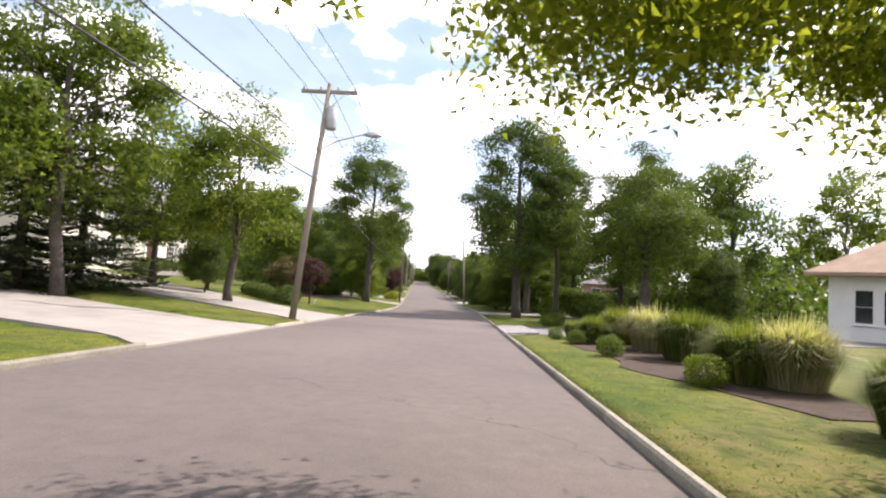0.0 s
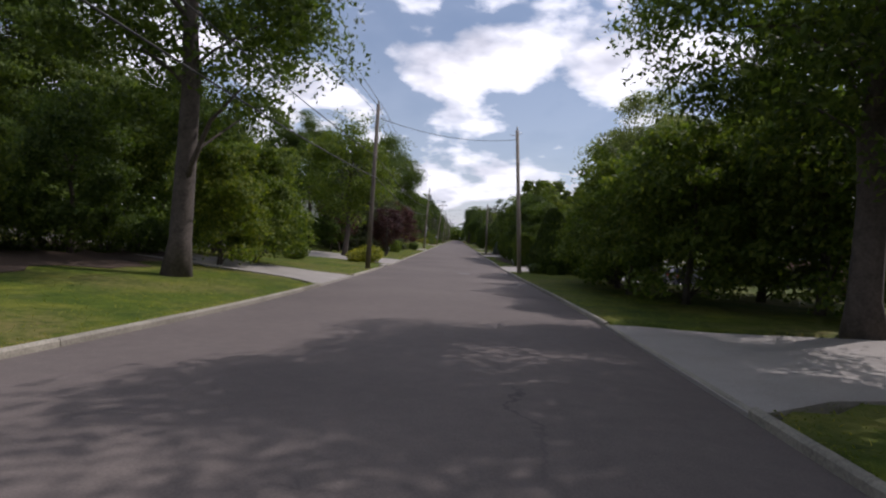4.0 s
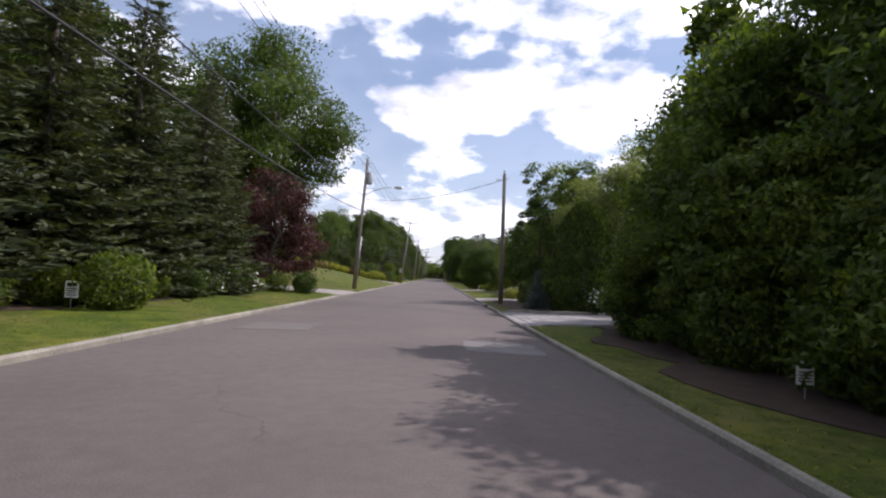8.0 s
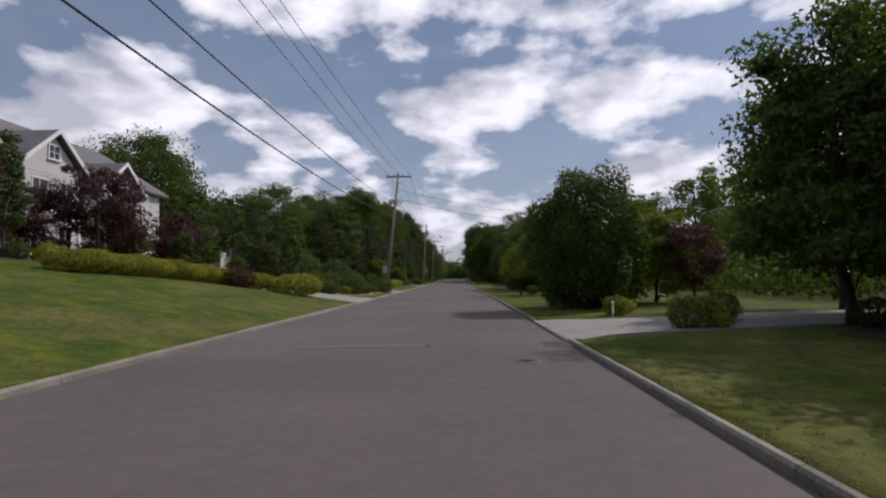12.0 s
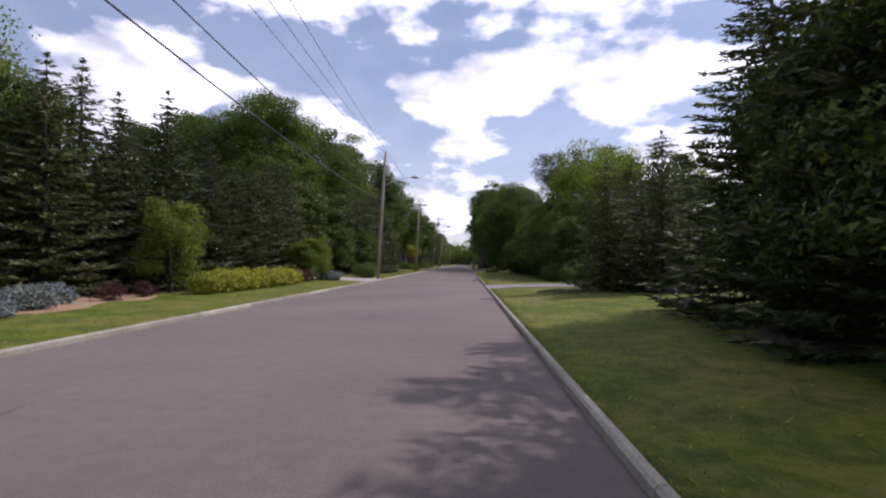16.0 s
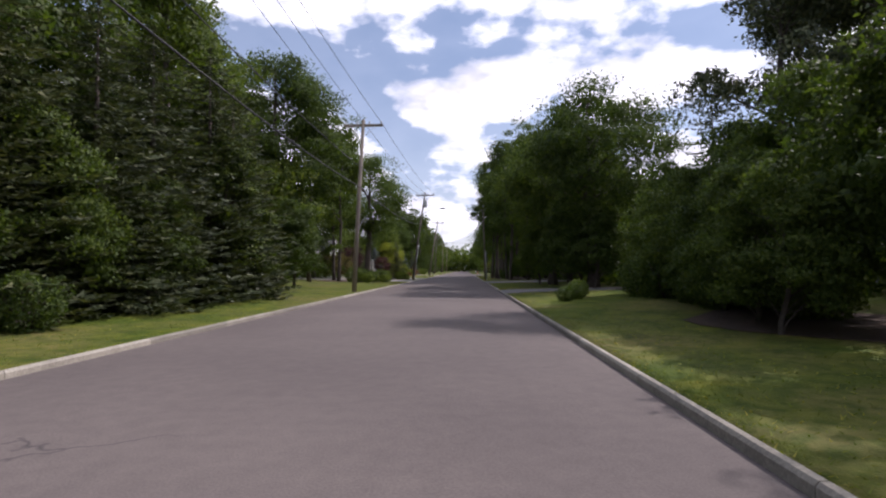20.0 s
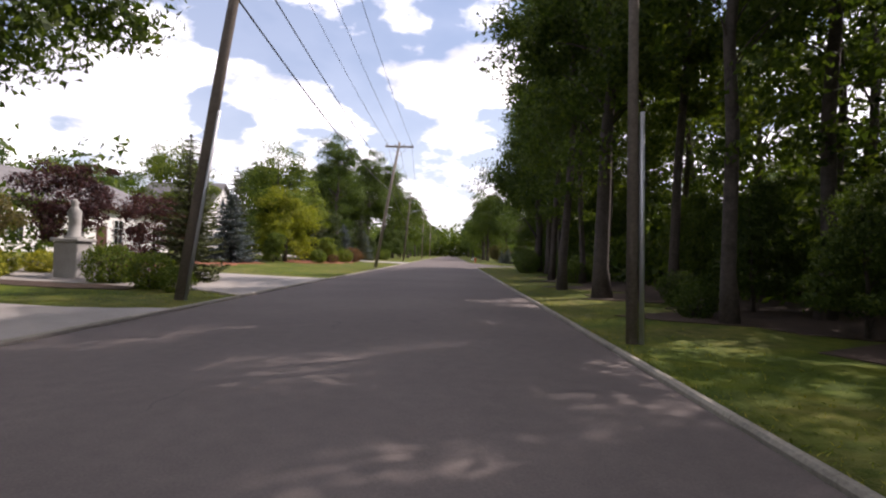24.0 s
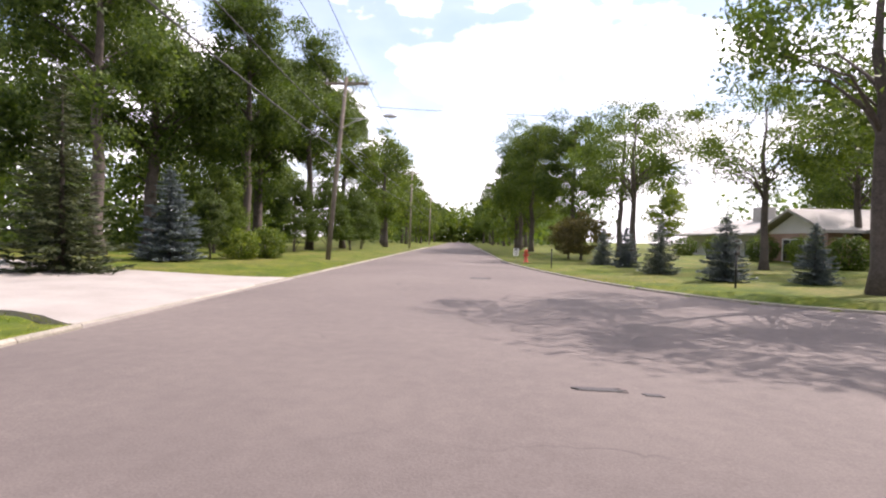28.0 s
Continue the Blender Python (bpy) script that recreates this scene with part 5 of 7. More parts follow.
def woodland(name, bands, seed, leaf=0.5):
    """Far woods: a deep belt of leaves with an uneven top."""
    g = np.random.default_rng(seed)
    P = []
    for s0, s1, u0, u1, top, n in bands:
        s, u = g.uniform(s0, s1, n), g.uniform(u0, u1, n)
        roof = top * (0.75 + 0.25 * np.sin(s * 0.31 + u * 0.2) * np.sin(s * 0.11 + 2) + 0.12 * np.sin(s * 0.83))
        h = roof * g.uniform(0, 1, n) ** 0.75
        P.append(np.array([at(a, b, c) for a, b, c in zip(s, u, h)]))
    P = np.concatenate(P)
    v, q = cards(g, P, leaf, out=g.normal(size=P.shape) + [0, 0, 0.6], slim=0.62)
    tagged(mesh_object(name, v, q, M["oak"]), "dense green woods behind the gardens", "woods", kind="stuff")


woodland("far_woods", [(-40, 130, -50, -34, 11, 9000), (-40, 68, 34, 48, 11, 5000), (112, 330, 34, 48, 11, 9000), (68, 112, 58, 66, 9, 2000), (170, 420, -52, -36, 13, 13000), (110, 190, -70, -52, 13, 5000), (330, 430, 50, 66, 12, 5000),
                       (420, 560, -30, -9, 14, 6500), (420, 560, 9, 30, 14, 6500), (-60, -40, -60, 60, 12, 4000)], 3)
woodland("street_end_woods", [(515, 545, -45, 45, 15, 14000)], 5, 0.9)
woodland("undergrowth", [(a, b, c, d, e, int(6 * n)) for a, b, c, d, e, n in [(214, 312, 15, 22, 4.5, 7000), (218, 300, -26, -15, 4.5, 6500), (38, 62, 19, 26, 4.0, 1800), (345, 392, -30, -17, 5, 3500), (60, 116, -24, -15, 4.5, 4000), (122, 200, 17, 24, 4, 5000), (186, 214, -24, -14, 5, 2500), (277, 314, 9.5, 20, 4.2, 5000), (244, 276, 11, 20, 4.5, 3500)]], 3, 0.17)

# ---- poles and wires ----


def mesh_part(name, pieces, mat, parent, label="", smooth=True):
    v, f = merge(pieces)
    return mesh_object(name, v, f, M[mat], parent, label, smooth)


def utility_pole(s, u, height, arm="", tank=False, lamp=0.0, tall_guard=False, mat="wood_pole", label="weathered wooden utility pole beside the kerb", lean=0.0, box_at=0.0, thick=1.0):
    root = thing("utility_pole", label, "utility pole", "utility poles along the street")
    root_at(root, s, u)
    top = (lean * height, 0, height)
    mesh_part("pole", [tube([(0, 0, -0.4), (lean * height * 0.5, 0, height * 0.5), top], [0.14 * thick, 0.12 * thick, 0.095 * thick], 12)], mat, root)
    if arm:
        w = 1.15
        part("crossarm", boxes((lean * height - w, -0.06, height - 0.42, lean * height + w, 0.06, height - 0.28), bevel=0.01), M[mat], root)
        for x in (-w + 0.1, -0.35, 0.35, w - 0.1):
            mesh_part("insulator", [tube([(lean * height + x, 0, height - 0.29), (lean * height + x, 0, height - 0.2), (lean * height + x, 0, height - 0.1)], [0.03, 0.055, 0.03], 8)], "grey_tank", root, "grey ceramic insulator")
        mesh_part("brace", [tube([(lean * height - 0.7, -0.05, height - 0.4), (lean * height, -0.1, height - 1.1)], [0.015, 0.015], 5), tube([(lean * height + 0.7, -0.05, height - 0.4), (lean * height, -0.1, height - 1.1)], [0.015, 0.015], 5)], "metal", root)
    else:
        mesh_part("insulator", [tube([(lean * height, 0, height), (lean * height, 0, height + 0.12), (lean * height, 0, height + 0.24)], [0.03, 0.06, 0.03], 8)], "grey_tank", root, "grey ceramic insulator")
        mesh_part("bracket", [tube([(lean * height - 0.45, 0, height - 0.3), (lean * height, 0, height - 0.35), (lean * height + 0.3, 0, height - 0.15)], [0.02, 0.025, 0.02], 6)], "metal", root)
    if tank:
        z = height - 1.9
        x = lean * z + 0.32
        can = mesh_part("transformer", [tube([(x, 0, z), (x, 0, z + 0.04), (x, 0, z + 0.86), (x, 0, z + 0.9)], [0.2, 0.22, 0.22, 0.17], 14)], "grey_tank", root, "grey steel transformer can")
        for k in (-0.09, 0.09):
            mesh_part("bushing", [tube([(x + k, 0, z + 0.88), (x + k, 0, z + 1.08)], [0.035, 0.02], 7)], "grey_tank", can)
    if lamp:
        z = height - 2.7
        x0 = lean * z + 0.1
        arm_ob = mesh_part("lamp_arm", [tube([(x0, 0, z), (x0 + 0.6, 0, z + 0.34), (x0 + 1.5, 0, z + 0.62), (x0 + lamp, 0, z + 0.66)], [0.035, 0.032, 0.03, 0.028], 7), tube([(x0, 0, z + 0.5), (x0 + 1.0, 0, z + 0.5)], [0.014, 0.014], 5)], "metal", root, "curved galvanised lamp arm")
        mesh_part("lamp_head", [tube([(x0 + lamp - 0.05, 0, z + 0.66), (x0 + lamp + 0.18, 0, z + 0.67), (x0 + lamp + 0.45, 0, z + 0.66), (x0 + lamp + 0.68, 0, z + 0.65)], [0.04, 0.11, 0.13, 0.05], 10)], "metal", arm_ob, "grey cobra-head street light")
    if tall_guard:
        mesh_part("conduit", [tube([(thick * 0.14 + 0.035, -0.05, -0.2), (thick * 0.13 + 0.035 + lean * height * 0.4, -0.05, height * 0.4)], [0.04, 0.04], 8)], "metal", root, "pale conduit strapped to the pole")
    if box_at:
        part("meter_box", boxes((-0.25, -0.32, box_at, 0.12, -0.12, box_at + 0.62), bevel=0.02), M["grey_tank"], root, "pale grey metal box")
    return at(s, u, float(lawn_h(s, u)) + height), lean * height


POLES = [  # along, across, height, crossarm, transformer, lamp arm, conduit
    (-24, -4.6, 9.5, "x", False, 0), (20.5, -4.55, 9.6, "x", True, 1.7), (68.0, -4.3, 9.0, "", False, 0), (125.6, -4.9, 9.9, "", True, 2.2), (176.7, -4.85, 10.8, "x", False, 0),
    (219.0, -4.4, 10.3, "", True, 2.2), (251.8, -4.5, 10.0, "x", False, 0), (287.2, -4.7, 11.0, "x", True, 2.2), (317.4, -4.7, 10.2, "x", False, 0), (354.0, -5.9, 9.8, "x", False, 2.2), (392, -5.4, 9.8, "x", False, 0), (430, -5.4, 9.8, "", False, 0)]
tops = []
for k, (s, u, h, arm, tank, lamp) in enumerate(POLES):
    label = {1: "leaning weathered utility pole with street light", 3: "grey utility pole with transformer and street light", 5: "pale utility pole with transformer and street light", 9: "dark utility pole with street light"}.get(k, "weathered wooden utility pole with overhead wires")
    lean = {1: 0.09, 3: 0.05, 4: 0.11, 5: 0.065, 6: 0.06, 7: 0.155, 8: 0.17, 9: 0.09}.get(k, 0.02)
    utility_pole(s, u, h, arm, tank, lamp, k in (3, 7), "pole_dark" if k in (9, 2, 7) else "wood_pole", label, lean, 1.75 if k == 4 else 0.0)
    tops.append((s, u, float(lawn_h(s, u)) + h, lean * h, bool(arm)))
RIGHT_POLES = [(71.9, 4.55, 8.8), (113.4, 4.75, 6.9), (283.0, 4.3, 8.5)]
for k, (s, u, h) in enumerate(RIGHT_POLES):
    utility_pole(s, u, h, tall_guard=k > 1, mat="wood_pole" if k == 0 else "pole_dark", label=("plain wooden service pole beside a driveway", "dark service pole with a conduit", "grey service pole at the wood edge")[k], lean=(-0.07, -0.015, -0.02)[k], thick=(1.0, 0.9, 0.62)[k])


def wire(a, b, sag, r=0.011):
    a, b = np.array(a), np.array(b)
    k = np.linspace(0, 1, 17)[:, None]
    pts = a + (b - a) * k - [0, 0, 1] * (4 * sag * k * (1 - k))
    v, f = merge([tube(pts, np.full(17, r), 5, caps=False)])
    tagged(mesh_object("overhead_wire", v, f, M["cable"], smooth=True), "thin black overhead wire between poles", "wire", "overhead wires along the street")


for (s0, u0, h0, l0, a0), (s1, u1, h1, l1, a1) in zip(tops[:-1], tops[1:]):
    sag = 0.012 * (s1 - s0)
    for off in (-1.0, 0.0, 1.0):
        wire(at(s0, u0 + l0 + (off if a0 else off * 0.35), h0 - (0.1 if a0 else 0.1 + 0.12 * abs(off))), at(s1, u1 + l1 + (off if a1 else off * 0.35), h1 - (0.1 if a1 else 0.1 + 0.12 * abs(off))), sag, 0.012)
    wire(at(s0, u0 + l0 * 0.7 + 0.16, h0 - 2.9), at(s1, u1 + l1 * 0.7 + 0.16, h1 - 2.9), sag * 1.2, 0.02)
    wire(at(s0, u0 + l0 * 0.6 + 0.16, h0 - 4.0), at(s1, u1 + l1 * 0.6 + 0.16, h1 - 4.0), sag * 1.3, 0.024)
wire(at(68.0, -4.2, 8.4), at(71.9, 4.0, 8.3), 0.5, 0.015)
wire(at(125.6, -4.5, 7.0), at(113.4, 4.7, 6.7), 0.5, 0.015)
for k in (0, 0.9):
    wire(at(176.7, -3.9, 9.4 - k), at(184, 14, 7.6 - k), 0.5, 0.014)
wire(at(287.2, -3.2, 9.6), at(283.0, 4.2, 8.3), 0.3, 0.015)
wire(at(354, -5.2, 8.4), at(350, 30, 7.6), 0.6, 0.014)

# ---- houses ----


def window(parent, x, z, w, h, y=0.0, arch=False, shutters=False, bars=(2, 2), turn=0.0, off=(0, 0)):
    """A window on a wall that faces -y: frame, pane, bars and sill; w wide, h high, its foot at z."""
    m = pose(off[0], off[1], 0, 0, 0, turn)
    t = 0.07
    bm = boxes((x - w / 2 - t, y - 0.06, z - t, x - w / 2, y + 0.02, z + h + t), (x + w / 2, y - 0.06, z - t, x + w / 2 + t, y + 0.02, z + h + t), (x - w / 2, y - 0.06, z + h, x + w / 2, y + 0.02, z + h + t), (x - w / 2, y - 0.06, z - t, x + w / 2, y + 0.02, z))
    if arch:
        r = w / 2 + t
        k = [math.pi * i / 10 for i in range(11)]
        outer = [bm.verts.new((x + r * math.cos(a), y - 0.06, z + h + t + 0.6 * r * math.sin(a))) for a in k]
        base = [bm.verts.new((x + (r - t) * math.cos(a), y - 0.06, z + h + t + 0.6 * (r - t) * math.sin(a))) for a in k]
        for i in range(10):
            bm.faces.new((outer[i], outer[i + 1], base[i + 1], base[i]))
    fr = part("window", bm, M["white"], parent)
    bm = boxes((x - w / 2, y - 0.025, z, x + w / 2, y - 0.005, z + h))
    if arch:
        k = [math.pi * i / 10 for i in range(11)]
        bm.faces.new([bm.verts.new((x + w / 2 * math.cos(a), y - 0.03, z + h + t + 0.3 * w * math.sin(a))) for a in k])
    part("pane", bm, M["glass"], fr, "dark reflecting glass")
    rows = [(x - w / 2 + w * i / bars[0] - 0.015, y - 0.045, z, x - w / 2 + w * i / bars[0] + 0.015, y - 0.026, z + h) for i in range(1, bars[0])]
    rows += [(x - w / 2, y - 0.045, z + h * i / bars[1] - 0.015, x + w / 2, y - 0.026, z + h * i / bars[1] + 0.015) for i in range(1, bars[1])]
    if rows:
        part("glazing_bar", boxes(*rows), M["white"], fr)
    part("sill", boxes((x - w / 2 - 0.12, y - 0.12, z - t - 0.06, x + w / 2 + 0.12, y + 0.02, z - t), bevel=0.01), M["white"], fr)
    if shutters:
        for sx in (x - w / 2 - t - 0.42, x + w / 2 + t + 0.02):
            slats = [(sx, y - 0.05, z - 0.05, sx + 0.4, y - 0.005, z + h + 0.05)] + [(sx + 0.05, y - 0.065, z + 0.05 + i * h / 9, sx + 0.35, y - 0.05, z + 0.05 + (i + 0.6) * h / 9) for i in range(9)]
            part("shutter", boxes(*slats), M["shutter"], fr, "grey-green louvred shutter")
    fr.matrix_basis = m
    return fr


def roof(parent, x0, x1, y0, y1, z, rise, mat, hip=0.0, over=0.5, thick=0.18, along="x", name="roof"):
    """A roof over a rectangle: gabled, or hipped by hip metres at each end; the ridge runs along x or y."""
    x0, x1, y0, y1 = x0 - over, x1 + over, y0 - over, y1 + over
    bm = bmesh.new()
    if along == "x":
        ridge = [(x0 + hip, (y0 + y1) / 2, z + rise), (x1 - hip, (y0 + y1) / 2, z + rise)]
    else:
        ridge = [((x0 + x1) / 2, y0 + hip, z + rise), ((x0 + x1) / 2, y1 - hip, z + rise)]
    def shell(dz):
        c = [bm.verts.new((x, y, z + dz)) for x, y in ((x0, y0), (x1, y0), (x1, y1), (x0, y1))]
        r = [bm.verts.new((a, b, c2 + dz)) for a, b, c2 in ridge]
        return c, r
    ct, rt = shell(thick)
    cb, rb = shell(0)
    if along == "x":
        quads = [(0, 1, "r1", "r0"), (2, 3, "r0", "r1")]
        ends = [(3, 0, "r0"), (1, 2, "r1")]
    else:
        quads = [(1, 2, "r1", "r0"), (3, 0, "r0", "r1")]
        ends = [(0, 1, "r0"), (2, 3, "r1")]
    def get(c, r, k):
        return r[int(k[1])] if isinstance(k, str) else c[k]
    for f in quads + ends:
        if len(f) == 3 and hip <= 0:
            continue
        bm.faces.new([get(ct, rt, k) for k in f])
        bm.faces.new([get(cb, rb, k) for k in reversed(f)])
    for i in range(4):
        j = (i + 1) % 4
        if hip > 0 or (along == "x" and i in (0, 2)) or (along == "y" and i in (1, 3)):
            bm.faces.new((cb[i], cb[j], ct[j], ct[i]))
    if hip <= 0:
        for (a, b, r) in ends:
            k = int(r[1])
            bm.faces.new((cb[a], rb[k], rt[k], ct[a]))
            bm.faces.new((rb[k], cb[b], ct[b], rt[k]))
    return part(name, bm, M[mat], parent)


def gable(parent, x0, x1, y, z, rise, mat, depth=0.25, along="x"):
    """The wall's triangle under a gable that faces -y."""
    bm = bmesh.new()
    f = [bm.verts.new(p) for p in ((x0, y, z), (x1, y, z), ((x0 + x1) / 2, y, z + rise))]
    b = [bm.verts.new(p) for p in ((x0, y + depth, z), (x1, y + depth, z), ((x0 + x1) / 2, y + depth, z + rise))]
    bm.faces.new(f), bm.faces.new(b[::-1])
    for i in range(3):
        bm.faces.new((f[i], b[i], b[(i + 1) % 3], f[(i + 1) % 3]))
    return part("gable", bm, M[mat], parent)


def boards(parent, x0, x1, y, z0, z1, mat="siding", step=0.2, name="siding_board"):
    """Lapped boards over a front, one mesh."""
    n = int((z1 - z0) / step)
    part(name, boxes(*[(x0, y - 0.035, z0 + i * step, x1, y - 0.002, z0 + i * step + step * 0.86) for i in range(n)]), M[mat], parent)


def walls(parent, x0, x1, y0, y1, z, mat, name="wall"):
    """Four walls and the upper ceiling that closes them, each a part."""
    t = 0.25
    for row in ((x0, y0, -1.0, x1, y0 + t, z), (x0, y1 - t, -1.0, x1, y1, z), (x0, y0 + t, -1.0, x0 + t, y1 - t, z), (x1 - t, y0 + t, -1.0, x1, y1 - t, z)):
        part(name, boxes(row), M[mat], parent)
    part("upper_ceiling", boxes((x0 + t, y0 + t, z - 0.2, x1 - t, y1 - t, z - 0.004)), M[mat], parent)


def chimney(parent, x, y, z0, z1, mat="brick", w=0.9):
    c = part("chimney", boxes((x - w / 2, y - 0.4, z0, x + w / 2, y + 0.4, z1), (x - w / 2 - 0.08, y - 0.48, z1, x + w / 2 + 0.08, y + 0.48, z1 + 0.15), bevel=0.02), M[mat], parent)
    part("chimney_pot", boxes((x - 0.16, y - 0.16, z1 + 0.15, x + 0.16, y + 0.16, z1 + 0.5), bevel=0.03), M["shingle_tan"], c)


def cream_house():
    h = root_at(thing("house", "two-storey cream stucco house with grey hipped roof", "house"), 45.0, -26, math.pi / 2)
    walls(h, -11, 9, 0, 11, 6.3, "stucco")
    roof(h, -11, 9, 0, 11, 6.3, 3.4, "shingle", hip=5.5, over=0.6)
    part("cornice", boxes((-11.1, -0.14, 6.0, 9.1, -0.003, 6.3), (-11.1, -0.09, 3.15, 9.1, -0.003, 3.35)), M["white"], h)
    walls(h, -2.4, 2.4, -0.7, 0.0, 5.6, "stucco", "porch_wall")
    part("cornice", boxes((-2.5, -0.82, 5.35, 2.5, -0.703, 5.6), (-2.5, -0.8, 3.2, 2.5, -0.703, 3.4)), M["white"], h)
    # recessed arched door
    bm = boxes((-0.85, -0.74, 0.45, 0.85, -0.702, 2.5))
    bm.faces.new([bm.verts.new((0.85 * math.cos(math.pi * i / 10), -0.735, 2.5 + 0.5 * math.sin(math.pi * i / 10))) for i in range(11)])
    d = part("door", bm, M["rust_door"], h, "dark brown arched double door")
    part("handle", boxes((-0.1, -0.8, 1.4, -0.05, -0.74, 1.7), (0.05, -0.8, 1.4, 0.1, -0.74, 1.7)), M["metal"], d)
    for x in (-1.1, 0.87):
        part("door_surround", boxes((x, -0.8, 0.4, x + 0.23, -0.703, 2.6)), M["white"], h)
    part("step", boxes((-2.2, -1.5, 0.0, 2.2, -0.7, 0.44), (-2.5, -1.9, -0.2, 2.5, -1.5, 0.29), (-2.8, -2.3, -0.2, 2.8, -1.9, 0.14), bevel=0.01), M["concrete"], h)
    for x in (-9.4, -7, -4.4, 4.2, 7.0):
        window(h, x, 0.75, 1.25, 1.7, arch=x in (-4.4, 4.2), shutters=True, bars=(3, 4))
    for x in (-9.4, -7, -4.4, 5.4):
        window(h, x, 3.9, 1.2, 1.5, shutters=True, bars=(2, 3))
    window(h, 0, 3.8, 1.15, 1.4, y=-0.7, shutters=True, bars=(2, 3))
    chimney(h, -6, 6, 6.5, 10.6, "stone")
    chimney(h, 8.3, 5.5, 6.0, 9.8, "stone")


def gable_house():
    h = root_at(thing("house", "grey-sided two-storey house with white-trimmed gables", "house"), 156, -23.5, math.pi / 2, h=2.2)
    walls(h, -9, 17, 0, 11, 6.2, "siding")
    roof(h, -9, 17, 0, 11, 6.2, 3.8, "shingle", over=0.5)
    for x0, x1, top in ((-5.0, 0.0, 5.6), (1.4, 5.6, 5.8), (7.6, 11.8, 5.2)):
        walls(h, x0, x1, -1.6, 0.0, top, "siding", "bay_wall")
        boards(h, x0, x1, -1.6, 0.4, top - 0.1)
        rise = (x1 - x0) * 0.5
        gable(h, x0, x1, -1.6, top, rise * 0.92, "siding")
        roof(h, x0, x1, -1.6, 5.0, top, rise, "shingle", over=0.35, along="y", name="gable_roof")
        a, b, c = x0 - 0.35, x1 + 0.35, (x0 + x1) / 2
        bm = bmesh.new()
        for p, q in ((a, c), (b, c)):
            z0, z1 = top - 0.02, top + rise + 0.1
            vs = [bm.verts.new(v) for v in ((p, -2.02, z0 - 0.1), (q, -2.02, z1 - 0.16), (q, -2.02, z1 + 0.12), (p, -2.02, z0 + 0.2), (p, -1.97, z0 - 0.1), (q, -1.97, z1 - 0.16), (q, -1.97, z1 + 0.12), (p, -1.97, z0 + 0.2))]
            for f in ((0, 1, 2, 3), (7, 6, 5, 4), (0, 4, 5, 1), (3, 2, 6, 7)):
                bm.faces.new([vs[i] for i in f])
        part("bargeboard", bm, M["white"], h)
        if x1 - x0 > 3:
            window(h, (x0 + x1) / 2, top + 0.55, 0.75, 0.75, y=-1.62, bars=(2, 2))
            for x in (x0 + 1.1, x1 - 1.1):
                window(h, x, 3.5, 0.95, 1.5, y=-1.62, bars=(2, 2))
                window(h, x, 0.8, 0.95, 1.6, y=-1.62, bars=(2, 2))
    for x in (-7, 14):
        window(h, x, 3.6, 1.0, 1.5, bars=(2, 2))
        window(h, x, 0.8, 1.0, 1.6, bars=(2, 2))
    chimney(h, -9.7, 1.0, -0.5, 8.4, "black", 1.2)
    for x in (2.0, 5.0):
        mesh_part("column", [tube([(x, -2.1, 0), (x, -2.1, 2.6)], [0.14, 0.12], 12)], "white", h)


def brick_house():
    h = root_at(thing("house", "brown brick two-storey house with low hipped roof", "house"), 94.8, 34.9, -0.40, h=-1.75)
    walls(h, -6, 6.5, 0, 10, 5.8, "brick")
    walls(h, 6.5, 12, 1.5, 10, 5.0, "brick", "wing_wall")
    roof(h, -6, 6.5, 0, 10, 5.8, 1.9, "shingle", hip=4.5, over=0.7)
    roof(h, 6.5, 12, 1.5, 10, 5.0, 1.5, "shingle", hip=3.0, over=0.5)
    window(h, -3.6, 3.6, 1.5, 1.5, bars=(2, 1))
    window(h, 1.2, 3.5, 3.6, 1.7, bars=(3, 1))
    window(h, 8.5, 2.8, 1.4, 1.5, y=1.5, bars=(2, 1))
    for x0, x1 in ((-5.2, -2.4), (-1.2, 4.8)):
        d = part("garage_door", boxes((x0, -0.04, 0.0, x1, -0.004, 2.3)), M["black"], h, "dark brown garage door")
        part("door_panel", boxes(*[(x0 + 0.1, -0.065, 0.1 + i * 0.55, x1 - 0.1, -0.042, 0.55 + i * 0.55) for i in range(4)]), M["black"], d)
    mesh_part("vent_pipe", [tube([(4.8, 5, 6.0), (4.8, 5, 8.0)], [0.1, 0.1], 8), tube([(4.8, 5, 7.95), (4.8, 5, 8.15)], [0.2, 0.14], 8)], "metal", h)


def white_house():
    h = root_at(thing("house", "white house with tan shingle roof and porch columns", "house"), 21.6, 24.5, -math.pi / 2 + 0.5)
    walls(h, -7, 8, 0, 9, 3.0, "white")
    roof(h, -7, 8, 0, 9, 3.0, 3.0, "shingle_tan", hip=3.6, over=0.8)
    for x in (-5.4, -4.2, -3.0, 0.8):
        window(h, x, 0.7, 0.75, 1.6, bars=(1, 2))
    for x in (-1.6, 2.6):
        mesh_part("column", [tube([(x, -1.2, -0.3), (x, -1.2, 3.0)], [0.17, 0.14], 12)], "white", h)
    part("porch_beam", boxes((-2.0, -1.4, 2.8, 3.0, -0.05, 3.05)), M["white"], h)


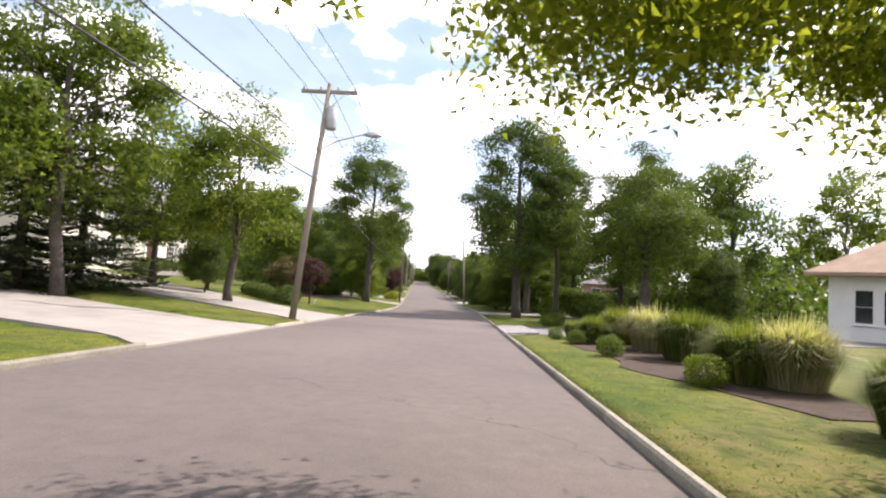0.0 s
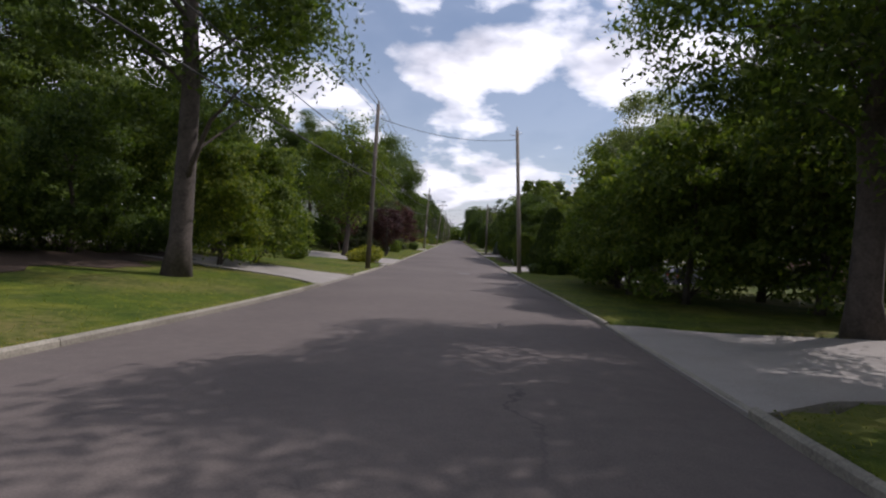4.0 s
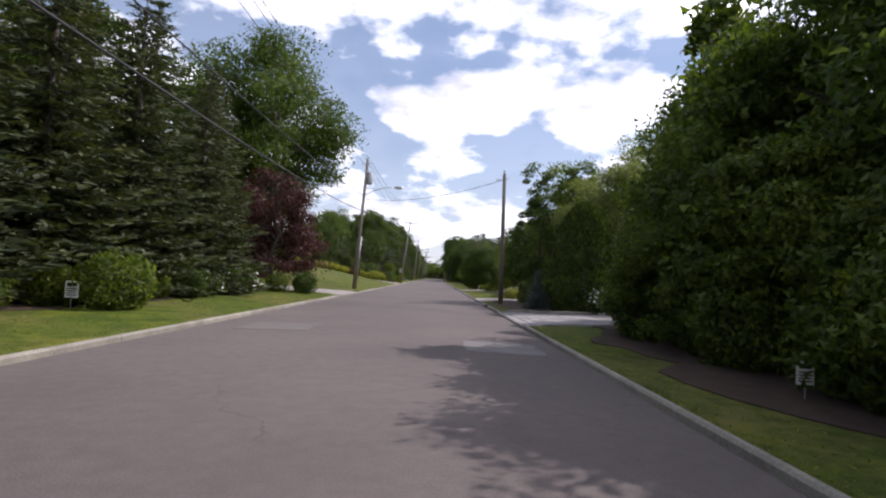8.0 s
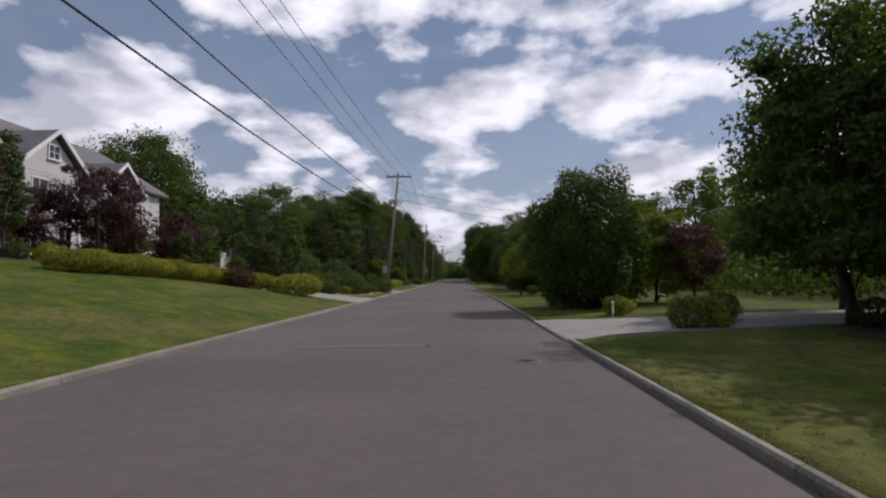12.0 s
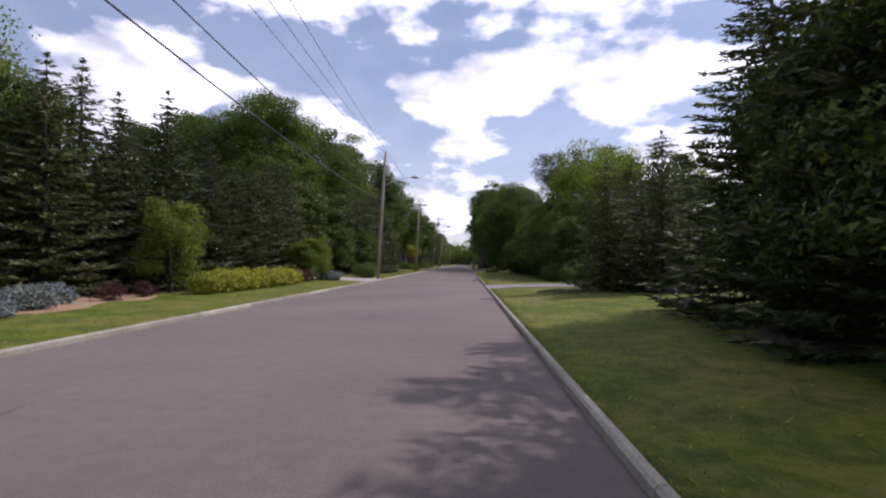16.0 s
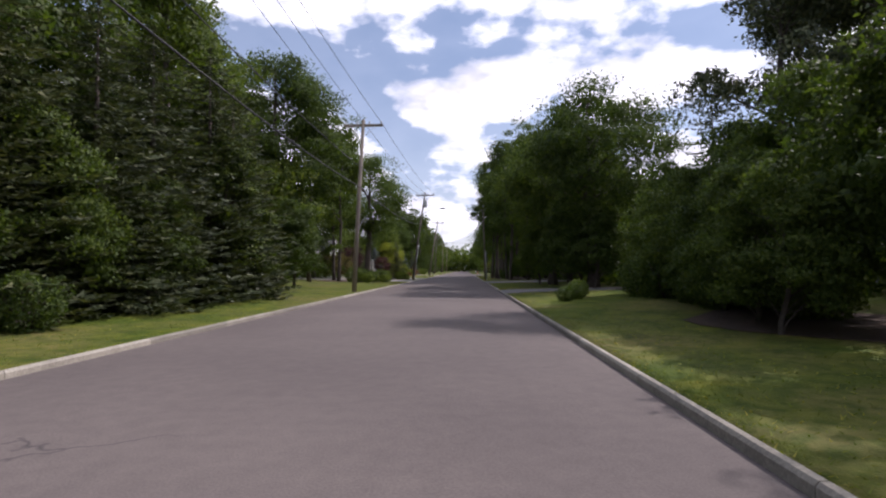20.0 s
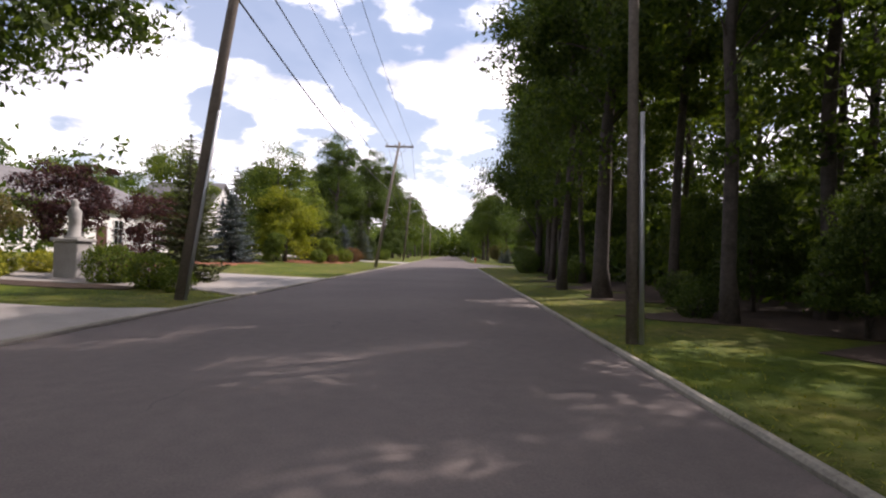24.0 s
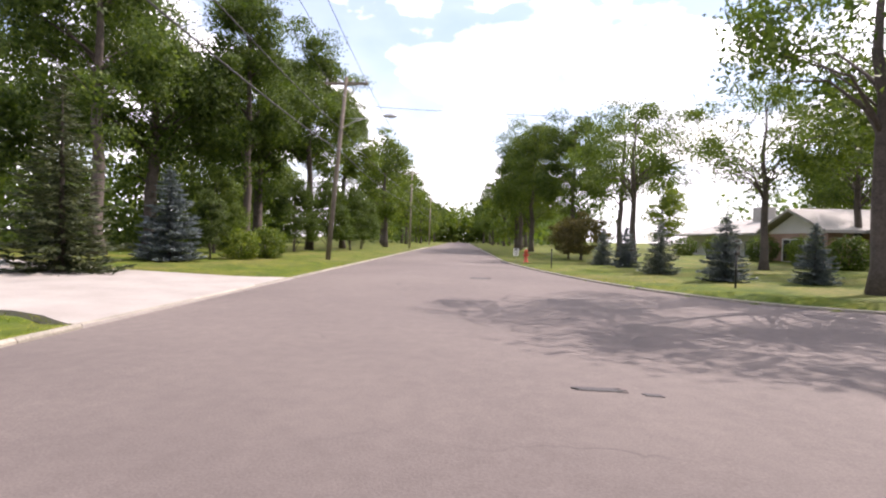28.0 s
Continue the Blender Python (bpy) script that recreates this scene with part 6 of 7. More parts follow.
def mansard_house():
    h = root_at(thing("house", "white house with grey mansard roof behind trees", "house"), 315.5, -26, math.pi / 2)
    walls(h, -10, 10, 0, 10, 3.4, "white")
    roof(h, -10, 10, 0, 10, 3.4, 2.6, "shingle", hip=2.2, over=0.5)
    for x in (-8, -5.5, -2.5, 2, 5, 8):
        window(h, x, 0.7, 1.1, 1.9, bars=(2, 3))
    part("door", boxes((-0.6, -0.05, 0.0, 0.6, -0.004, 2.1)), M["rust_door"], h, "dark brown front door")


def far_gable_house():
    h = root_at(thing("house", "white gabled house high behind the trees", "house"), 341, -28, math.pi / 2)
    walls(h, -4, 4, 0, 9, 5.0, "white")
    gable(h, -4, 4, 0, 5.0, 3.4, "white")
    roof(h, -4, 4, 0, 9, 5.0, 3.5, "shingle", over=0.4, along="y")
    window(h, 0, 5.4, 0.8, 1.3, bars=(2, 2))
    for x in (-2.2, 2.2):
        window(h, x, 2.9, 0.9, 1.4, bars=(2, 2))


def cream_gable_house():
    h = root_at(thing("house", "cream house with brown roof behind garden trees", "house"), 200, -27, math.pi / 2)
    walls(h, -8, 8, 0, 9, 5.6, "stucco")
    roof(h, -8, 8, 0, 9, 5.6, 3.0, "shingle_tan", hip=4, over=0.5)
    for x in (-6, -3, 0, 3, 6):
        window(h, x, 0.8, 1.0, 1.7, bars=(2, 3))
        window(h, x, 3.5, 1.0, 1.4, bars=(2, 2))


def ranch_house():
    h = root_at(thing("house", "long low ranch house with pale shingle roof", "house"), 366, 25, -math.pi / 2, h=-0.35)
    walls(h, -16, 14, 0, 9, 2.5, "siding")
    roof(h, -16, 14, 0, 9, 2.5, 1.5, "shingle_pale", hip=1.8, over=0.9)
    walls(h, 3, 9, -2.6, 0, 2.5, "brick", "wing_wall")
    gable(h, 3, 9, -2.6, 2.5, 1.3, "siding")
    roof(h, 3, 9, -2.6, 4.0, 2.5, 1.4, "shingle_pale", over=0.5, along="y", name="gable_roof")
    for x in (-14, -11, -8, -4, 0.5, 11.5):
        window(h, x, 0.8, 1.4, 1.2, bars=(2, 1))
    window(h, 6, 0.7, 2.2, 1.4, y=-2.62, bars=(3, 1))
    part("door", boxes((-6.4, -0.06, 0.1, -5.4, -0.004, 2.1)), M["rust_door"], h, "dark brown front door")
    part("chimney", boxes((-9.9, 3.4, 2.6, -8.3, 4.6, 5.2), bevel=0.02), M["stone"], h)


M["rust_door"] = two_tone("dark_brown_door", (0.05, 0.025, 0.018), (0.11, 0.055, 0.04), 20, 2, 0.5, 0.2)
for build in (cream_house, gable_house, brick_house, white_house, mansard_house, far_gable_house, cream_gable_house, ranch_house):
    build()

# ---- parked cars in the brick house's yard ----


def suv(s, u, turn, paint, label, spare=False, h=0.0):
    car = root_at(thing("car", label, "car", "parked cars in the yard"), s, u, turn, h=h)
    prof = [(-2.25, 0.42), (-2.28, 0.95), (-2.15, 1.05), (-1.95, 1.72), (-1.75, 1.8), (0.2, 1.8), (0.45, 1.72), (0.95, 1.12), (2.05, 1.0), (2.25, 0.85), (2.28, 0.42)]
    bm = bmesh.new()
    rings = []
    for x, k in ((-0.9, 0.94), (-0.86, 1.0), (0.86, 1.0), (0.9, 0.94)):
        rings.append([bm.verts.new((x * (0.86 if z > 1.2 else 1.0), y * k, 0.42 + (z - 0.42) * (0.97 if k < 1 else 1))) for y, z in prof])
    for a, b in zip(rings[:-1], rings[1:]):
        for i in range(len(prof)):
            j = (i + 1) % len(prof)
            bm.faces.new((a[i], a[j], b[j], b[i]))
    bm.faces.new(rings[0][::-1]), bm.faces.new(rings[-1])
    body = part("body", bm, M[paint], car)
    for sx in (-1, 1):
        bm = bmesh.new()
        for y0, y1 in ((-1.8, -0.85), (-0.75, 0.25)):
            vs = [bm.verts.new((sx * x, y, z)) for x, y, z in ((0.885, y0, 1.14), (0.885, y1 + 0.25, 1.14), (0.79, y1, 1.68), (0.79, y0 + 0.08, 1.68))]
            bm.faces.new(vs if sx < 0 else vs[::-1])
        part("side_window", bm, M["glass"], body)
    for y, z0, z1, w in ((-2.2, 1.12, 1.66, 0.72), (0.9, 1.15, 1.68, 0.74)):
        bm = bmesh.new()
        y1 = -1.97 if y < 0 else 0.5
        e = -0.02 if y < 0 else 0.03
        bm.faces.new([bm.verts.new(v) for v in ((-w - 0.06, y + e + (0.06 if y < 0 else 0), z0), (w + 0.06, y + e + (0.06 if y < 0 else 0), z0), (w - 0.04, y1 + e, z1), (-w + 0.04, y1 + e, z1))])
        part("rear_window" if y < 0 else "windscreen", bm, M["glass"], body)
    for y in (-1.4, 1.4):
        for sx in (-1, 1):
            w = mesh_part("wheel", [tube([(sx * 0.66, y, 0.36), (sx * 0.68, y, 0.36), (sx * 0.88, y, 0.36), (sx * 0.9, y, 0.36)], [0.3, 0.36, 0.36, 0.3], 18)], "rubber", car)
            mesh_part("rim", [tube([(sx * 0.87, y, 0.36), (sx * 0.915, y, 0.36)], [0.22, 0.2], 12)], "metal", w)
    part("bumper", boxes((-0.85, -2.38, 0.45, 0.85, -2.26, 0.68), bevel=0.03), M["black"], car)
    part("bumper", boxes((-0.85, 2.26, 0.45, 0.85, 2.38, 0.68), bevel=0.03), M["black"], car)
    for sx in (-0.82, 0.68):
        part("tail_light", boxes((sx, -2.31, 0.95, sx + 0.14, -2.25, 1.25), bevel=0.01), M["red_paint"], car, "red tail light")
        part("headlight", boxes((sx, 2.24, 0.75, sx + 0.14, 2.3, 0.92), bevel=0.01), M["glass"], car)
    part("number_plate", boxes((-0.25, -2.41, 0.75, 0.25, -2.385, 0.87)), M["white"], car)
    if spare:
        mesh_part("spare_wheel", [tube([(0, -2.3, 1.05), (0, -2.32, 1.05), (0, -2.5, 1.05), (0, -2.52, 1.05)], [0.3, 0.37, 0.37, 0.3], 18)], "rubber", car, "black spare wheel on the back")


suv(86.8, 21.0, 0.2 - math.pi / 2 + 0.15, "car_tan", "silver and dark station car seen from behind", h=-1.3)
suv(85.3, 22.4, -math.pi / 2 + 0.3, "car_dark", "dark off-road car with a spare wheel", True, h=-1.3)
suv(96.0, 27.5, 0.3, "white", "pale car half hidden by the hedge", h=-1.7)

# ---- beds, blocks, covers and small things ----
# bed at 172: brown ground, its dark colour also stands in for tree shade
# bed at 80.3: no mulch, a dark sheet painting the hedge's shade on grass
BEDS = [(1, 172, 191, 7.3, 15.0, "mulch"), (-1, 44, 62, 9, 16, "mulch"), (1, 6.5, 20.0, 5.6, 8.6, "mulch"), (-1, 93, 115, 7.3, 12, "mulch"), (1, 121.8, 141.4, 6.9, 15, "mulch"), (1, 80.3, 102.5, 4.75, 9.5, "mulch"), (1, 105.0, 119.4, 4.02, 11, "mulch"), (-1, 132, 160, 16.4, 20, "mulch"), (-1, 165, 178.2, 4.9, 10.5, "mulch_tan"), (-1, 186, 196, 7.4, 13, "mulch_tan"), (-1, 196, 212, 8.2, 13, "mulch"), (-1, 288.4, 289.9, 6, 12, "mulch"),
        # bed at 275: dark sheet in place of dark grass and leaf litter
        (-1, 300, 314, 11.4, 16, "mulch_red"), (-1, 315, 333, 8.0, 13, "mulch_red"), (-1, 270, 279, 6.6, 13, "mulch"), (1, 275, 313, 5.9, 20, "mulch"), (1, 230, 236, 6.8, 11, "mulch"), (-1, 220.5, 249, 7.6, 14, "mulch")]


def build_beds():
    for side, s0, s1, a0, a1, mat in BEDS:
        rows = []
        for s in np.linspace(s0, s1, max(6, int((s1 - s0) / 0.8))):
            end = min(1.0, 3.5 * (s - s0) / (s1 - s0) + 0.08, 3.5 * (s1 - s) / (s1 - s0) + 0.08)
            mid = (a0 + a1) / 2
            w = 0.5 * (a1 - a0) * (0.9 + 0.16 * math.sin(s * 1.3) + 0.08 * math.sin(s * 3.1)) * end ** 0.5
            rows.append([at(s, side * u, float(lawn_h(s, side * u)) + 0.018) for u in np.linspace(mid - w, mid + w, 8)])
        if side < 0:
            rows = [r[::-1] for r in rows]
        tagged(strip("planting_bed", rows, M[mat], thick=0.12), {"mulch": "dark mulch planting bed, in places a dark sheet for shaded grass or litter", "mulch_red": "planting bed covered with red mulch", "mulch_tan": "planting bed of dry tan mulch"}[mat], "planting bed", kind="structure")


build_beds()


def flat_patch(name, label, s, u, w, l, mat, category, turn=0.0, lift=0.006, seed=1, rough=0.08):
    """A thin plate in the carriageway, with a slightly uneven rim."""
    g = random.Random(seed)
    pts = []
    for k in range(24):
        a = 2 * math.pi * k / 24
        c, d = math.cos(a), math.sin(a)
        q = max(abs(c), abs(d))
        pts.append((c / q * w / 2 * (1 + g.uniform(-rough, rough)), d / q * l / 2 * (1 + g.uniform(-rough, rough))))
    bm = bmesh.new()
    def crown(b):
        return 0.05 * (1 - min(1, (b / HALF) ** 2)) - 0.03
    f = [bm.verts.new((*at(s + y, u + x)[:2], at(s + y)[2] + crown(u + x) + lift)) for x, y in pts]
    b = [bm.verts.new((v.co.x, v.co.y, v.co.z - 0.05)) for v in f]
    bm.faces.new(f)
    for i in range(24):
        bm.faces.new((f[i], b[i], b[(i + 1) % 24], f[(i + 1) % 24]))
    ob = part(name, bm, M[mat], None)
    return tagged(ob, label, category, kind="structure")


flat_patch("road_patch", "pale rectangular asphalt repair in the carriageway", 96.4, 2.65, 1.5, 1.5, "patch", "road repair", seed=2)
flat_patch("road_patch", "faint pale asphalt repair near the kerb", 98.2, -2.2, 1.5, 1.6, "worn", "road repair", seed=3)
flat_patch("road_patch", "pale asphalt repair across the lane", 140.6, -0.3, 2.6, 0.35, "worn", "road repair", seed=4)
flat_patch("road_patch", "pale asphalt repair across the lane", 148.6, -1.2, 1.3, 0.6, "worn", "road repair", seed=5)
flat_patch("road_patch", "dark worn hole in the asphalt", 331.0, 2.65, 0.42, 0.1, "tar", "road damage", seed=6, rough=0.3)
flat_patch("road_patch", "dark worn hole in the asphalt", 330.9, 3.1, 0.15, 0.08, "tar", "road damage", seed=7, rough=0.3)
flat_patch("road_patch", "dark worn spot in the asphalt", 344, 2.0, 0.6, 0.5, "tar", "road damage", seed=9, rough=0.3)
flat_patch("road_patch", "pale patch of worn asphalt", 219.2, -1.6, 0.6, 0.5, "patch", "road repair", seed=14, rough=0.3)
flat_patch("road_patch", "dark crack spot in the asphalt", 122.5, 0.5, 0.3, 0.13, "tar", "road damage", seed=10, rough=0.35)
flat_patch("road_patch", "pale patch of worn asphalt", 222.7, 0.8, 0.42, 0.5, "patch", "road repair", seed=12, rough=0.3)


def cover(name, label, s, u, square=False, size=1.0, ring="patch"):
    root = tagged(new(name), label, "drain cover", kind="structure")
    x, y, z = at(s, u, 0.05 * (1 - (u / HALF) ** 2) - 0.03)
    root.matrix_basis = Matrix.Translation((x, y, z)) @ Matrix.Diagonal((0.9 if square else size,) * 2 + (1.0, 1.0))
    if square:
        part("grate_frame", boxes((-0.34, -0.45, -0.08, 0.34, -0.4, 0.012), (-0.34, 0.4, -0.08, 0.34, 0.45, 0.012), (-0.34, -0.4, -0.08, -0.29, 0.4, 0.012), (0.29, -0.4, -0.08, 0.34, 0.4, 0.012)), M["iron"], root)
        # no hollow: a black block paints the darkness between the bars
        part("pit", boxes((-0.29, -0.4, -0.1, 0.29, 0.4, 0.0035)), M["black"], root)
        for k in range(7):
            part("bar", boxes((-0.29, -0.37 + k * 0.115, -0.03, 0.29, -0.33 + k * 0.115, 0.010)), M["iron"], root)
    else:
        mesh_part("lid", [tube([(0, 0, -0.06), (0, 0, 0.004), (0, 0, 0.012)], [0.36, 0.36, 0.34], 28)], "iron", root, smooth=False)
        for k in range(3):
            mesh_part("lid_ring", [tube([(0, 0, 0.010), (0, 0, 0.015 + 0.003 * k)], [0.3 - k * 0.09, 0.29 - k * 0.09], 24)], ring, root, smooth=False)


cover("manhole", "round cast-iron manhole cover in the carriageway", 68.5, 1.05)
cover("drain_grate", "rectangular iron drain grate beside the kerb", 196.1, 3.56, True)
cover("drain_grate", "rectangular iron drain grate beside the kerb", 141.0, 3.56, True)
cover("drain_grate", "rectangular iron drain grate beside the kerb", 215.9, 3.56, True)
cover("drain_grate", "rectangular iron drain grate beside the kerb", 70.9, 3.55, True)
cover("manhole", "small dark iron valve cover in the carriageway", 138.8, 2.72, size=0.6, ring="black")
inlet = tagged(new("kerb_inlet"), "dark storm-drain opening in the kerb", "drain", kind="structure")
inlet.matrix_basis = Matrix.Translation(at(72.4, -HALF - 0.1, 0.0))
part("lintel", boxes((-0.25, -0.8, KERB_H + 0.002, 0.12, 0.8, KERB_H + 0.05), bevel=0.012), M["concrete"], inlet)
# solid black block on the kerb's face paints the dark of the recess
part("opening", boxes((0.03, -0.6, 0.0, 0.108, 0.6, KERB_H - 0.005)), M["black"], inlet)


def yard_sign(s, u, turn, label, size=1.0):
    r = root_at(thing("yard_sign", label, "sign", "yard signs on stakes"), s, u, turn, size)
    part("stake", boxes((-0.012, -0.012, -0.15, 0.012, 0.012, 0.35)), M["metal"], r)
    b = part("board", boxes((-0.17, -0.01, 0.3, 0.17, 0.01, 0.76), bevel=0.004), M["white"], r)
    part("print", boxes((-0.12, -0.0145, 0.62, 0.12, -0.0105, 0.72), *[(-0.13, -0.0145, 0.36 + k * 0.06, 0.13 - 0.03 * (k % 2), -0.0105, 0.385 + k * 0.06) for k in range(4)]), M["black"], b, "dark printed bars")


yard_sign(98.4, -7.2, 0.15, "small white yard sign with dark print", 0.85)
yard_sign(92.3, 5.75, -0.1, "small white yard sign in the shade", 0.6)
yard_sign(360.5, 4.9, 0.0, "small white sign beside the kerb")


def path_lamp(s, u):
    r = root_at(thing("path_lamp", "low garden lamp with a pale domed hood", "garden lamp"), s, u)
    mesh_part("stem", [tube([(0, 0, -0.1), (0, 0, 0.36)], [0.025, 0.025], 8)], "metal", r)
    mesh_part("hood", [tube([(0, 0, 0.34), (0, 0, 0.36), (0, 0, 0.46), (0, 0, 0.5)], [0.15, 0.16, 0.09, 0.02], 14)], "white", r)


path_lamp(81.7, 5.2)


def marker(s, u, height, mat, label, name="marker_post"):
    r = root_at(thing(name, label, "post"), s, u)
    mesh_part("post", [tube([(0, 0, -0.15), (0, 0, height)], [0.03, 0.026], 8)], mat, r)
    mesh_part("cap", [tube([(0, 0, height - 0.08), (0, 0, height), (0, 0, height + 0.03)], [0.045, 0.045, 0.02], 8)], mat, r)


marker(341.0, 9.0, 1.0, "black", "thin dark metal post beside the corner")
marker(351, 5.6, 0.9, "black", "thin dark metal post beside the kerb")
marker(122.0, 6.2, 0.5, "black", "short dark post beside the driveway")
marker(146.2, 6.3, 0.45, "white", "short white post beside the driveway")
marker(133.6, -9.8, 0.28, "black", "small black sprinkler head on the lawn")
marker(35.6, -7.9, 0.22, "white", "small white marker at the foot of a tree")


def hydrant(s, u):
    r = root_at(thing("fire_hydrant", "red fire hydrant beside the kerb", "hydrant"), s, u)
    mesh_part("barrel", [tube([(0, 0, -0.1), (0, 0, 0.05), (0, 0, 0.08), (0, 0, 0.55), (0, 0, 0.58), (0, 0, 0.72), (0, 0, 0.78)], [0.16, 0.16, 0.1, 0.1, 0.13, 0.1, 0.03], 12)], "red_paint", r)
    for x in (-1, 1):
        mesh_part("outlet", [tube([(x * 0.08, 0, 0.42), (x * 0.19, 0, 0.42)], [0.06, 0.055], 9)], "red_paint", r)
    mesh_part("nut", [tube([(0, 0, 0.77), (0, 0, 0.84)], [0.035, 0.03], 6)], "metal", r)


hydrant(357.6, 5.2)


def sapling(s, u):
    r = root_at(thing("young_tree", "thin staked young tree on the corner lawn", "tree"), s, u)
    mesh_part("stem", [tube([(0, 0, -0.1), (0.03, 0, 0.9), (0, 0.03, 2.4)], [0.022, 0.018, 0.006], 6)], "bark", r)
    g = np.random.default_rng(4)
    p = g.normal(0, 1, (420, 3)) * [0.28, 0.28, 0.42] + [0, 0, 2.1]
    v, q = cards(g, p, 0.06)
    mesh_object("crown", v, q, M["maple"], r)


sapling(325.6, 6.4)


def statue(s, u):
    p = root_at(thing("pedestal", "rough stone pedestal in the garden bed", "pedestal"), s, u)
    part("shaft", boxes((-0.38, -0.38, -0.2, 0.38, 0.38, 1.15), bevel=0.03), M["stone"], p)
    part("cap", boxes((-0.46, -0.46, 1.152, 0.46, 0.46, 1.27), bevel=0.03), M["stone"], p)
    st = tagged(mesh_object("statue", *merge([tube([(0, 0, 0), (0, 0, 0.06), (0, 0, 0.1), (0.02, 0, 0.5), (0, 0, 0.85), (0, 0, 0.98), (0, 0, 1.04), (0, 0, 1.16), (0, 0, 1.26)], [0.26, 0.26, 0.19, 0.17, 0.2, 0.12, 0.09, 0.12, 0.05], 12)]), M["stone"], smooth=True), "weathered grey stone garden statue", "statue")
    st.matrix_basis = Matrix.Translation(at(s, u, float(lawn_h(s, u)) + 1.272))


statue(291.8, -10.6)


def branch_pile(s, u):
    g = random.Random(3)
    pieces = []
    for k in range(16):
        a, l = g.uniform(0, 3.1), g.uniform(0.4, 1.1)
        x, y, z = g.uniform(-0.6, 0.6), g.uniform(-0.35, 0.35), 0.03 + 0.09 * g.random()
        pieces.append(tube([(x - l / 2 * math.cos(a), y - l / 2 * math.sin(a), z), (x, y, z + 0.06), (x + l / 2 * math.cos(a), y + l / 2 * math.sin(a), z - 0.01)], [0.025, 0.022, 0.01], 5))
    v, f = merge(pieces)
    ob = mesh_object("branch_pile", v, f, M["bark"])
    tagged(ob, "small pile of dead branches on the lawn", "branches").matrix_basis = spot(s, u)


branch_pile(197.5, 6.6)


def iron_fence(s0, s1, u):
    r = root_at(thing("iron_fence", "black iron picket fence beside the paved driveway", "fence"), s0, u, math.pi / 2)
    n = int((s1 - s0) / 0.13)
    for z in (0.2, 1.05):
        part("rail", boxes((0, -0.015, z, s1 - s0, 0.015, z + 0.035)), M["black"], r)
    for k in range(n):
        part("picket", boxes((k * 0.13, -0.009, 0.02, k * 0.13 + 0.018, 0.009, 1.22)), M["black"], r)


iron_fence(106.9, 110.2, 9.6)


def belgian_apron():
    """Rows of granite setts across the mouth of a driveway."""
    root = tagged(new("sett_apron"), "apron of pale granite setts across a driveway", "paving", kind="structure")
    g = random.Random(8)
    shapes = []
    for k in range(4):
        bm = box(bmesh.new(), -0.103, -0.091, -0.12, 0.103, 0.091, 0.0)
        for v in bm.verts:
            v.co += Vector((g.uniform(-0.006, 0.006), g.uniform(-0.006, 0.006), g.uniform(-0.004, 0.004) if v.co.z > -0.05 else 0))
        bmesh.ops.bevel(bm, geom=bm.edges[:], offset=0.008, segments=1, affect="EDGES")
        me = bpy.data.meshes.new("sett")
        bm.to_mesh(me)
        bm.free()
        me.materials.append(M["paver"])
        shapes.append(me)
    for j in range(6):
        for k in range(29):
            s = 20.5 + k * 0.2 + (0.1 if j % 2 else 0)
            ob = new("sett", shapes[g.randrange(4)])
            ob.parent = root
            u = HALF + 0.15 + j * 0.223
            ob.matrix_basis = Matrix.LocRotScale(at(s, u, 0.075 + 0.07 * (u - HALF) + g.uniform(-0.003, 0.003)), Euler((g.uniform(-0.01, 0.01), -0.07 + g.uniform(-0.012, 0.012), -heading(s) + g.uniform(-0.02, 0.02))), None)


belgian_apron()


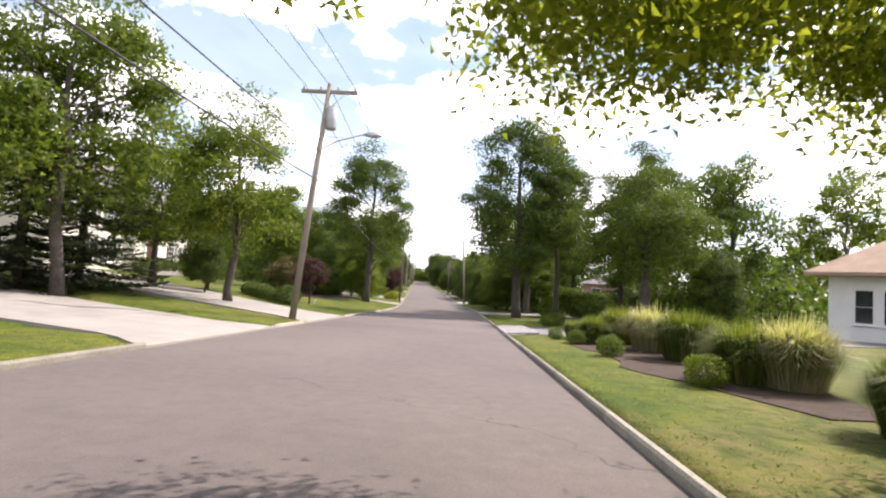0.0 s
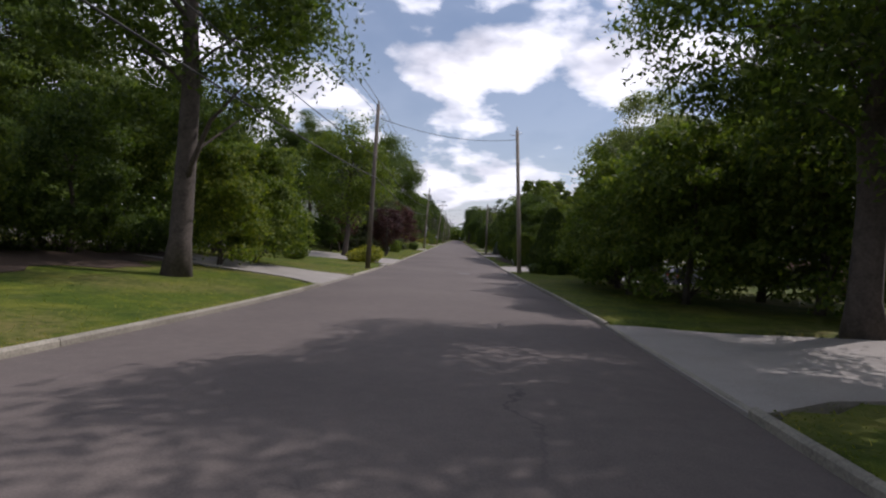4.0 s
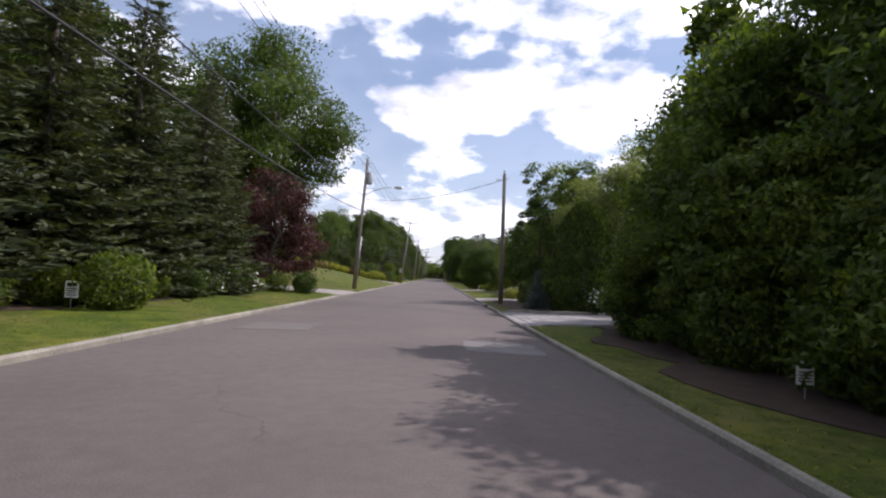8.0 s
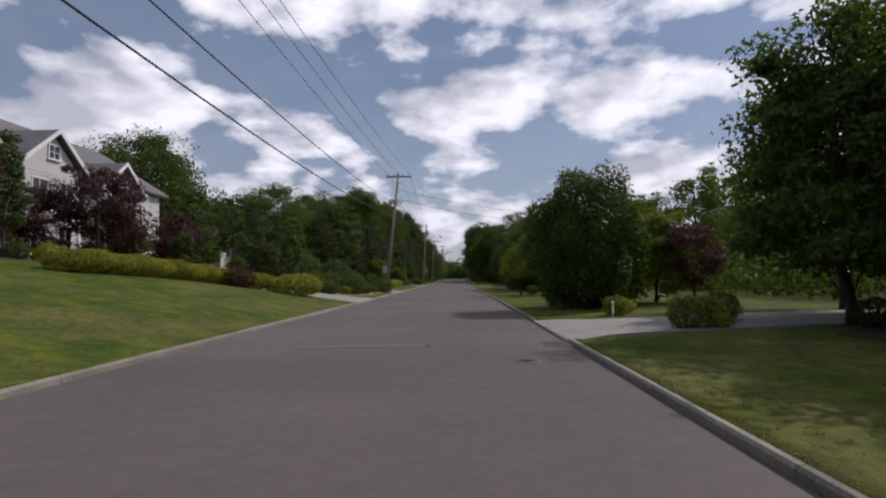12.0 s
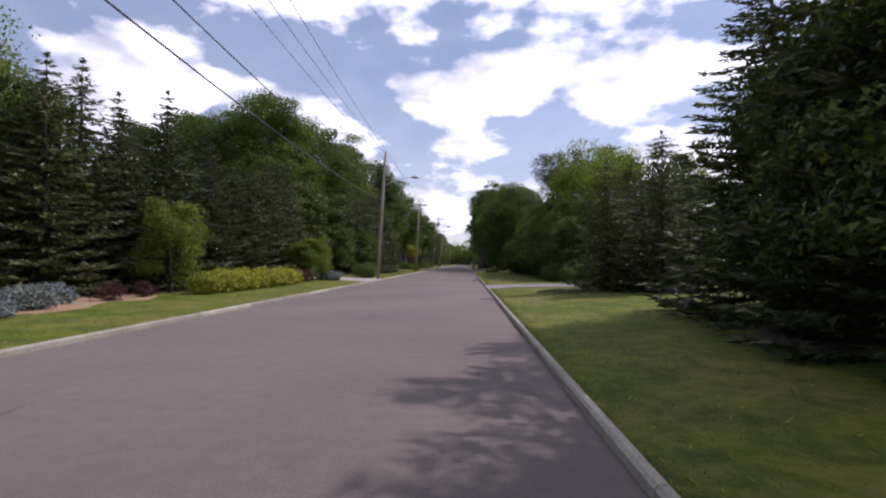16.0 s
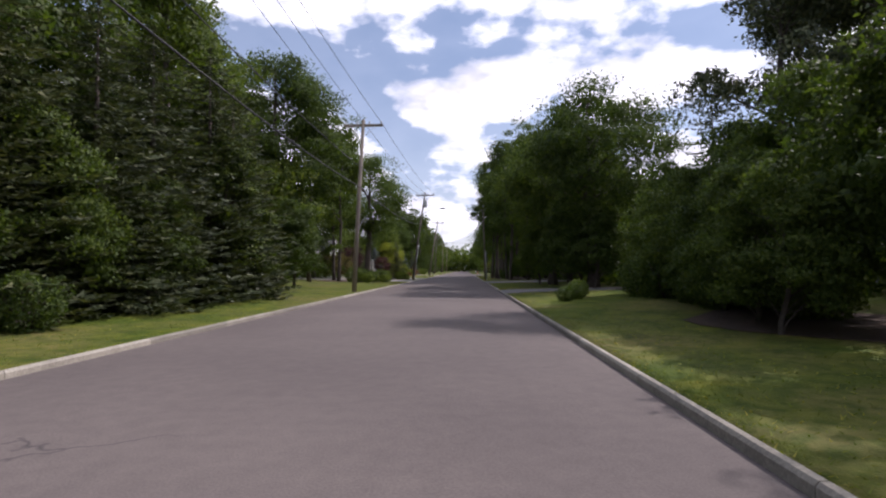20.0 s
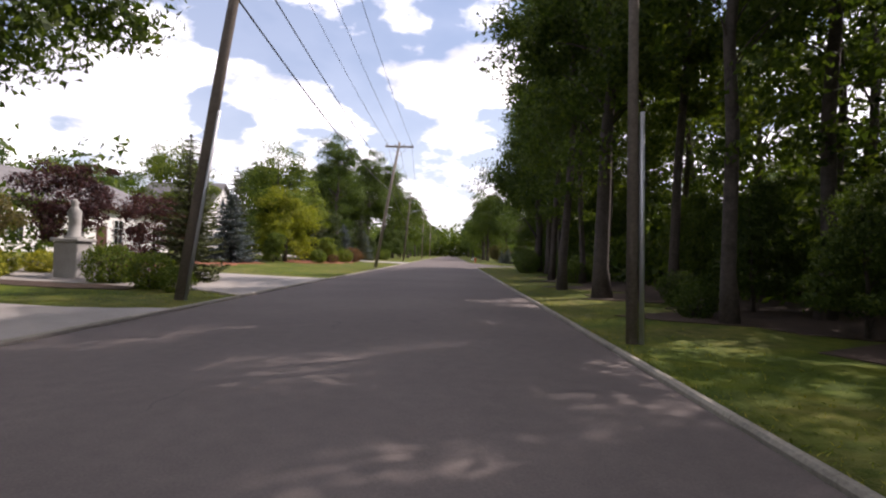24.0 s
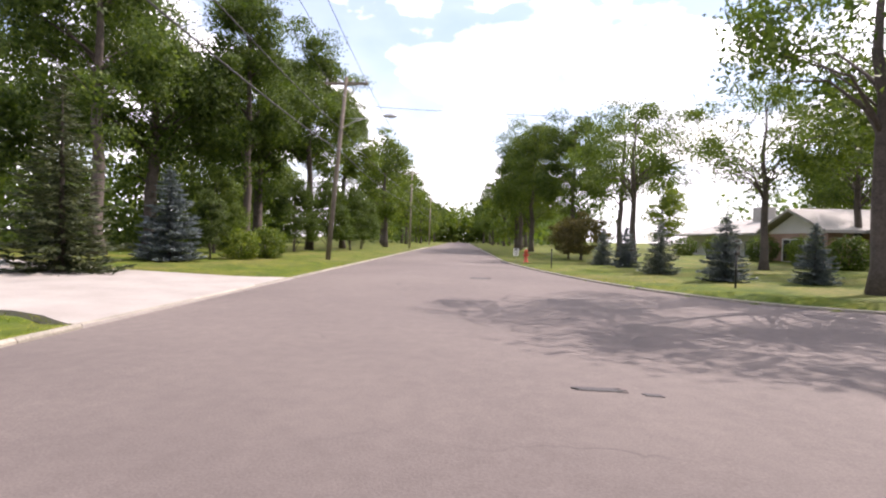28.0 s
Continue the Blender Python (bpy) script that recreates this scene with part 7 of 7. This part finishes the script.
def drive_pavers():
    """Single paving stones over the paved driveway: the nearest as pieces, the rest joined."""
    d = DRIVES[7]
    root = tagged(new("paving"), "pale paving stones of the driveway", "paving", kind="structure")
    g = random.Random(9)
    bm = box(bmesh.new(), -0.148, -0.077, -0.05, 0.148, 0.077, 0.0)
    bmesh.ops.bevel(bm, geom=bm.edges[:], offset=0.006, segments=1, affect="EDGES")
    me = bpy.data.meshes.new("paving_stone")
    bm.to_mesh(me)
    bm.free()
    me.materials.append(M["paver"])
    block = np.array([v.co[:] for v in me.vertices])
    sides = [list(p.vertices) for p in me.polygons]
    rest_v, rest_q, rest_t = [], [], []
    for j in range(21):
        a = 0.5 + j * 0.308
        p, q = drive_edges(d, a)
        n = int((q - p - 0.3) / 0.164)
        tilt = -math.atan2(drive_h(d, a + 0.15) - drive_h(d, a - 0.15), 0.3)
        for k in range(n):
            s = p + 0.16 + (0.082 if j % 2 else 0) + k * 0.164
            m = Matrix.LocRotScale(at(s, HALF + a, drive_h(d, a) + 0.014 + g.uniform(-0.002, 0.002)), Euler((g.uniform(-0.008, 0.008), tilt, -heading(s) + g.uniform(-0.012, 0.012))), None)
            if j < 9:
                ob = new("paving_stone", me)
                ob.parent = root
                ob.matrix_basis = m
            else:
                base = len(rest_v) * len(block)
                rest_v.append([m @ Vector(v) for v in block])
                rest_q += [[base + i for i in f] for f in sides if len(f) == 4]
                rest_t += [[base + i for i in f] for f in sides if len(f) == 3]
    ob = mesh_object("paving_stones", np.array(rest_v).reshape(-1, 3), [f for f in (np.array(rest_q), np.array(rest_t)) if len(f)], M["paver"], root)
    ob["kind"] = "stuff"


drive_pavers()


def grass_blades():
    """Short blades over the verges and lawns nearest to the carriageway."""
    g = np.random.default_rng(21)
    n = 290000
    s = g.uniform(-2, 352, n)
    a = 0.11 + 4.4 * g.uniform(0, 1, n) ** 1.7
    side = np.where(g.uniform(0, 1, n) < 0.5, -1, 1)
    u = side * (HALF + a)
    keep = np.ones(n, bool)
    for d in DRIVES:
        m = (side == d[0])
        p, q = drive_edges(d, a)
        keep &= ~(m & (s > p - 0.03) & (s < q + 0.03))
    p, q = side_edges(a)
    keep &= ~((side > 0) & (s > p - 0.2) & (s < q + 0.2))
    for sd, s0, s1, a0, a1, mat in BEDS:
        keep &= ~((side == sd) & (s > s0) & (s < s1) & (np.abs(u) > a0 + 0.25) & (np.abs(u) < a1))
    s, u = s[keep], u[keep]
    n = len(s)
    h = lawn_h(s, u)
    t = np.interp(s, ST, TURN)
    base = np.stack([np.interp(s, ST, CX) + u * np.cos(t), np.interp(s, ST, CY) - u * np.sin(t), np.interp(s, ST, CZ) + h - 0.01], 1)
    w = g.uniform(0, 6.28, n)
    d = np.stack([np.cos(w), np.sin(w), 0 * w], 1) * g.uniform(0.008, 0.016, n)[:, None]
    tip = base + np.stack([g.normal(0, 0.045, n), g.normal(0, 0.045, n), g.uniform(0.012, 0.04, n)], 1)
    v = np.stack([base - d, base + d, tip], 1).reshape(-1, 3)
    tagged(mesh_object("grass", v, np.arange(3 * n).reshape(-1, 3), M["grass"]), "short mown grass along the verges", "grass", kind="stuff")


grass_blades()
